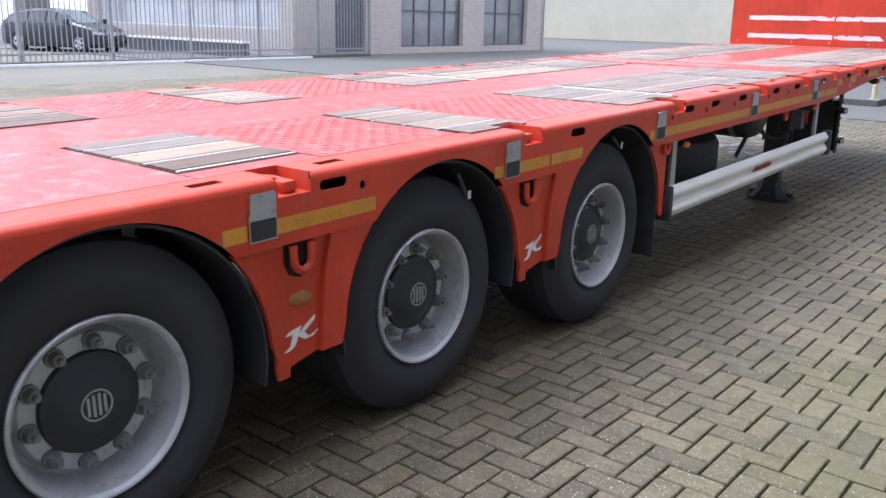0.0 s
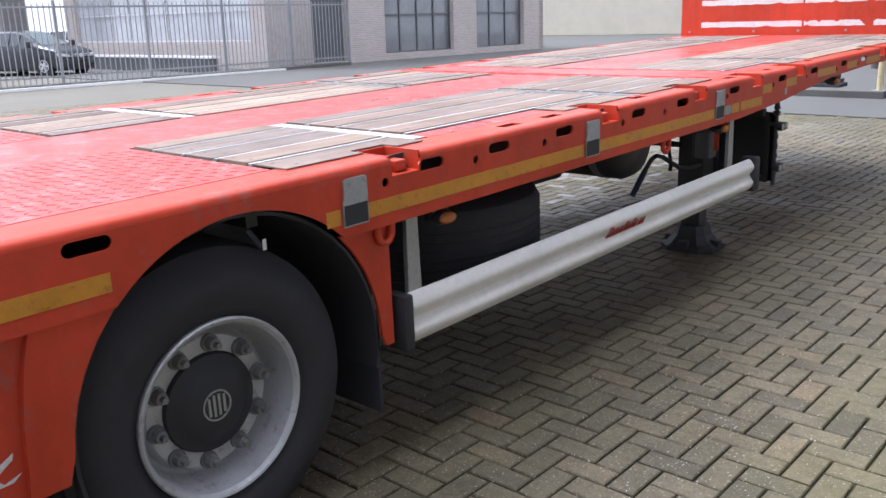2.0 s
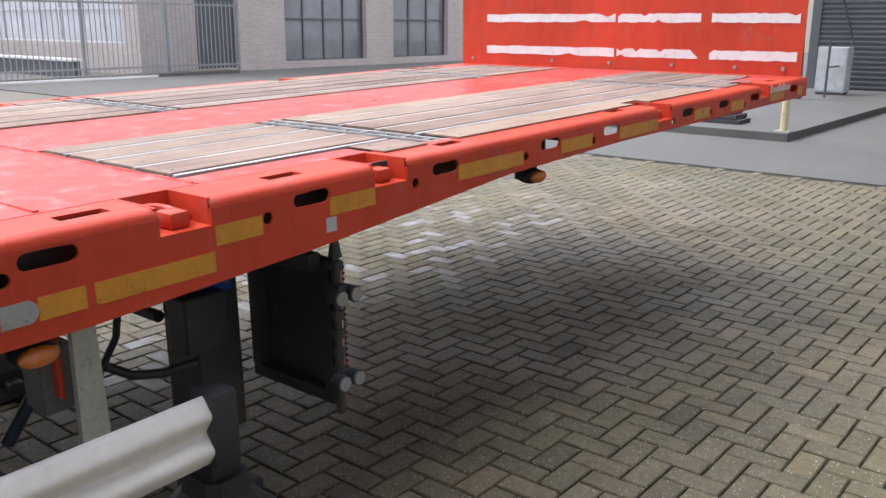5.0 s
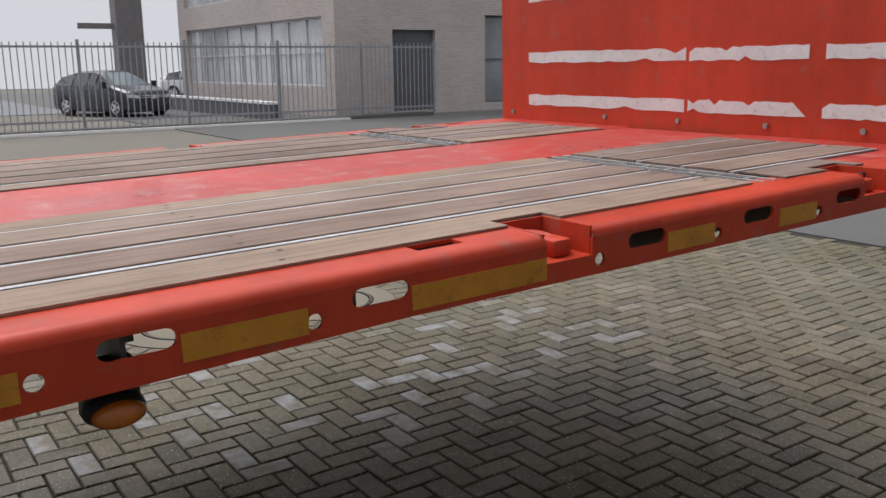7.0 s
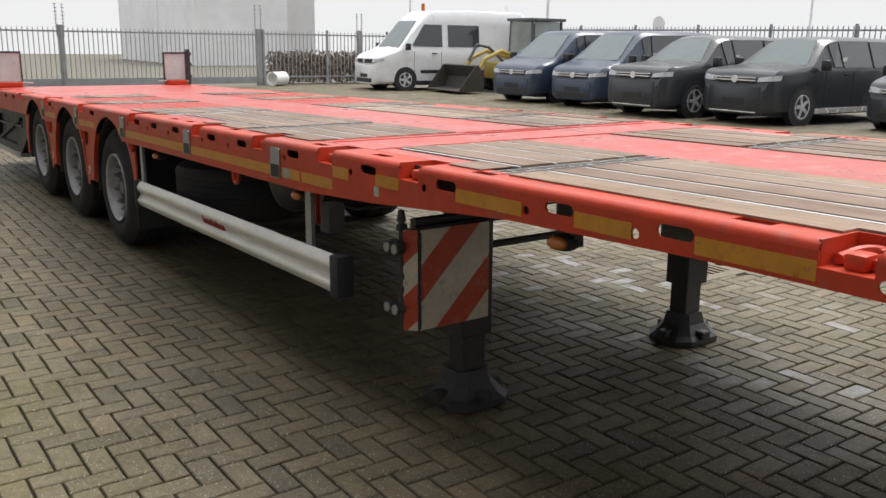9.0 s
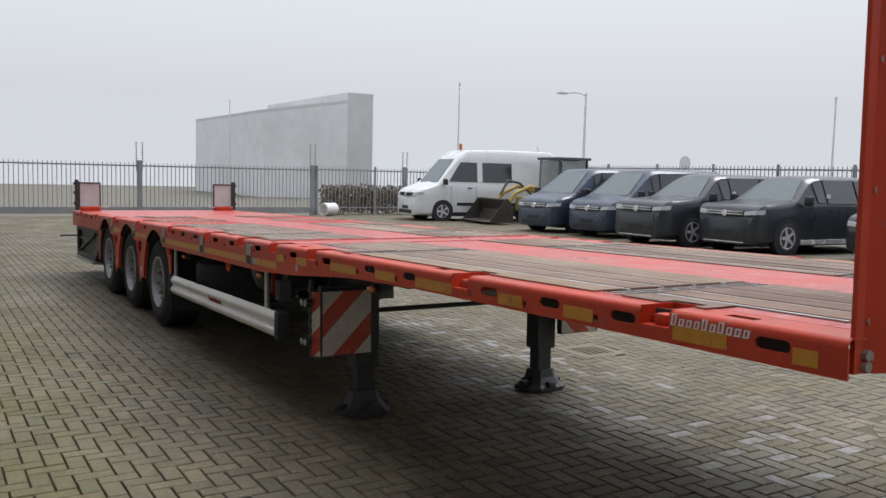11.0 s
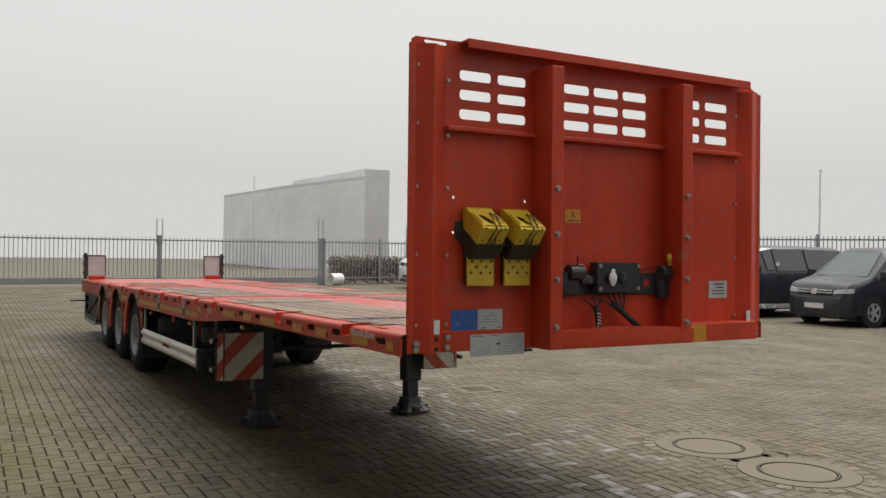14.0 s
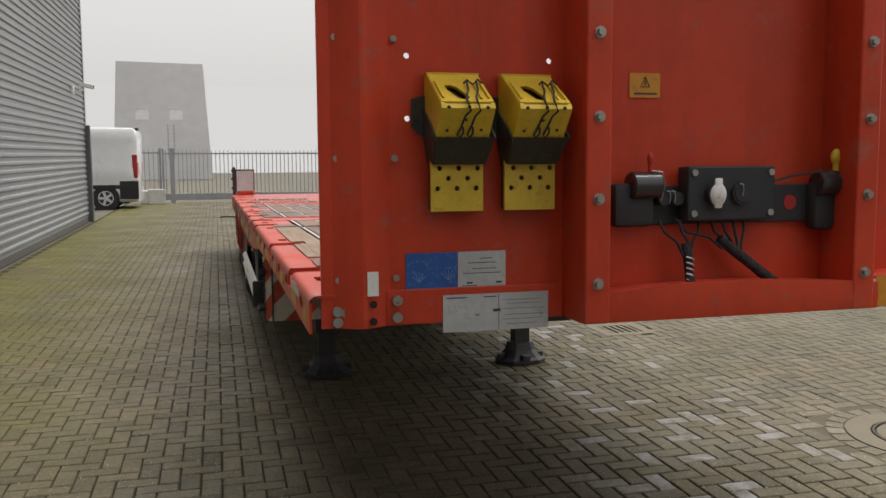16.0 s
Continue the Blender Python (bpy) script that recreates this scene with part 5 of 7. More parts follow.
HOLDER = paint("olive_black_plastic", (0.042, 0.043, 0.036), 0.45, scale=5, spec=0.4, wear=(0.075, 0.075, 0.065))
# dark brown put in for shade inside the chock openings
CHOCK_SHADE = paint("chock_hole_shade", (0.07, 0.035, 0.008), 0.6, scale=6)
for x in (0.755, 0.53):
    chock_holder(x)
    th = thing("wheel_chock", "yellow plastic wheel chock strapped in black holder", "wheel chock", R_POSE @ pose(x - 0.012, 13.385, 1.50), "wheel chocks on the headboard")
    # hollow moulding: back, foot, front and two cheeks round an open sloping top
    prof = [(0.0, 0.022), (0.128, 0.022), (0.198, 0.106), (0.192, 0.120), (0.03, 0.212), (0.0, 0.212)]
    shell = [(0.0, 0.212), (0.0, 0.022), (0.128, 0.022), (0.198, 0.106), (0.192, 0.118), (0.180, 0.110), (0.122, 0.036), (0.012, 0.036), (0.012, 0.212)]
    b = plate(bmesh.new(), prof, [], "x", 0.032, 0.044)
    plate(b, prof, [], "x", 0.173, 0.185)
    plate(b, shell, [], "x", 0.0445, 0.1725)
    bd = part("chock_body", b, CHOCK, th)
    lip = plate(bmesh.new(), [(0.0, 0.2125), (0.034, 0.2125), (0.034, 0.219), (0.0, 0.219)], [], "x", 0.030, 0.187)
    part("top_lip", lip, CHOCK, bd)
    run = math.hypot(0.162, 0.092)
    m = Matrix.Translation((0, 0.192, 0.120)) @ Matrix.Rotation(math.atan2(0.092, -0.162), 4, "X")

    def on_slope(bb, mat, nm, lab="", smooth=False):
        bmesh.ops.transform(bb, matrix=m, verts=bb.verts)
        return part(nm, bb, mat, bd, lab, smooth)

    hole = [(0.096, 0.030), (0.108, 0.018), (0.130, 0.022), (0.150, 0.080), (0.152, 0.108), (0.134, 0.114), (0.116, 0.096)]
    on_slope(plate(bmesh.new(), [(0.034, 0.004), (0.183, 0.004), (0.183, run - 0.004), (0.034, run - 0.004)], [hole], "z", -0.003, 0.004), CHOCK, "sloping_face", "sloping yellow face with grip opening")
    # dark floor coloured as the shade of the opening
    on_slope(plate(bmesh.new(), hole, [], "z", 0.016, 0.020), CHOCK_SHADE, "grip_floor", "dark sheet coloured as shade in the grip opening")
    for u0, u1 in (((0.170, 0.02), (0.178, 0.13)), ((0.040, 0.02), (0.048, 0.13)), ((0.062, 0.018), (0.070, 0.125))):
        on_slope(one_box(u0[0], u1[0], u0[1], u1[1], -0.010, -0.003, bevel=0.003), CHOCK, "rib", smooth=True)
    for dx in (0.0, 0.028):
        pts = [(0.058 + dx, 0.10, 0.188), (0.068 + dx, 0.150, 0.160), (0.084 + dx, 0.186, 0.138), (0.084 + dx, 0.204, 0.118), (0.074 + dx, 0.196, 0.100), (0.086 + dx, 0.182, 0.086), (0.092 + dx, 0.162, 0.058), (0.100 + dx, 0.148, 0.036), (0.092 + dx, 0.146, 0.030), (0.084 + dx, 0.152, 0.040), (0.088 + dx, 0.164, 0.056)]
        part("tie_cord", tube(bmesh.new(), pts, 0.0030, 6), RUBBER, th, "dark elastic cord", smooth=True)
    part("tie_cord", tube(bmesh.new(), [(0.044, 0.115, 0.182), (0.056, 0.105, 0.194), (0.072, 0.115, 0.178), (0.086, 0.10, 0.192), (0.098, 0.112, 0.182)], 0.0028, 6), RUBBER, th, "dark elastic cord", smooth=True)
    for u, v in ((0.055, 0.092), (0.108, 0.094), (0.165, 0.092), (0.060, 0.030), (0.158, 0.028), (0.110, 0.058)):
        f = v / 0.09
        # dark pegs painted as small shaded holes
        part("stud_hole", rod(bmesh.new(), (u, 0.126 + 0.07 * f, 0.024 + 0.084 * f), (u, 0.130 + 0.07 * f, 0.021 + 0.084 * f), 0.0048, 8), CHOCK_SHADE, bd)

# the headboard is tilted out of square to the deck, shifted and lowered to fit the camera's view
for o in (HB, *HB.children_recursive):
    for v in o.data.vertices:
        v.co.y += 0.0073 * (v.co.z - ZD) + 0.018
        v.co.x -= 0.012
        if v.co.z > 2.48:
            v.co.z -= 0.026

# ---- rear end of the trailer ----
BOARD_BACK = paint("pale_board_film", (0.62, 0.70, 0.70), 0.35, scale=4, wear=(0.5, 0.55, 0.55))
for side in (1, -1):
    b = bmesh.new()
    xa, xb = side * 0.885, side * 1.235
    for a, c, d, e in ((1.205, 1.255, 1.09, 1.56), (1.185, 1.2049, 1.12, 1.53)):
        box(b, side * a, side * c, 0.47, 0.53, d, e, bevel=0.004)
    rb = part("rear_board", b, DARK, R, "dark framed upright marker board")
    part("board_panel", one_box(side * 0.90, side * 1.204, 0.49, 0.51, 1.155, 1.50), BOARD_BACK, rb, "pale grey board panel")
    bf = bmesh.new()
    for a, c, d, e in ((0.885, 1.204, 1.50, 1.52), (0.885, 0.90, 1.15, 1.50), (0.885, 1.204, 1.13, 1.15)):
        box(bf, side * a, side * c, 0.48, 0.52, d, e)
    part("board_frame", bf, DARK, rb)
    for z in (1.2, 1.36, 1.5):
        part("hinge_knob", rod(bmesh.new(), (side * 1.24, 0.5, z), (side * 1.275, 0.5, z), 0.022, 10), DARK, rb)
    part("board_base", one_box(side * 0.90, side * 1.18, 0.44, 0.60, ZD, 1.15, bevel=0.015), RED, rb)
    part("locking_bar", tube(bmesh.new(), [(side * 0.78, 0.56, 1.13), (side * 1.0, 0.56, 1.14), (side * 1.2, 0.56, 1.13)], 0.012), ZINC, rb)
    b = bmesh.new()
    plate(b, [(0.42, 0.40), (1.9, 0.40), (2.35, 0.62), (2.45, 0.89), (0.42, 0.86)], [[(0.55, 0.48), (1.7, 0.48), (2.1, 0.66), (2.2, 0.82), (0.55, 0.80)]], "x", side * 1.20, side * 1.225)
    box(b, side * 0.8, side * 1.2, 0.42, 0.45, 0.42, 0.86)
    rod(b, (side * 1.2, 0.6, 0.50), (side * 1.2, 1.9, 0.78), 0.02)
    rod(b, (side * 1.2, 0.6, 0.68), (side * 1.2, 2.0, 0.70), 0.015)
    box(b, side * 1.17, side * 1.18, 0.5, 2.25, 0.44, 0.85)
    fr = part("rear_side_frame", b, DARK, R, "black rear side frame with struts")
    part("step_edge", one_box(side * 0.9, side * 1.24, 0.44, 1.9, 0.355, 0.398), LABEL, fr)
    part("frame_panel", one_box(side * 0.86, side * 0.88, 0.46, 2.2, 0.42, 0.86), DARK, fr)
    part("lock_lever", tube(bmesh.new(), [(side * 1.22, 0.55, 0.70), (side * 1.36, 0.52, 0.71), (side * 1.48, 0.50, 0.70)], 0.013), DARK, fr)
part("rear_bumper", one_box(-1.2, 1.2, 0.40, 0.50, 0.40, 0.55, bevel=0.015), DARK, R)

# ---- the yard ----
b = bmesh.new()
bmesh.ops.create_grid(b, x_segments=40, y_segments=40, size=260, matrix=Matrix.Translation((0, 0, -0.022)))
tagged(part("ground", b, YARD), "grey paved ground around the yard reaching far", "ground", kind="structure")

PX0, PX1, PY0, PY1 = -14.0, 4.55, -15.4, 17.28
b = one_box(PX0, PX1, PY0, PY1, -0.018, -0.0125)
pavement = tagged(part("pavement", b, SOIL), "herringbone yard paving of grey concrete pavers", "pavement", kind="structure")
COVERS = ((-2.42, 11.86), (-2.40, 12.78))
DRAIN = (-2.09, 8.58)


def paver_shape(lx, ly):
    """One paver: worn chamfer round a flat top, open below."""
    hx, hy, c, z0 = lx / 2 - 0.0046, ly / 2 - 0.0046, 0.0045, -0.018
    vs = [(-hx, -hy, z0), (hx, -hy, z0), (hx, hy, z0), (-hx, hy, z0)]
    vs += [(-hx, -hy, -c), (hx, -hy, -c), (hx, hy, -c), (-hx, hy, -c)]
    vs += [(-hx + c, -hy + c, 0), (hx - c, -hy + c, 0), (hx - c, hy - c, 0), (-hx + c, hy - c, 0)]
    fs = []
    for k in range(4):
        j = (k + 1) % 4
        fs += [(k, j, 4 + j, 4 + k), (4 + k, 4 + j, 8 + j, 8 + k)]
    fs.append((8, 9, 10, 11))
    return vs, fs


def keep_paver(x, y):
    if any((x - cx) ** 2 + (y - cy) ** 2 < 0.57 ** 2 for cx, cy in COVERS):
        return False
    return not (abs(x - DRAIN[0]) < 0.2 and abs(y - DRAIN[1]) < 0.2)


W = 0.10325
OX, OY = 1.7445, 7.736
NEAR = (1.55, 3.95, 4.2, 6.7)
near_list, far_list = [], []
for i in range(int((PX0 - OX) / W), int((PX1 - OX) / W) + 1):
    for j in range(int((PY0 - OY) / W), int((PY1 - OY) / W) + 1):
        k = (i + j) % 4
        if k == 0:
            c = (OX + (i + 1) * W, OY + (j + 0.5) * W, 0)
        elif k == 2:
            c = (OX + (i + 0.5) * W, OY + (j + 1) * W, 1)
        else:
            continue
        if not (PX0 + 0.05 < c[0] < PX1 - 0.08 and PY0 + 0.05 < c[1] < PY1 - 0.1) or not keep_paver(c[0], c[1]):
            continue
        (near_list if NEAR[0] < c[0] < NEAR[1] and NEAR[2] < c[1] < NEAR[3] else far_list).append(c)
rng = random.Random(11)
shapes = []
for turn in (0, 1):
    vs, fs = paver_shape(*((2 * W, W) if turn == 0 else (W, 2 * W)))
    me = bpy.data.meshes.new("paver")
    me.from_pydata(vs, [], fs)
    me.materials.append(PAVER)
    shapes.append((np.array(vs), np.array([f for f in fs]), me))
arr = np.array(far_list)
nrng = np.random.default_rng(3)
verts, faces, base = [], [], 0
for turn in (0, 1):
    sel = arr[arr[:, 2] == turn]
    n = len(sel)
    v = np.repeat(shapes[turn][0][None], n, 0)
    tilt = nrng.uniform(-0.012, 0.012, (n, 2))
    dz = nrng.uniform(-0.0018, 0.0012, n)
    v[:, :, 2] += v[:, :, 0] * tilt[:, :1] + v[:, :, 1] * tilt[:, 1:] + dz[:, None]
    ang = nrng.uniform(-0.012, 0.012, n)
    x = v[:, :, 0] - ang[:, None] * v[:, :, 1]
    y = v[:, :, 1] + ang[:, None] * v[:, :, 0]
    v[:, :, 0], v[:, :, 1] = x + sel[:, 0:1], y + sel[:, 1:2]
    f = shapes[turn][1][None] + (np.arange(n) * 12)[:, None, None] + base
    verts.append(v.reshape(-1, 3))
    faces.append(f.reshape(-1, 4))
    base += n * 12
me = bpy.data.meshes.new("paver_field")
me.from_pydata(np.concatenate(verts).tolist(), [], np.concatenate(faces).tolist())
me.materials.append(PAVER_FIELD)
field = new("paver_field", me)
field.parent = pavement
tagged(field, kind="stuff")


SOIL_PALE = paint("sand_bed", (0.115, 0.094, 0.060), 0.95, scale=9)


def cover(cx, cy, group):
    t = thing("manhole_cover", "round cast-iron manhole cover in a concrete ring", "manhole cover", pose(cx, cy, 0), group)
    eye = Matrix.Rotation(radians(-90), 4, "Y")
    part("concrete_ring", revolve(bmesh.new(), [(-0.02, 0.302), (0.001, 0.302), (0.003, 0.44), (-0.02, 0.44)], eye, 48), RIM_CONCRETE, t)
    part("iron_frame", revolve(bmesh.new(), [(-0.02, 0.278), (0.004, 0.278), (0.004, 0.292), (-0.02, 0.292)], eye, 48), IRON, t)
    part("lid", revolve(bmesh.new(), [(-0.02, 0.0), (0.0015, 0.0), (0.003, 0.245), (0.000, 0.268), (-0.02, 0.268)], eye, 48), RIM_CONCRETE, t)
    part("mortar_bed", revolve(bmesh.new(), [(-0.0115, 0.43), (-0.005, 0.43), (-0.005, 0.66), (-0.0115, 0.66)], eye, 40), SOIL_PALE, t)
    for k in range(26):
        a = 2 * math.pi * k / 26
        if any((cx + 0.5 * math.cos(a) - qx) ** 2 + (cy + 0.5 * math.sin(a) - qy) ** 2 < 0.46 ** 2 for qx, qy in COVERS if (qx, qy) != (cx, cy)):
            continue
        q = box(bmesh.new(), 0.448, 0.548, -0.052, 0.052, -0.010, 0.0005, bevel=0.004)
        bmesh.ops.transform(q, matrix=Matrix.Rotation(a, 4, "Z"), verts=q.verts)
        part("ring_paver", q, PAVER, t)


for cx, cy in COVERS:
    cover(cx, cy, "pair of manhole covers")
t = thing("drain_grate", "square black iron street drain grate", "drain", pose(DRAIN[0], DRAIN[1], 0))
b = bmesh.new()
for a, c, d, e in ((-0.25, 0.25, -0.25, -0.16), (-0.25, 0.25, 0.16, 0.25), (-0.25, -0.16, -0.16, 0.16), (0.16, 0.25, -0.16, 0.16)):
    box(b, a, c, d, e, -0.03, 0.003)
part("grate_frame", b, RIM_CONCRETE, t)
for i in range(5):
    part("grate_bar", one_box(-0.141 + i * 0.064, -0.113 + i * 0.064, -0.16, 0.16, -0.03, 0.001), RIM_CONCRETE, t)
# black sheet just below the bars stands for the shaded shaft
part("shaft", one_box(-0.16, 0.16, -0.16, 0.16, -0.0120, -0.0112), RECESS_SHADE, t)

b = one_box(-60, 40, 17.28, 60, -0.02, 0.002)
tagged(part("apron", b, CONCRETE), "smooth grey concrete apron in front of the yard", "pavement", kind="structure")
b = one_box(-8, -0.86, 19.95, 29.3, -0.02, 0.12, bevel=0.01)
tagged(part("loading_kerb", b, CONCRETE), "raised grey concrete platform with a kerb edge", "kerb", kind="structure")
b = bmesh.new()
rod(b, (-0.98, 20.12, 0.12), (-0.98, 20.12, 0.80), 0.05, 20)
bmesh.ops.create_uvsphere(b, u_segments=20, v_segments=8, radius=0.05, matrix=Matrix.Translation((-0.98, 20.12, 0.80)) @ Matrix.Diagonal((1, 1, 0.4, 1)))
bol = thing("bollard", "pale yellow steel bollard on the concrete platform", "bollard", pose(0, 0, 0))
part("post", b, paint("bollard_paint", (0.62, 0.52, 0.30), 0.5, wear=(0.3, 0.24, 0.16)), bol, smooth=True)
part("base_plate", one_box(-1.08, -0.88, 20.02, 20.22, 0.12, 0.132), ZINC, bol)
st = thing("slab_stack", "stack of dark rubber slabs lying on the platform", "slab stack", pose(-2.1, 20.75, 0.12))
for k in range(3):
    part("slab", one_box(-0.36 + 0.03 * k, 0.36 - 0.06 * k, -0.22, 0.22, 0.07 * k, 0.07 * k + 0.066, bevel=0.012), paint("dark_slab" + "abc"[k], ((0.05, 0.05, 0.055), (0.07, 0.06, 0.06), (0.10, 0.06, 0.05))[k], 0.8), st)

# ---- buildings close by ----
SHEET = paint("grey_metal_cladding", (0.32, 0.33, 0.345), 0.42, metal=0.35, scale=0.35, vary=0.1, wear=(0.26, 0.26, 0.27), wear_amount=0.05)
SHUTTER = paint("dark_grey_cladding", (0.11, 0.115, 0.125), 0.5, metal=0.3, scale=0.6)
TRIM = paint("dark_trim", (0.10, 0.103, 0.11), 0.5)
# office glass: reflected sky and fog are put into the base colour
GLASS_DARK = paint("dark_window_glass", (0.20, 0.205, 0.215), 0.08, coat=0.5, vary=0.3, scale=0.5)
SKY_PALE_GLASS = paint("sky_pale_window_glass", (0.5, 0.51, 0.53), 0.12, coat=0.5, vary=0.3, scale=0.4)


def ribbed(length, height, pitch, depth):
    """A cladding sheet with level ribs: runs along +x from the origin, rises in z, ribs stand out towards -y."""
    b = bmesh.new()
    prof = []
    n = int(height / pitch)
    for i in range(n):
        z = i * pitch
        prof += [(0, z), (0, z + pitch * 0.42), (-depth, z + pitch * 0.58), (-depth, z + pitch * 0.86)]
    prof.append((0, n * pitch))
    va = [b.verts.new((0, y, z)) for y, z in prof]
    vb = [b.verts.new((length, y, z)) for y, z in prof]
    for i in range(len(prof) - 1):
        b.faces.new((va[i], va[i + 1], vb[i + 1], vb[i]))
    return b


WX, WY = 4.62, -7.0
PALE_CONCRETE = paint("pale_cast_concrete", (0.55, 0.54, 0.52), 0.85, scale=3, bump=0.3, bump_scale=30)
wh = thing("warehouse", "grey warehouse clad in level ribbed metal sheet", "warehouse", pose(0, 0, 0), kind="")
# unseen upper wall is raised to block sky light from the yard
b = ribbed(33.0, 10.4, 0.13, 0.028)
bmesh.ops.transform(b, matrix=Matrix.Translation((WX, WY + 33, 0.12)) @ Matrix.Rotation(radians(-90), 4, "Z"), verts=b.verts)
part("cladding", b, SHEET, wh)
b = ribbed(14.0, 10.4, 0.13, 0.028)
bmesh.ops.transform(b, matrix=Matrix.Translation((WX, WY, 0.12)), verts=b.verts)
part("cladding", b, SHEET, wh)
part("wall", one_box(WX + 0.02, WX + 14, WY + 0.02, WY + 33, 0.0, 10.45), TRIM, wh)
part("plinth", one_box(WX - 0.01, WX + 14, WY - 0.01, WY + 33, 0.0, 0.12), CONCRETE, wh)
part("corner_trim", one_box(WX - 0.04, WX + 0.1, WY - 0.04, WY + 0.08, 0.0, 10.5, bevel=0.006), SHEET, wh)
part("roof_edge", one_box(WX - 0.09, WX + 14.1, WY - 0.09, WY + 33.1, 10.45, 10.7, bevel=0.01), SHEET, wh)
part("corner_guard", one_box(WX - 0.13, WX - 0.045, WY - 0.05, WY + 0.12, 0.0, 2.37, bevel=0.01), TRIM, wh, "dark steel corner guard")
# flood lamp on a bent arm at the corner
fl = part("flood_lamp", one_box(WX - 0.10, WX - 0.045, WY + 0.0, WY + 0.12, 6.05, 6.17, bevel=0.008), TRIM, wh, "dark flood lamp on a short arm")
part("arm", tube(bmesh.new(), [(WX - 0.09, WY + 0.06, 6.10), (WX - 0.20, WY + 0.06, 6.07), (WX - 0.26, WY + 0.06, 6.10)], 0.02, 8), TRIM, fl)
b = one_box(-0.12, 0.16, -0.10, 0.10, -0.045, 0.045, bevel=0.02)
bmesh.ops.transform(b, matrix=Matrix.Translation((WX - 0.34, WY + 0.06, 6.13)) @ Matrix.Rotation(radians(24), 4, "Y"), verts=b.verts)
part("lamp_head", b, TRIM, fl)
# dome camera below the eaves and a bullet camera lower down
dc = part("dome_camera", one_box(WX - 0.06, WX - 0.02, -5.28, -5.10, 6.10, 6.30, bevel=0.01), WHITE, wh, "pale dome camera on a wall arm")
part("arm", tube(bmesh.new(), [(WX - 0.05, -5.19, 6.20), (WX - 0.18, -5.19, 6.24), (WX - 0.30, -5.19, 6.40), (WX - 0.30, -5.19, 6.38)], 0.022, 8), SHEET, dc)
b = bmesh.new()
bmesh.ops.create_uvsphere(b, u_segments=18, v_segments=10, radius=0.085, matrix=Matrix.Translation((WX - 0.30, -5.19, 6.34)))
part("dome", b, TRIM, dc, "dark round dome", smooth=True)
bc = part("wall_camera", one_box(WX - 0.07, WX - 0.02, -5.26, -5.06, 3.0, 3.2, bevel=0.01), WHITE, wh, "white wall camera on a bracket")
part("bracket", tube(bmesh.new(), [(WX - 0.05, -5.16, 3.06), (WX - 0.18, -5.16, 3.06), (WX - 0.24, -5.16, 3.14)], 0.02, 8), WHITE, bc)
b = one_box(-0.15, 0.15, -0.055, 0.055, -0.05, 0.05, bevel=0.015)
bmesh.ops.transform(b, matrix=Matrix.Translation((WX - 0.33, -5.16, 3.20)) @ Matrix.Rotation(radians(-14), 4, "Y"), verts=b.verts)
part("camera_body", b, WHITE, bc)
part("lens_cap", rod(bmesh.new(), (WX - 0.475, -5.16, 3.162), (WX - 0.49, -5.16, 3.158), 0.04, 14), TRIM, bc)

blk = thing("concrete_block", "pale concrete block standing by the gate", "concrete block", pose(3.5, -14.75, 0, 0, 0, 8))
part("block", one_box(-0.27, 0.27, -0.2, 0.2, 0, 0.5, bevel=0.02), PALE_CONCRETE, blk)

sh = thing("loading_hall", "dark grey hall with ribbed cladding and a roller shutter", "hall", pose(0, 0, 0))
# hall height out of view is made up to shade the ground
b = ribbed(24.0, 11.0, 0.11, 0.03)
bmesh.ops.transform(b, matrix=Matrix.Translation((-3.4, 29.3, 0.1)), verts=b.verts)
part("cladding", b, SHUTTER, sh)
part("wall", one_box(-3.4, 20.6, 29.32, 40, 0, 11.1), TRIM, sh)
part("corner_trim", one_box(-3.5, -3.3, 29.24, 29.4, 0, 11.15), TRIM, sh)
part("roof_edge", one_box(-3.55, 20.7, 29.2, 40.1, 11.1, 11.35), TRIM, sh)
cb = thing("cabinet", "light grey metal service cabinet on the platform", "cabinet", pose(-2.45, 27.6, 0.12))
part("body", one_box(-0.3, 0.3, -0.2, 0.2, 0.05, 0.98, bevel=0.01), LABEL, cb)
part("plinth", one_box(-0.27, 0.27, -0.17, 0.17, 0, 0.05), TRIM, cb)
part("door", one_box(-0.27, 0.27, -0.212, -0.202, 0.09, 0.94, bevel=0.004), LABEL, cb)
lp = thing("leaning_pole", "dark weathered pole leaning by the platform rail", "pole", pose(-2.75, 25.9, 0.12))
part("shaft", rod(bmesh.new(), (0.12, 0, 0), (-0.1, 0.3, 3.6), 0.09, 12, 0.07), paint("dark_timber", (0.10, 0.09, 0.085), 0.8, bump=0.4), lp, smooth=True)
rl = thing("platform_rail", "dark steel handrail on the platform", "handrail", pose(-2.3, 26.6, 0.12))
part("post", rod(bmesh.new(), (0, 0, 0), (0, 0, 1.15), 0.024), TRIM, rl)
part("post", rod(bmesh.new(), (0, 1.6, 0), (0, 1.6, 1.15), 0.024), TRIM, rl)
part("bar", rod(bmesh.new(), (0, 1.6, 1.15), (-0.1, -0.1, 2.7), 0.024), TRIM, rl)
part("bar", rod(bmesh.new(), (0, 0, 0.6), (0, 1.6, 0.6), 0.02), TRIM, rl)

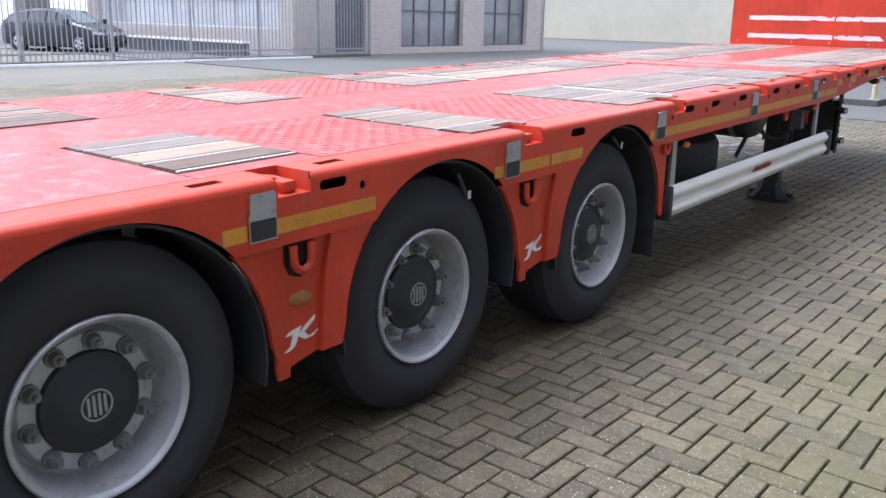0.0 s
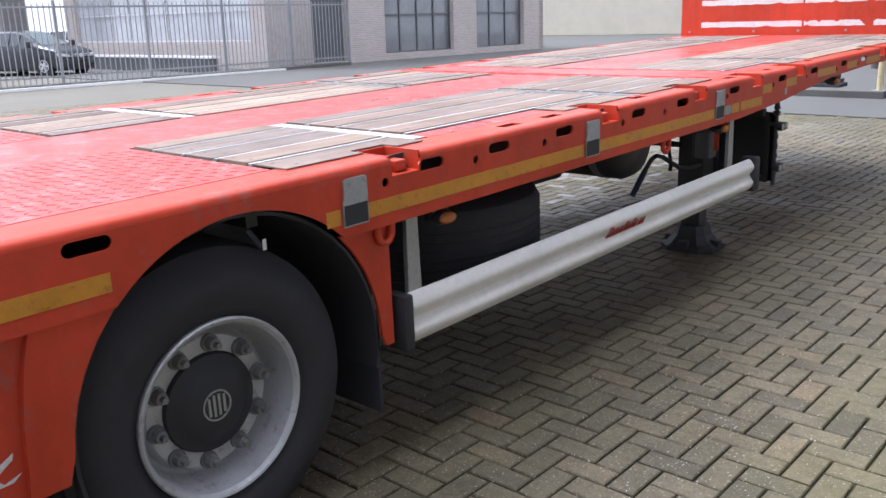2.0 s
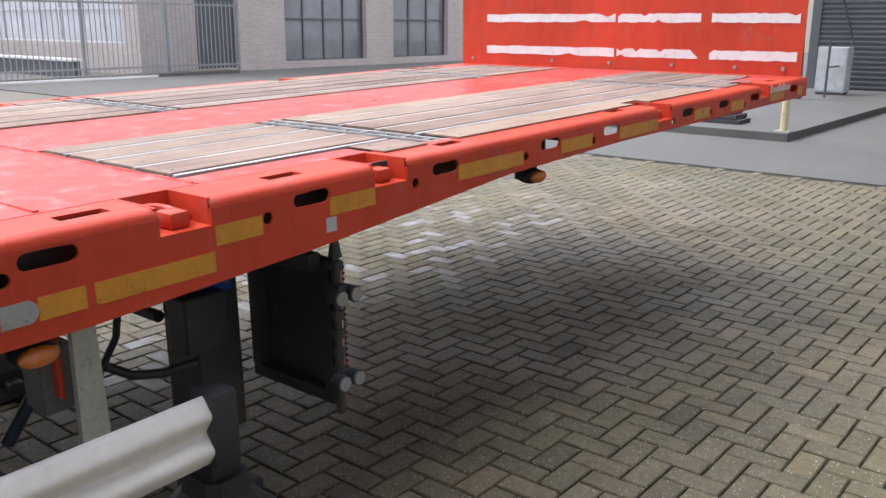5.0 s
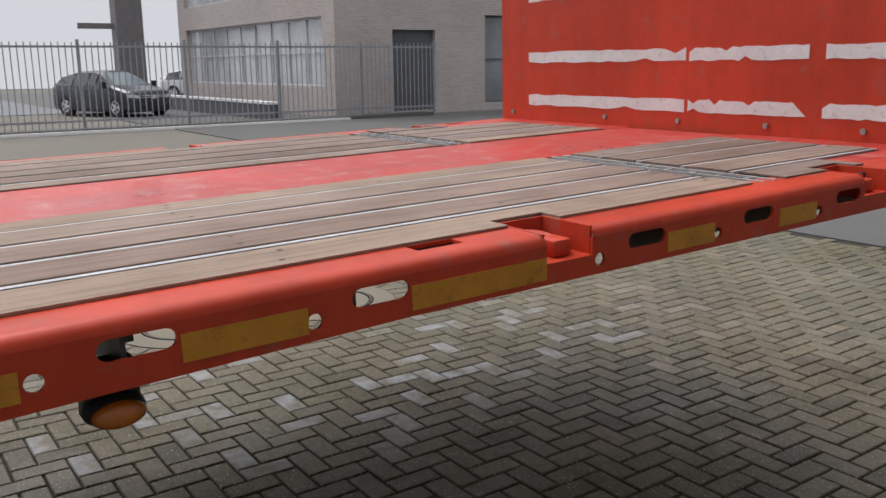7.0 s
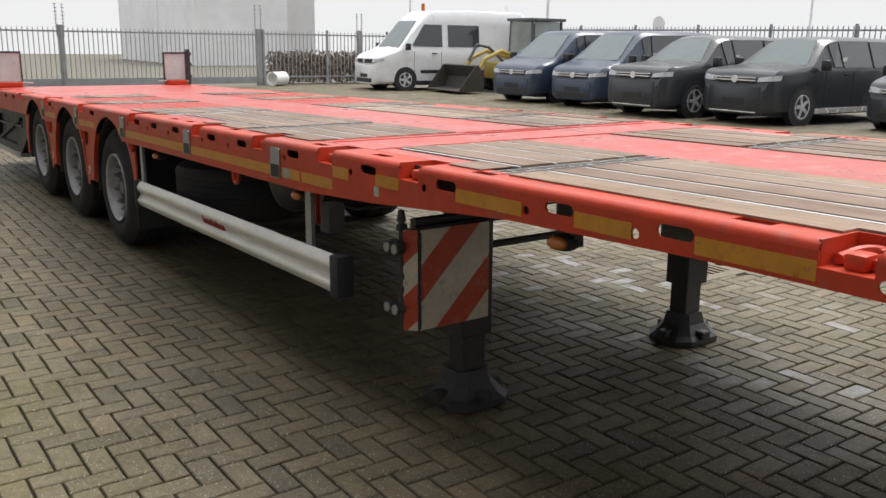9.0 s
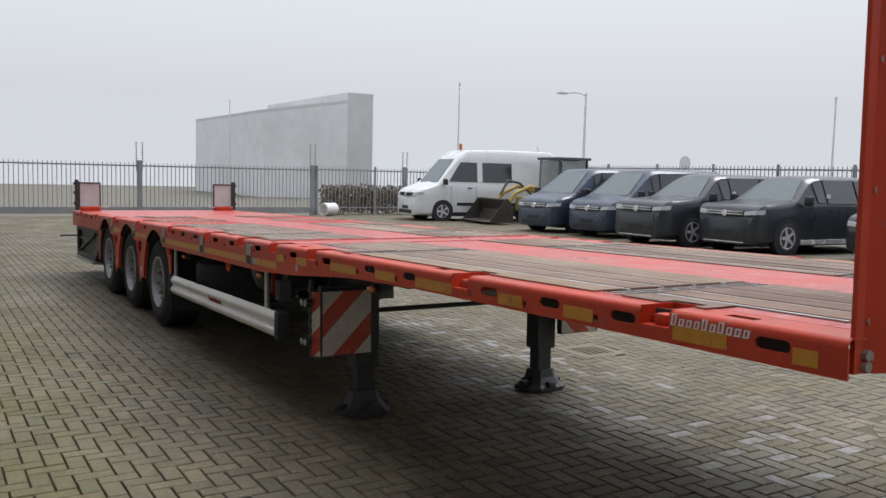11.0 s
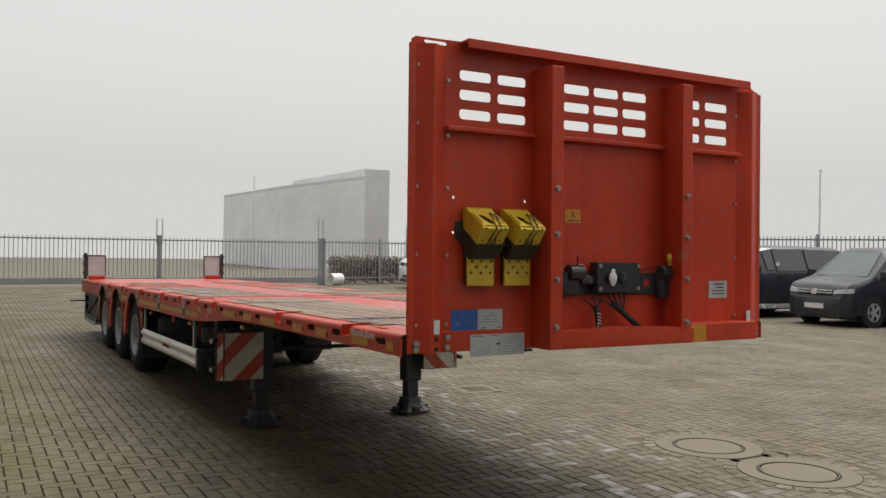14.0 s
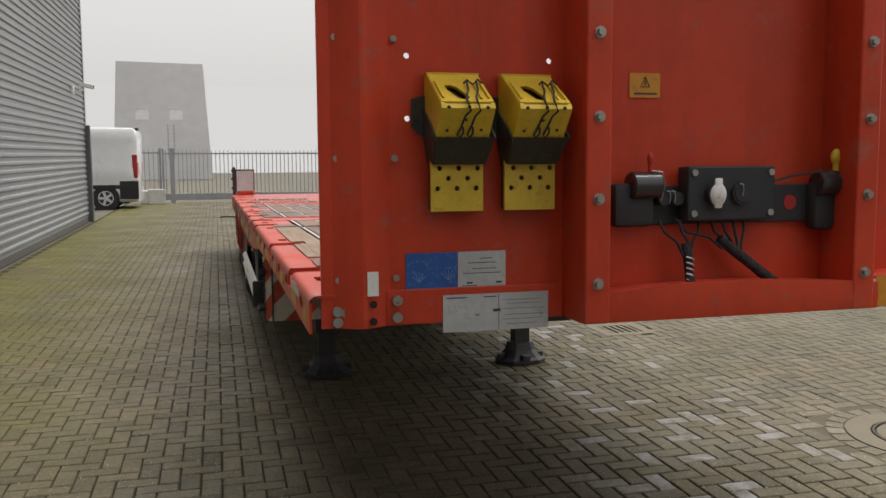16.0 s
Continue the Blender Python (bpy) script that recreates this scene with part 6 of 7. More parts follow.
# ---- brick office across the yard ----
def brick_material():
    m, nt, bs = nodes_of("fog_paled_brown_brick")
    tc = nt.nodes.new("ShaderNodeTexCoord")
    sep = nt.nodes.new("ShaderNodeSeparateXYZ")
    add = nt.nodes.new("ShaderNodeMath")
    add.operation = "ADD"
    comb = nt.nodes.new("ShaderNodeCombineXYZ")
    br = nt.nodes.new("ShaderNodeTexBrick")
    nt.links.new(tc.outputs["Object"], sep.inputs[0])
    nt.links.new(sep.outputs["X"], add.inputs[0])
    nt.links.new(sep.outputs["Y"], add.inputs[1])
    nt.links.new(add.outputs[0], comb.inputs["X"])
    nt.links.new(sep.outputs["Z"], comb.inputs["Y"])
    nt.links.new(comb.outputs[0], br.inputs["Vector"])
    # brick and mortar colours are lightened in place of fog
    br.inputs["Color1"].default_value = (0.40, 0.33, 0.29, 1)
    br.inputs["Color2"].default_value = (0.47, 0.40, 0.36, 1)
    br.inputs["Mortar"].default_value = (0.52, 0.50, 0.48, 1)
    br.inputs["Scale"].default_value = 1.0
    br.inputs["Brick Width"].default_value, br.inputs["Row Height"].default_value, br.inputs["Mortar Size"].default_value = 0.22, 0.065, 0.008
    n = noise_node(nt, 0.6, 4)
    c = mix_node(nt, 0.5, br.outputs[0], ramp_node(nt, n.outputs[0], [(0.3, (0.75, 0.75, 0.75)), (0.7, (1, 1, 1))]).outputs[0], "MULTIPLY")
    nt.links.new(c, bs.inputs["Base Color"])
    bs.inputs["Roughness"].default_value = 0.85
    return m


BRICK = brick_material()
PALE_FRAME = paint("pale_window_frame", (0.55, 0.55, 0.56), 0.5)
of = thing("brick_office", "brown brick office with glazed entrance and ribbon windows", "office building", pose(0, 0, 0))
BX, BY, BX0, BY1, BH = -20.6, 22.6, -34.5, 38.6, 8.0
openings = [[(28.2, 0.25), (32.2, 0.25), (32.2, 3.1), (28.2, 3.1)], [(33.7, 0.25), (37.1, 0.25), (37.1, 3.1), (33.7, 3.1)], [(28.2, 3.9), (37.1, 3.9), (37.1, 6.4), (28.2, 6.4)], [(24.6, 0.1), (26.2, 0.1), (26.2, 2.6), (24.6, 2.6)]]
part("wall", plate(bmesh.new(), [(BY, 0), (BY1, 0), (BY1, BH), (BY, BH)], openings, "x", BX - 0.3, BX), BRICK, of)
side_op = [[(-33.6, 0.9), (-21.4, 0.9), (-21.4, 3.0), (-33.6, 3.0)], [(-33.6, 3.9), (-21.4, 3.9), (-21.4, 6.2), (-33.6, 6.2)]]
part("wall", plate(bmesh.new(), [(BX0, 0), (BX - 0.301, 0), (BX - 0.301, BH), (BX0, BH)], side_op, "y", BY, BY + 0.3), BRICK, of)
part("wall", one_box(BX0, BX, BY1 - 0.3, BY1, 0, BH), BRICK, of)
part("wall", one_box(BX0, BX0 + 0.3, BY + 0.301, BY1 - 0.301, 0, BH), BRICK, of)
part("roof", one_box(BX0 - 0.1, BX + 0.1, BY - 0.1, BY1 + 0.1, BH, BH + 0.25), TRIM, of)
part("inner_floor", one_box(BX0 + 0.3, BX - 0.3, BY + 0.3, BY1 - 0.3, 0.0, 0.1), CONCRETE, of)
part("upper_floor", one_box(BX0 + 0.3, BX - 0.3, BY + 0.3, BY1 - 0.3, 3.2, 3.6), CONCRETE, of)
part("core_wall", one_box(BX - 6, BX - 5.8, BY + 0.3, BY1 - 0.3, 0.1, BH), paint("inner_wall", (0.5, 0.5, 0.48), 0.8), of)


def glazed(axis, at, u0, u1, z0, z1, cols, rows, glass, inward):
    w = part("window", plate(bmesh.new(), [(u0, z0), (u1, z0), (u1, z1), (u0, z1)],
             [[(u0 + 0.06 + (u1 - u0 - 0.06) * i / cols, z0 + 0.06 + (z1 - z0 - 0.06) * j / rows), (u0 + (u1 - u0 - 0.06) * (i + 1) / cols, z0 + 0.06 + (z1 - z0 - 0.06) * j / rows),
               (u0 + (u1 - u0 - 0.06) * (i + 1) / cols, z0 + (z1 - z0 - 0.06) * (j + 1) / rows), (u0 + 0.06 + (u1 - u0 - 0.06) * i / cols, z0 + (z1 - z0 - 0.06) * (j + 1) / rows)] for i in range(cols) for j in range(rows)], axis, at, at + inward * 0.08), PALE_FRAME if glass is SKY_PALE_GLASS else TRIM, of)
    for i in range(cols):
        a, c = u0 + (u1 - u0) * i / cols, u0 + (u1 - u0) * (i + 1) / cols
        g = one_box(at + inward * 0.05, at + inward * 0.06, a, c, z0, z1) if axis == "x" else one_box(a, c, at + inward * 0.05, at + inward * 0.06, z0, z1)
        part("pane", g, glass, w)


glazed("x", BX - 0.2, 28.2, 32.2, 0.25, 3.1, 4, 2, GLASS_DARK, -1)
glazed("x", BX - 0.2, 33.7, 37.1, 0.25, 3.1, 3, 2, GLASS_DARK, -1)
glazed("x", BX - 0.2, 28.2, 37.1, 3.9, 6.4, 6, 2, GLASS_DARK, -1)
part("door", one_box(BX - 0.22, BX - 0.15, 24.6, 26.2, 0.1, 2.6), TRIM, of)
glazed("y", BY + 0.15, -33.6, -21.4, 0.9, 3.0, 9, 2, SKY_PALE_GLASS, 1)
glazed("y", BY + 0.15, -33.6, -21.4, 3.9, 6.2, 9, 2, SKY_PALE_GLASS, 1)
rw = thing("low_wall", "low dark retaining wall with a white coping", "low wall", pose(0, 0, 0))
part("wall", one_box(-33.0, -20.9, 20.6, 20.85, 0, 0.45), TRIM, rw)
part("coping", one_box(-33.0, -20.85, 20.55, 20.9, 0.45, 0.52), WHITE, rw)

# ---- fences ----
# fence grey is raised to carry the fog in front of it
FENCE = paint("fog_paled_fence_steel", (0.30, 0.305, 0.315), 0.5, scale=3)


def palisade(name, label, length, height, post_step, m, tall_posts=(), pitch=0.15, beam=False):
    """A steel palisade along +x from the origin."""
    f = thing(name, label, "fence", m)
    bar = bmesh.new()
    box(bar, -0.012, 0.012, -0.009, 0.009, 0.10, height - 0.05)
    tip = [bar.verts.new((u, v, height - 0.05)) for u, v in ((-0.012, -0.009), (0.012, -0.009), (0.012, 0.009), (-0.012, 0.009))]
    top = bar.verts.new((0, 0, height))
    for k in range(4):
        bar.faces.new((tip[k], tip[(k + 1) % 4], top))
    first = part("picket", bar, FENCE, f)
    first.matrix_basis = Matrix.Translation((pitch / 2, 0, 0))
    for k in range(1, int(length / pitch)):
        o = first.copy()
        scene.collection.objects.link(o)
        o.matrix_basis = Matrix.Translation((pitch * (k + 0.5), 0, 0))
    for z in (0.28, height - 0.13):
        part("rail", one_box(0, length, 0.010, 0.04, z - 0.025, z + 0.025), FENCE, f)
    if beam:
        part("bottom_beam", one_box(0, length, -0.06, 0.06, 0.08, 0.30, bevel=0.006), FENCE, f)
    n = max(1, round(length / post_step))
    for k in range(n + 1):
        x = length * k / n
        part("post", one_box(x - 0.035, x + 0.035, 0.042, 0.112, 0, height + 0.04, bevel=0.004), FENCE, f)
    for x, hh in tall_posts:
        p = part("gate_post", one_box(x - 0.08, x + 0.08, -0.08, 0.08, 0, height + 0.06, bevel=0.006), FENCE, f)
        for dx in (-0.1, 0.1):
            b = rod(bmesh.new(), (x + dx, 0, height - 0.3), (x + dx, 0, hh), 0.012, 6)
            for i in range(7):
                z = height - 0.1 + (hh - height + 0.1) * (i + 1) / 7
                box(b, x + dx - 0.045, x + dx + 0.045, -0.008, 0.008, z - 0.02, z)
            part("spike_bar", b, FENCE, p)
    return f


palisade("yard_fence", "dark steel palisade fence along the street side", 41.5, 2.18, 2.6, Matrix.Translation((-19.75, -15.9, 0)) @ Matrix.Rotation(radians(90), 4, "Z"))
palisade("sliding_gate", "dark steel sliding palisade gate with bottom beam", 12.9, 1.82, 6.45, pose(-9.6, -15.6, 0), ((0.15, 2.66), (6.45, 2.48), (12.6, 2.68)), 0.14, True)
palisade("back_fence", "dark steel palisade fence behind parked vehicles", 10.1, 1.85, 2.5, pose(-19.7, -15.75, 0), ((6.2, 2.5),))
palisade("corner_fence", "dark steel palisade fence beside the warehouse", 4.4, 1.85, 2.2, pose(3.4, -15.75, 0))
part("white_edge", one_box(-19.54, -19.42, -16, 22.4, -0.02, 0.06, bevel=0.006), WHITE, rw, "white kerb edge")
b = one_box(-20.1, -19.55, -16, 25.4, -0.02, 0.10, bevel=0.01)
tagged(part("fence_kerb", b, CONCRETE), "pale concrete kerb strip under the fence", "kerb", kind="structure")
cyl = thing("concrete_ring", "short pale concrete ring lying by the gate", "concrete ring", pose(-9.9, -15.1, 0.24))
part("ring", revolve(bmesh.new(), [(-0.3, 0.24), (0.3, 0.24), (0.3, 0.19), (-0.3, 0.19)], Matrix.Rotation(radians(25), 4, "Z"), 32), WHITE, cyl, smooth=True)
pb = thing("concrete_block", "pale concrete block beside the gate post", "concrete block", pose(3.75, -15.0, 0))
part("block", one_box(-0.28, 0.28, -0.2, 0.2, 0, 0.45, bevel=0.02), WHITE, pb)

# ---- vehicles ----
CAR_BLACK = paint("black_car_paint", (0.030, 0.034, 0.042), 0.3, coat=0.22, scale=0.2, vary=0.06)
CAR_NAVY = paint("navy_car_paint", (0.030, 0.046, 0.078), 0.3, coat=0.22, scale=0.2, vary=0.06)
CAR_WHITE = paint("white_car_paint", (0.74, 0.74, 0.75), 0.3, coat=0.6, scale=1.5, vary=0.06)
CAR_GLASS = paint("car_glass", (0.045, 0.05, 0.055), 0.1, coat=0.5, scale=0.3, vary=0.06)
# windscreen base colour is raised to imitate reflected sky
SCREEN = paint("sky_paled_windscreen", (0.17, 0.20, 0.205), 0.14, spec=0.3, scale=0.3, vary=0.06)
CAR_TRIM = paint("car_trim_plastic", (0.02, 0.02, 0.022), 0.55)
CHROME = paint("chrome_trim", (0.85, 0.85, 0.86), 0.22, metal=0.5)
HEADLAMP = paint("headlamp_glass", (0.42, 0.43, 0.44), 0.15, coat=0.6)
TAIL = paint("tail_lamp_glass", (0.42, 0.03, 0.02), 0.2, coat=0.8)
ALLOY = paint("alloy_rim", (0.72, 0.72, 0.74), 0.3, metal=0.4)


def vehicle(name, label, category, at, L, Wd, H, stations, glass_from, glass_to, belt, wheel_r, axles, colour, group="", screen=(2, 3), lit=False, side_rear=True, lower=None, chrome=True, plated=False, tag=False):
    """A road vehicle, nose towards +x. stations: (x, top, half roof width) from nose to tail; side glass runs between two of them."""
    v = thing(name, label, category, at, group)
    hw, zb = Wd / 2, wheel_r * 0.62

    def plan(x):
        """How far the sides draw in towards nose and tail."""
        reach = 0.5 if x > 0 else 0.3
        d = min(max((L / 2 - abs(x)) / reach, 0.0), 1.0)
        low = 0.72 if x > 0 else 0.86
        return low + (1 - low) * math.sqrt(1 - (1 - d) ** 2)

    def section(x, top, rw):
        w = hw * plan(x)
        bt = min(belt, top - 0.06)
        rw = min(rw, w)
        up = top - bt
        sh = w * 0.975
        return [(x, w * 0.90, zb), (x, w * 0.98, zb + 0.07), (x, w, zb + 0.2), (x, w, bt * 0.74), (x, w * 0.992, bt - 0.05), (x, sh, bt),
                (x, rw + (sh - rw) * 0.30, bt + up * 0.66), (x, rw + (sh - rw) * 0.12, bt + up * 0.86), (x, rw * 0.93, top - 0.05 * min(1, up / 0.3)), (x, rw * 0.80, top - 0.016), (x, 0, top)]

    def pick(s):
        """The belt, upper window and roof edge points of a section."""
        return [s[0], s[2], s[3], s[5], s[7], s[9], s[10]]

    # the nose leans back and rolls over into the bonnet
    nose_z, brow_z = stations[0][1], stations[1][1]
    x1, z1, w1 = stations[1]
    stations = [stations[0], (x1 - 0.03, nose_z + (z1 - nose_z) * 0.62, w1), (x1 - 0.16, z1 + 0.02, w1), *stations[2:]]
    glass_from, glass_to, screen = glass_from + 1, glass_to + 1, (screen[0] + 1, screen[1] + 1)
    secs = [pick(section(*s)) for s in stations]
    # round the corners of the side profile, then add sections where nose and tail curve in
    line = [stations[0]]
    for p, q, r in zip(stations, stations[1:], stations[2:]):
        def toward(a, c, d):
            n = math.hypot(c[0] - a[0], c[1] - a[1])
            f = min(d / n, 0.4)
            return tuple(a[k] + (c[k] - a[k]) * f for k in range(3))
        a, c = toward(q, p, 0.13), toward(q, r, 0.13)
        line += [a, tuple((a[k] + c[k] + 2 * q[k]) / 4 for k in range(3)), c]
    line.append(stations[-1])
    extra = []
    for d in (0.01, 0.03, 0.07, 0.13, 0.22, 0.34, 0.47):
        for x in (L / 2 - d, -L / 2 + d):
            for p, q in zip(line, line[1:]):
                if q[0] < x < p[0]:
                    f = (p[0] - x) / (p[0] - q[0])
                    extra.append(tuple(p[k] + (q[k] - p[k]) * f for k in range(3)))
    line = sorted(line + extra, key=lambda s: -s[0])
    b = bmesh.new()
    grid = []
    for s in (section(*q) for q in line):
        left = [b.verts.new(p) for p in s]
        right = [b.verts.new((p[0], -p[1], p[2])) for p in s[:-1]]
        grid.append(left + right[::-1])
    n = len(grid[0])
    for a, c in zip(grid, grid[1:]):
        for k in range(n - 1):
            b.faces.new((a[k], a[k + 1], c[k + 1], c[k]))
        b.faces.new((a[-1], a[0], c[0], c[-1]))
    b.faces.new(grid[0])
    b.faces.new(grid[-1][::-1])
    part("body", b, colour, v, smooth=True)

    def quad(p, out, name_, mat, inset=0.06):
        p = [Vector(q) for q in p]
        c = sum(p, Vector()) / 4
        nrm = (p[1] - p[0]).cross(p[2] - p[1]).normalized()
        if nrm.dot(out) < 0:
            nrm = -nrm
        q = [a + (c - a).normalized() * inset for a in p]
        bb = bmesh.new()
        f = [bb.verts.new(a + nrm * 0.02) for a in q]
        g = [bb.verts.new(a - nrm * 0.02) for a in q]
        bb.faces.new(f)
        for k in range(4):
            bb.faces.new((f[k], f[(k + 1) % 4], g[(k + 1) % 4], g[k]))
        return part(name_, bb, mat, v)

    for i in range(glass_from, glass_to):
        s, t = secs[i], secs[i + 1]
        for sg in (1, -1):
            p = [(s[3][0], sg * s[3][1], s[3][2] + 0.01), (t[3][0], sg * t[3][1], t[3][2] + 0.01), (t[4][0], sg * t[4][1], t[4][2]), (s[4][0], sg * s[4][1], s[4][2])]
            if (Vector(p[3]) - Vector(p[0])).length > 0.25:
                quad(p, Vector((0, sg, 0)), "side_window", CAR_GLASS if side_rear or i == glass_from else colour, 0.045)
    i, j = screen
    s, t = secs[i], secs[j]
    quad([(s[5][0], s[5][1] * 1.1, s[5][2]), (s[5][0], -s[5][1] * 1.1, s[5][2]), (t[5][0], -t[5][1] * 1.02, t[5][2]), (t[5][0], t[5][1] * 1.02, t[5][2])], Vector((1, 0, 0.5)), "windscreen", SCREEN, 0.06)
    for x in axles:
        for sg in (1, -1):
            y = sg * (hw - 0.11)
            m = Matrix.Translation((x, y, wheel_r)) @ Matrix.Diagonal((1, sg, 1, 1)) @ Matrix.Rotation(radians(90), 4, "Z")
            r = wheel_r
            # black disc painted as the dark gap of an uncut arch
            part("wheel_arch", revolve(bmesh.new(), [(-0.05, 0.0), (-0.05, r * 1.16), (0.112, r * 1.16), (0.112, 0.0)], m, 32), CAR_TRIM, v)
            w = part("wheel", revolve(bmesh.new(), [(-0.09, r * 0.64), (-0.1, r * 0.85), (-0.08, r), (0.08, r), (0.115, r * 0.88), (0.12, r * 0.7), (0.11, r * 0.64)], m, 36), RUBBER, v, smooth=True)
            part("tyre_core", revolve(bmesh.new(), [(0.05, 0.0), (0.05, r * 0.66), (0.08, r * 0.66), (0.08, 0.0)], m, 24), CAR_TRIM, w)
            b = revolve(bmesh.new(), [(0.09, r * 0.66), (0.122, r * 0.66), (0.122, r * 0.58), (0.09, r * 0.58)], m, 32)
            for k in range(5):
                a = 2 * math.pi * k / 5 + 0.3
                bb = box(bmesh.new(), 0.095, 0.116, -0.038, 0.038, 0, r * 0.62)
                bmesh.ops.transform(bb, matrix=m @ Matrix.Rotation(a, 4, "X"), verts=bb.verts)
                me = bpy.data.meshes.new("spoke")
                bb.to_mesh(me)
                bb.free()
                b.from_mesh(me)
                bpy.data.meshes.remove(me)
            revolve(b, [(0.09, 0.0), (0.09, r * 0.18), (0.12, r * 0.16), (0.12, 0.0)], m, 16)
            part("rim", b, ALLOY, w)
    xn = L / 2
    lz = min(belt - 0.10, brow_z - 0.16)
    for sg in (1, -1):
        b = bmesh.new()
        rows = []
        for fy in (0.57, 0.65, 0.72, 0.80, 0.87, 0.92, 0.96):
            back = 0.5 * (1 - math.sqrt(1 - (max(fy - 0.72, 0) / 0.28) ** 2))
            k = (fy - 0.57) / 0.39
            y = sg * hw * fy
            lo, hi = (xn - back + 0.012, y, lz - 0.055 + 0.035 * k), (xn - back - 0.022, y, lz + 0.03 + 0.055 * k)
            rows.append([b.verts.new(lo), b.verts.new(hi), b.verts.new((hi[0] - 0.1, y * 0.95, hi[2])), b.verts.new((lo[0] - 0.1, y * 0.95, lo[2]))])
        for p, q in zip(rows, rows[1:]):
            for k in range(4):
                b.faces.new((p[k], p[(k + 1) % 4], q[(k + 1) % 4], q[k]))
        b.faces.new(rows[0])
        b.faces.new(rows[-1][::-1])
        bmesh.ops.recalc_face_normals(b, faces=b.faces)
        part("headlight", b, HEADLAMP if not lit else LAMP_ON, v)
        b = bmesh.new()
        mx = stations[screen[0]][0] - 0.18
        box(b, mx - 0.07, mx + 0.07, sg * (hw + 0.02), sg * (hw + 0.2), belt - 0.02, belt + 0.2, bevel=0.03)
        part("mirror", b, CAR_TRIM, v, smooth=True)
        b = one_box(-xn - 0.01, -xn + 0.08, sg * hw * 0.66, sg * hw * 0.80, belt - 0.25, belt + 0.12, bevel=0.01)
        part("tail_light", b, TAIL, v)
        part("door_handle", one_box(stations[screen[1]][0] - 0.55, stations[screen[1]][0] - 0.37, sg * (hw - 0.005), sg * (hw + 0.025), belt - 0.13, belt - 0.095, bevel=0.005), CAR_TRIM, v)
        part("sill", one_box(axles[1] + wheel_r * 1.2, axles[0] - wheel_r * 1.2, sg * (hw - 0.06), sg * (hw + 0.008), zb - 0.01, zb + 0.10, bevel=0.01), CAR_TRIM if lower is None else lower, v)
    gr = part("grille", one_box(xn - 0.10, xn + 0.012, -hw * 0.48, hw * 0.48, lz - 0.075, lz + 0.05, bevel=0.008), CAR_TRIM, v)
    for z in (lz - 0.04, lz + 0.015):
        part("grille_bar", one_box(xn + 0.0, xn + 0.02, -hw * 0.53, hw * 0.53, z, z + 0.024), CHROME if chrome else CAR_TRIM, gr)
    part("emblem", rod(bmesh.new(), (xn + 0.01, 0, lz - 0.012), (xn + 0.028, 0, lz - 0.012), 0.075, 20), CHROME, gr, "round chrome emblem")
    bp = part("front_bumper", one_box(xn - 0.22, xn + 0.02, -hw * 0.66, hw * 0.66, zb - 0.03, lz - 0.13, bevel=0.05), colour, v, smooth=True)
    part("air_intake", one_box(xn - 0.0, xn + 0.026, -hw * 0.58, hw * 0.58, zb + 0.03, zb + 0.16, bevel=0.005), CAR_TRIM, bp)
    part("plate_bar" if plated else "plate_recess", one_box(xn + 0.02, xn + 0.03, -0.26, 0.26, zb + 0.19, zb + 0.30), WHITE if plated else CAR_TRIM, bp, "blank pale plate" if plated else "")
    for x in (stations[screen[1]][0] + 0.28, stations[screen[1]][0] - 0.72):
        for sg in (1, -1):
            part("door_seam", one_box(x - 0.005, x + 0.005, sg * (hw - 0.01), sg * (hw + 0.002), zb + 0.16, belt - 0.05), CAR_TRIM, v)
    if tag:
        c = (Vector(secs[glass_from][3]) * 0.5 + Vector(secs[glass_from + 1][3]) * 0.5)
        part("window_tag", one_box(c.x - 0.3, c.x - 0.18, c.y - 0.045, c.y - 0.02, c.z + 0.16, c.z + 0.25), WHITE, v, "small white paper tag")
    if lower:
        part("bumper_trim", one_box(xn + 0.005, xn + 0.03, -hw * 0.6, hw * 0.6, zb + 0.02, zb + 0.045), CHROME, bp)
    part("underbody", one_box(-xn + 0.3, xn - 0.3, -hw * 0.85, hw * 0.85, zb - 0.05, zb + 0.02), CAR_TRIM, v)
    return v


LAMP_ON, lnt, lb = nodes_of("lit_headlamp")
lb.inputs["Base Color"].default_value = (0.9, 0.85, 0.75, 1)
lb.inputs["Emission Color"].default_value = (1.0, 0.74, 0.45, 1)
lb.inputs["Emission Strength"].default_value = 6.0

VAN = [(2.45, 0.66, 0.75), (2.43, 0.98, 0.82), (1.62, 1.17, 0.86), (0.82, 1.84, 0.72), (0.55, 1.93, 0.78), (-0.9, 1.95, 0.79), (-2.2, 1.93, 0.78), (-2.45, 1.15, 0.8)]
PICKUP = [(2.62, 0.72, 0.82), (2.60, 1.10, 0.86), (1.30, 1.21, 0.90), (0.62, 1.76, 0.66), (0.30, 1.82, 0.69), (-0.85, 1.83, 0.70), (-2.40, 1.80, 0.70), (-2.62, 1.10, 0.84)]
CADDY = [(2.20, 0.62, 0.72), (2.17, 0.94, 0.78), (1.32, 1.11, 0.82), (0.60, 1.70, 0.68), (0.35, 1.80, 0.71), (-0.8, 1.82, 0.72), (-2.0, 1.78, 0.71), (-2.20, 1.05, 0.76)]
SPRINTER = [(2.95, 0.74, 0.76), (2.92, 1.10, 0.84), (2.10, 1.34, 0.90), (1.35, 2.25, 0.80), (0.95, 2.55, 0.84), (-0.6, 2.60, 0.85), (-2.75, 2.58, 0.84), (-2.95, 1.2, 0.9)]
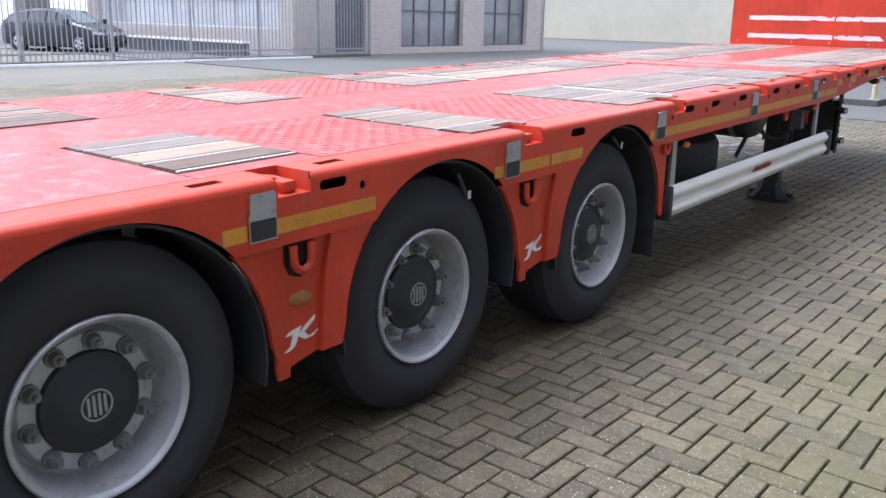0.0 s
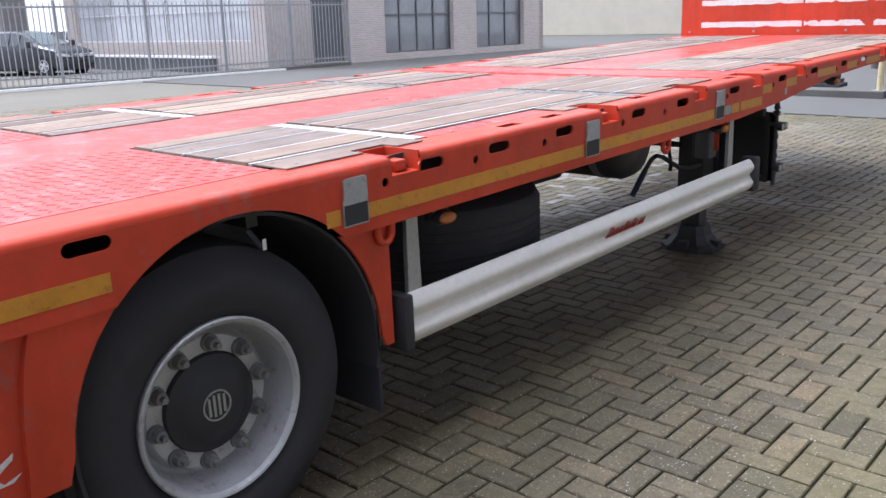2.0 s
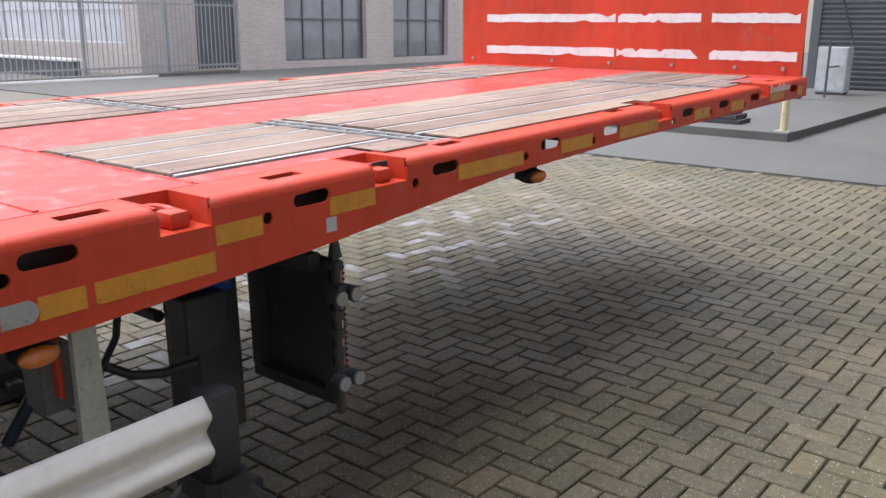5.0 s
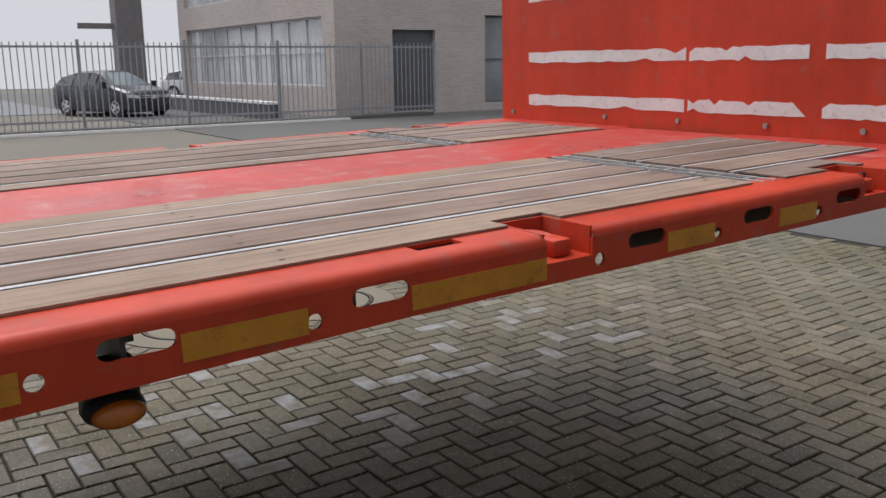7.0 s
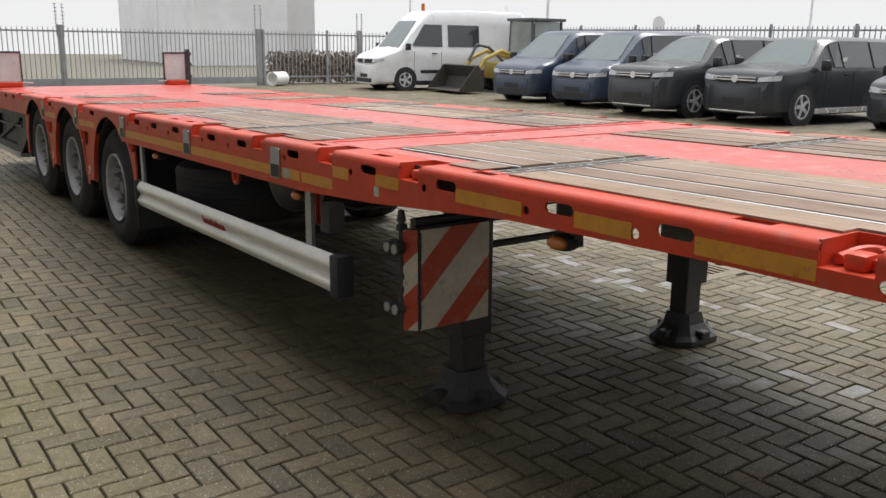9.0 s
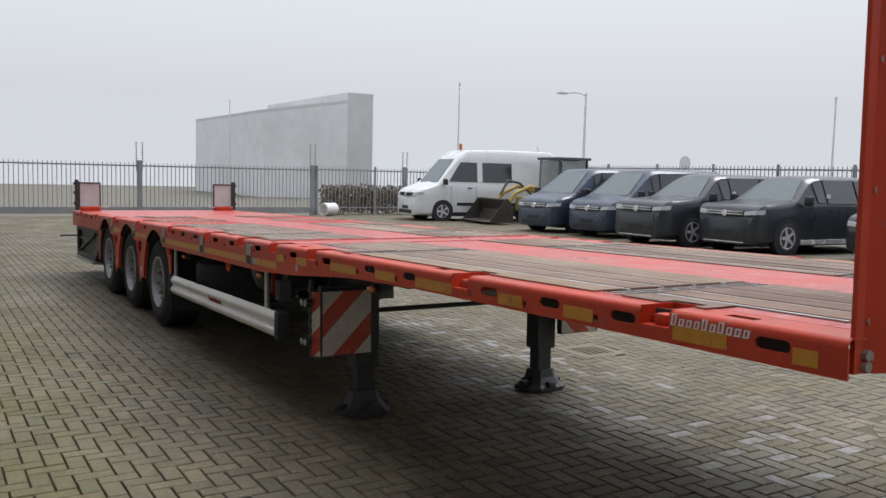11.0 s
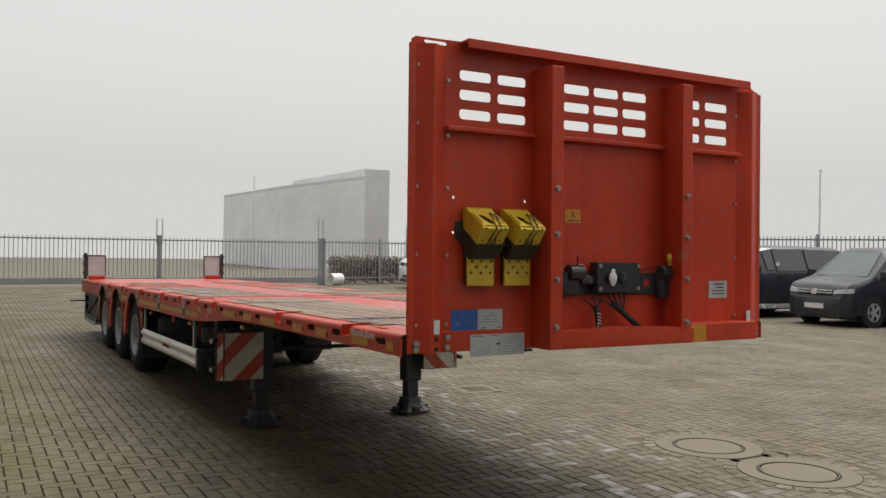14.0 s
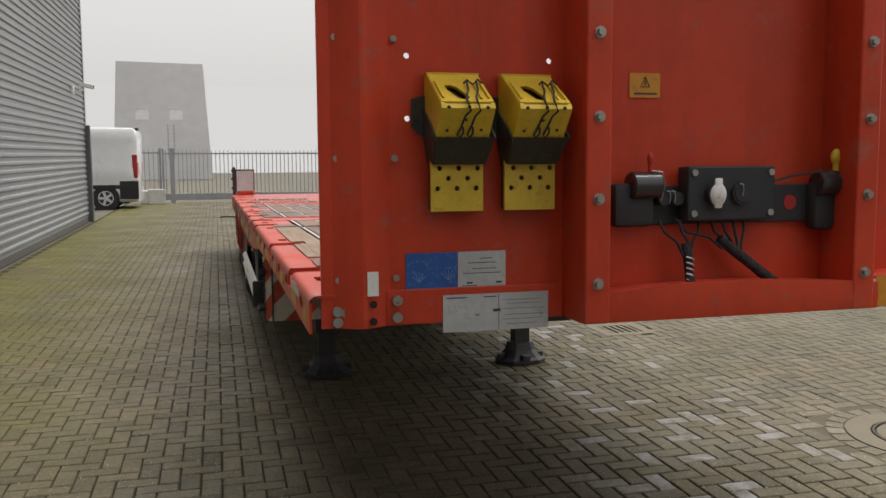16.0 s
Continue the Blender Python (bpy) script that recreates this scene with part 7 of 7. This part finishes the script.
HATCH = [(2.1, 0.58, 0.55), (2.02, 0.80, 0.70), (1.10, 0.98, 0.76), (0.30, 1.42, 0.58), (-0.1, 1.48, 0.60), (-0.9, 1.46, 0.60), (-1.75, 1.30, 0.60), (-2.1, 0.95, 0.70)]
ROW = "row of dark parked vehicles"
vehicle("delivery_van", "dark blue delivery van parked nose out", "van", pose(-14.9, -5.9, 0, 0, 0, 2), 4.9, 1.9, 1.95, VAN, 3, 6, 1.12, 0.34, (1.55, -1.5), CAR_NAVY, ROW, tag=True)
vehicle("delivery_van", "dark blue delivery van beside a pickup truck", "van", pose(-15.1, -3.7, 0, 0, 0, 1), 4.9, 1.9, 1.95, VAN, 3, 6, 1.12, 0.34, (1.55, -1.5), CAR_NAVY, ROW, tag=True)
vehicle("pickup_truck", "black pickup truck with canopy and chrome grille bars", "pickup truck", pose(-14.6, -0.95, 0, 0, 0, -2), 5.24, 1.95, 1.83, PICKUP, 3, 6, 1.14, 0.385, (1.65, -1.45), CAR_BLACK, ROW, lower=CHROME, tag=True)
vehicle("pickup_truck", "black pickup truck with alloy wheels and chrome trim", "pickup truck", pose(-15.2, 1.3, 0, 0, 0, -2), 5.24, 1.95, 1.83, PICKUP, 3, 6, 1.14, 0.385, (1.65, -1.45), CAR_BLACK, ROW, lower=CHROME, tag=True)
vehicle("compact_van", "black compact van with chrome double grille", "van", pose(-16.2, 4.15, 0, 0, 0, -3), 4.4, 1.79, 1.82, CADDY, 3, 6, 1.06, 0.32, (1.35, -1.33), CAR_BLACK, ROW, plated=True)
vehicle("compact_van", "black compact van with pale number plate", "van", pose(-16.3, 6.75, 0, 0, 0, -4), 4.4, 1.79, 1.82, CADDY, 3, 6, 1.06, 0.32, (1.35, -1.33), CAR_BLACK, ROW, plated=True)
sv = vehicle("panel_van", "white high-roof panel van parked by the fence", "van", pose(-14.6, -12.0, 0, 0, 0, -6), 5.9, 2.0, 2.6, SPRINTER, 3, 3, 1.30, 0.35, (1.95, -1.7), CAR_WHITE, chrome=False)
for sg in (1, -1):
    for win in (((1.70, 1.42), (0.58, 1.40), (0.58, 2.10), (1.22, 2.10)), ((0.36, 1.40), (-0.85, 1.40), (-0.85, 2.10), (0.36, 2.10))):
        b = bmesh.new()
        outer = [b.verts.new((x, sg * (0.992 - (z - 1.30) * 0.115), z)) for x, z in win]
        inner = [b.verts.new((x, sg * (0.935 - (z - 1.30) * 0.115), z)) for x, z in win]
        b.faces.new(outer)
        b.faces.new(inner[::-1])
        for k in range(4):
            b.faces.new((outer[k], outer[(k + 1) % 4], inner[(k + 1) % 4], inner[k]))
        bmesh.ops.recalc_face_normals(b, faces=b.faces)
        part("side_window", b, CAR_GLASS, sv)
part("side_stripe", one_box(-2.6, 1.4, 1.0, 1.012, 0.55, 0.66), CAR_TRIM, sv)
for x in (0.9, -2.4):
    part("beacon", rod(bmesh.new(), (x, 0.2, 2.55), (x, 0.2, 2.78), 0.06, 14), AMBER if x > 0 else WHITE, sv, "roof beacon")
pv = vehicle("panel_van", "white panel van half hidden behind the warehouse", "van", pose(6.55, -13.1, 0, 0, 0, 0), 5.4, 2.0, 2.5, [(2.7, 0.7, 0.65), (2.62, 1.05, 0.78), (1.9, 1.3, 0.88), (1.15, 2.2, 0.82), (0.8, 2.45, 0.86), (-0.6, 2.5, 0.88), (-2.6, 2.5, 0.88), (-2.7, 2.35, 0.86)], 3, 4, 1.30, 0.34, (1.75, -1.75), CAR_WHITE, chrome=False)
part("rub_strip", one_box(-2.6, 2.0, 0.995, 1.02, 0.62, 0.74, bevel=0.01), CAR_TRIM, pv)
part("tail_lamp_cluster", one_box(-2.695, -2.54, 0.80, 0.972, 0.95, 1.66, bevel=0.02), TAIL, pv, "tall red tail lamp")
part("rear_cladding", one_box(-2.70, -2.16, 0.80, 1.012, 0.30, 0.86, bevel=0.02), CAR_TRIM, pv, "dark plastic rear corner")
part("roof_lamp", one_box(-2.72, -2.6, 0.3, 0.6, 2.4, 2.48), CAR_TRIM, pv)
vehicle("hatchback_car", "dark hatchback car parked beyond the fence", "car", pose(-27.6, 17.9, 0, 0, 0, 22), 4.2, 1.75, 1.48, HATCH, 3, 6, 0.92, 0.31, (1.3, -1.3), CAR_BLACK)
vehicle("estate_car", "white car with lit headlights on the street", "car", pose(-26.3, 12.3, 0, 0, 0, -3), 4.6, 2.05, 1.82, CADDY, 3, 6, 1.02, 0.34, (1.38, -1.36), CAR_WHITE, lit=True)
vehicle("hatchback_car", "white hatchback car parked beside the office", "car", pose(-40.0, 25.6, 0, 0, 0, 40), 4.2, 1.75, 1.48, HATCH, 3, 6, 0.92, 0.31, (1.3, -1.3), CAR_WHITE)

# compact loader between the vans
ld = thing("compact_loader", "compact yellow loader with dark bucket and glazed cab", "loader", pose(-15.2, -9.75, 0, 0, 0, -4))
YEL = paint("loader_yellow", (0.42, 0.30, 0.06), 0.5, wear=(0.2, 0.15, 0.06))
CABG = paint("cab_glass", (0.30, 0.34, 0.33), 0.1, coat=0.7)
b = bmesh.new()
for x in (-2.1, -0.9):
    for y in (-0.62, 0.62):
        rod(b, (x, y, 1.0), (x, y * 0.92, 2.28), 0.045, 8)
box(b, -2.2, -0.8, -0.7, 0.7, 2.26, 2.36, bevel=0.02)
box(b, -2.15, -0.85, -0.66, 0.66, 0.75, 1.05, bevel=0.02)
cab = part("cab", b, TRIM, ld, "dark framed cab")
for g in (one_box(-0.9, -0.88, -0.56, 0.56, 1.05, 2.24), one_box(-2.12, -2.1, -0.56, 0.56, 1.05, 2.24), one_box(-2.0, -0.98, 0.6, 0.615, 1.05, 2.24), one_box(-2.0, -0.98, -0.615, -0.6, 1.05, 2.24)):
    part("cab_window", g, CABG, cab)
part("hull", one_box(-3.0, 0.2, -0.55, 0.55, 0.42, 0.95, bevel=0.06), YEL, ld, smooth=True)
for x in (-2.5, -0.35):
    for sg in (1, -1):
        m = Matrix.Translation((x, sg * 0.72, 0.45)) @ Matrix.Rotation(radians(90), 4, "Z")
        w = part("wheel", revolve(bmesh.new(), [(-0.14, 0.2), (-0.15, 0.4), (-0.1, 0.45), (0.1, 0.45), (0.15, 0.4), (0.14, 0.2)], m, 28), RUBBER, ld, smooth=True)
        part("rim", rod(bmesh.new(), (x, sg * 0.6, 0.45), (x, sg * 0.82, 0.45), 0.21, 18), YEL, w)
for sg in (1, -1):
    part("lift_arm", tube(bmesh.new(), [(-0.9, sg * 0.4, 1.05), (0.2, sg * 0.4, 1.30), (0.8, sg * 0.4, 1.05), (1.25, sg * 0.4, 0.45)], 0.07, 8), YEL, ld)
part("hydraulic_ram", tube(bmesh.new(), [(-0.3, 0, 0.9), (0.4, 0, 1.42), (0.85, 0.0, 1.50), (1.15, 0, 1.0)], 0.05, 8), TRIM, ld)
b = plate(bmesh.new(), [(1.2, 0.08), (2.15, 0.06), (2.2, 0.10), (1.45, 0.16), (1.32, 0.5), (1.5, 0.85), (1.42, 0.88), (1.2, 0.6)], [], "y", -0.95, 0.95)
bk = part("bucket", b, paint("bucket_steel", (0.045, 0.038, 0.032), 0.6, wear=(0.14, 0.10, 0.07)), ld)
for sg in (1, -1):
    part("bucket_cheek", plate(bmesh.new(), [(1.2, 0.08), (2.15, 0.06), (1.5, 0.88), (1.2, 0.6)], [], "y", sg * 0.93, sg * 0.96), bk.data.materials[0], bk)

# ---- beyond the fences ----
# base colours of far things are paled to stand for fog
FOG_PALED = paint("fog_paled_grey", (0.74, 0.74, 0.75), 0.9, scale=0.1, vary=0.15)
FOG_PALED_MID = paint("fog_paled_mid_grey", (0.60, 0.595, 0.60), 0.9, scale=0.1, vary=0.15)


def hall(name, label, x0, x1, y0, y1, z_lo, z_hi, mat, windows=(), roof=None, batter=0.0):
    """A plain hall whose roof falls along x; its windows face the yard (+y)."""
    h = thing(name, label, "industrial hall", pose(0, 0, 0))
    part("wall", plate(bmesh.new(), [(x0 - batter, 0), (x1 + batter, 0), (x1, z_hi), (x0, z_lo)], [[(a, c), (b_, c), (b_, d), (a, d)] for a, b_, c, d in windows], "y", y1 - 0.3, y1), mat, h)
    part("wall", one_box(x0, x0 + 0.3, y0, y1 - 0.301, 0, z_lo), mat, h)
    part("wall", one_box(x1 - 0.3, x1, y0, y1 - 0.301, 0, z_hi), mat, h)
    part("wall", one_box(x0 + 0.3, x1 - 0.3, y0, y0 + 0.3, 0, min(z_lo, z_hi)), mat, h)
    b = bmesh.new()
    pts = [(x0, z_lo), (x1, z_hi), (x1, z_hi + 0.2), (x0, z_lo + 0.2)]
    plate(b, pts, [], "y", y0, y1)
    part("roof", b, roof or mat, h)
    for a, b_, c, d in windows:
        # white panel colour stands for sky reflected in the window
        w = part("window", one_box(a, b_, y1 - 0.08, y1 - 0.03, c, d), WHITE, h)
        part("window_frame", box(one_box(a, b_, y1 - 0.03, y1 + 0.01, c, c + 0.05), a, b_, y1 - 0.03, y1 + 0.01, d - 0.05, d), FOG_PALED, w)
    return h


hall("tall_hall", "tall grey hall in fog with two pale windows", 2.2, 7.7, -60, -45, 7.5, 7.6, FOG_PALED_MID, ((5.75, 6.6, 4.0, 4.8), (3.6, 4.45, 4.0, 4.8)), batter=0.45)
CREAM_WALL = paint("cream_cladding", (0.52, 0.48, 0.39), 0.9, scale=0.1, vary=0.12)
hall("cream_hall", "pale cream hall far behind the office in fog", -46.0, -2.0, 62, 70, 10.0, 10.0, CREAM_WALL)
sloped = hall("sloped_hall", "long grey hall in fog with a falling roof", -20.2, -14.6, -50, -35.5, 6.0, 5.1, FOG_PALED, roof=FOG_PALED_MID)
part("stair_tower", one_box(-22.0, -20.2, -50, -35.5, 0, 6.7), FOG_PALED_MID, sloped, "taller flat-roofed end block")

lamp = thing("street_lamp", "grey street lamp with a short arm", "street lamp", pose(-24.2, -17.3, 0))
part("pole", rod(bmesh.new(), (0, 0, 0), (0, 0, 5.7), 0.08, 14, 0.05), FOG_PALED, lamp, smooth=True)
part("arm", tube(bmesh.new(), [(0, 0, 5.6), (0.25, -0.2, 5.72), (0.7, -0.6, 5.72)], 0.035), FOG_PALED, lamp)
part("lamp_head", one_box(0.55, 1.05, -0.95, -0.6, 5.66, 5.78, bevel=0.03), FOG_PALED, lamp)
for x, y, hgt in ((-21.9, -25.0, 6.5), (-14.0, -40.0, 6.0), (-30.0, -8.0, 5.2), (-33.0, -3.0, 5.0)):
    mast = thing("light_mast", "thin pale mast standing in the fog", "mast", pose(x, y, 0))
    part("pole", rod(bmesh.new(), (0, 0, 0), (0, 0, hgt), 0.055, 10, 0.035), FOG_PALED, mast)
    part("cap", rod(bmesh.new(), (0, 0, hgt), (0, 0, hgt + 0.12), 0.06, 10), FOG_PALED, mast)
sgn = thing("round_sign", "round traffic sign seen from behind", "traffic sign", pose(-24.5, -11.1, 0))
part("pole", rod(bmesh.new(), (0, 0, 0), (0, 0, 2.6), 0.03), FOG_PALED, sgn)
part("disc", rod(bmesh.new(), (0.03, 0, 2.38), (0.045, 0, 2.38), 0.3, 24), FOG_PALED, sgn)

# leaf brown is lightened as if seen through fog
LEAF = paint("fog_paled_hedge_leaf", (0.20, 0.155, 0.115), 0.9, scale=5, spec=0.1)
BARK = paint("winter_bark", (0.19, 0.18, 0.175), 0.9, scale=4, bump=0.5)


def bare_tree(x, y, height, seed):
    """A leafless tree: tapered trunk, limbs that fork, and a crown of many thin twigs."""
    t = thing("bare_tree", "leafless winter tree with spreading limbs in fog", "tree", pose(x, y, 0))
    rr = random.Random(seed)
    trunk, limbs = bmesh.new(), bmesh.new()
    fork = height * 0.34
    rings = [(0, 0.25, 0), (0.05, 0.08, fork * 0.5), (0.12, -0.22, fork)]
    rod(trunk, rings[0], rings[1], 0.34, 12, 0.27)
    rod(trunk, rings[1], rings[2], 0.27, 12, 0.22)

    def grow(p, d, length, r, depth):
        q = p + d * length
        rod(limbs, p, q, r, 6 if depth > 1 else 4, r * 0.68)
        if depth == 0:
            return
        for _ in range(3):
            nd = (d + Vector((rr.uniform(-0.75, 0.75), rr.uniform(-0.75, 0.75), rr.uniform(-0.25, 0.5)))).normalized()
            grow(q, nd, length * rr.uniform(0.62, 0.82), r * 0.62, depth - 1)

    for k in range(5):
        a = 2 * math.pi * k / 5 + rr.uniform(-0.3, 0.3)
        grow(Vector((0.12, -0.21, fork - 0.15)), Vector((math.cos(a) * 0.8, math.sin(a) * 0.8, 0.75)).normalized(), height * 0.2, 0.13, 4)
    part("trunk", trunk, BARK, t, smooth=True)
    part("crown", limbs, BARK, t)


bare_tree(-42, 10.6, 12.0, 5)
col = thing("sign_column", "grey concrete column with a short sign arm", "column", pose(-36, 20.9, 0))
part("shaft", one_box(-0.45, 0.45, -0.55, 0.55, 0, 9.0, bevel=0.03), BARK, col)
part("sign_arm", one_box(-0.08, 0.08, -2.0, -0.55, 3.15, 3.38, bevel=0.01), BARK, col)


def hedge(name, label, x0, x1, y0, y1, h, seed):
    """A clipped hedge of many small leaf clumps."""
    t = thing(name, label, "hedge", pose(0, 0, 0))
    g = np.random.default_rng(seed)
    n = int((x1 - x0 + 0.4) * (y1 - y0 + 0.4) * h * 1500)
    p = np.stack([g.uniform(x0, x1, n), g.uniform(y0, y1, n), g.uniform(0.02, 1, n) ** 0.8 * h * (1 + 0.12 * np.sin(g.uniform(0, 6, n)))], 1)
    e = g.normal(size=(n, 2, 3)) * 0.036
    verts = np.stack([p, p + e[:, 0], p + e[:, 0] + e[:, 1], p + e[:, 1]], 1).reshape(-1, 3)
    me = bpy.data.meshes.new("leaves")
    me.from_pydata(verts.tolist(), [], np.arange(n * 4).reshape(-1, 4).tolist())
    me.materials.append(LEAF)
    o = new("leaves", me)
    o.parent = t
    tagged(o, kind="stuff")
    part("stems", rod(rod(bmesh.new(), ((x0 * 3 + x1) / 4, (y0 + y1) / 2, 0), ((x0 * 3 + x1) / 4, (y0 + y1) / 2, h * 0.8), 0.04), ((x0 + x1 * 3) / 4, (y0 + y1) / 2, 0), ((x0 + x1 * 3) / 4, (y0 + y1) / 2, h * 0.8), 0.04), BARK, t)


hedge("hedge", "low brown winter hedge behind the back fence", -19.0, -10.3, -17.0, -16.2, 1.05, 2)
hedge("hedge", "low brown winter hedge along the street", -26.0, -25.0, -12.0, 6.0, 0.8, 3)
road = one_box(-60, -30, -60, 60, -0.02, 0.0)
tagged(part("road", road, paint("street_asphalt", (0.16, 0.16, 0.165), 0.7, scale=0.4)), "pale damp asphalt street beyond the fence", "road", kind="structure")

# fog bank on the horizon: an added ring that glows in place of lit fog
m, nt, bs = nodes_of("fog_glow")
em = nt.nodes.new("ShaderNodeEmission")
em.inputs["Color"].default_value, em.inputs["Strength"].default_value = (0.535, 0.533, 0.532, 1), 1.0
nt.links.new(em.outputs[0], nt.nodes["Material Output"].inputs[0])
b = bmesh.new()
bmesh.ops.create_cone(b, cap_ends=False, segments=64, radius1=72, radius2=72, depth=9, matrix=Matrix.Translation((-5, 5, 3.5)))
tagged(part("backdrop", b, m), "plain pale glowing ring for fog on the far horizon", "backdrop", kind="structure")

# ---- pavers that lie nearest, each its own piece ----
rng = random.Random(21)
for x, y, turn in near_list:
    o = new("paver", shapes[turn][2])
    o.parent = pavement
    o.matrix_basis = pose(x, y, rng.uniform(-0.0015, 0.001), rng.uniform(-0.6, 0.6), rng.uniform(-0.6, 0.6), rng.uniform(-0.6, 0.6))
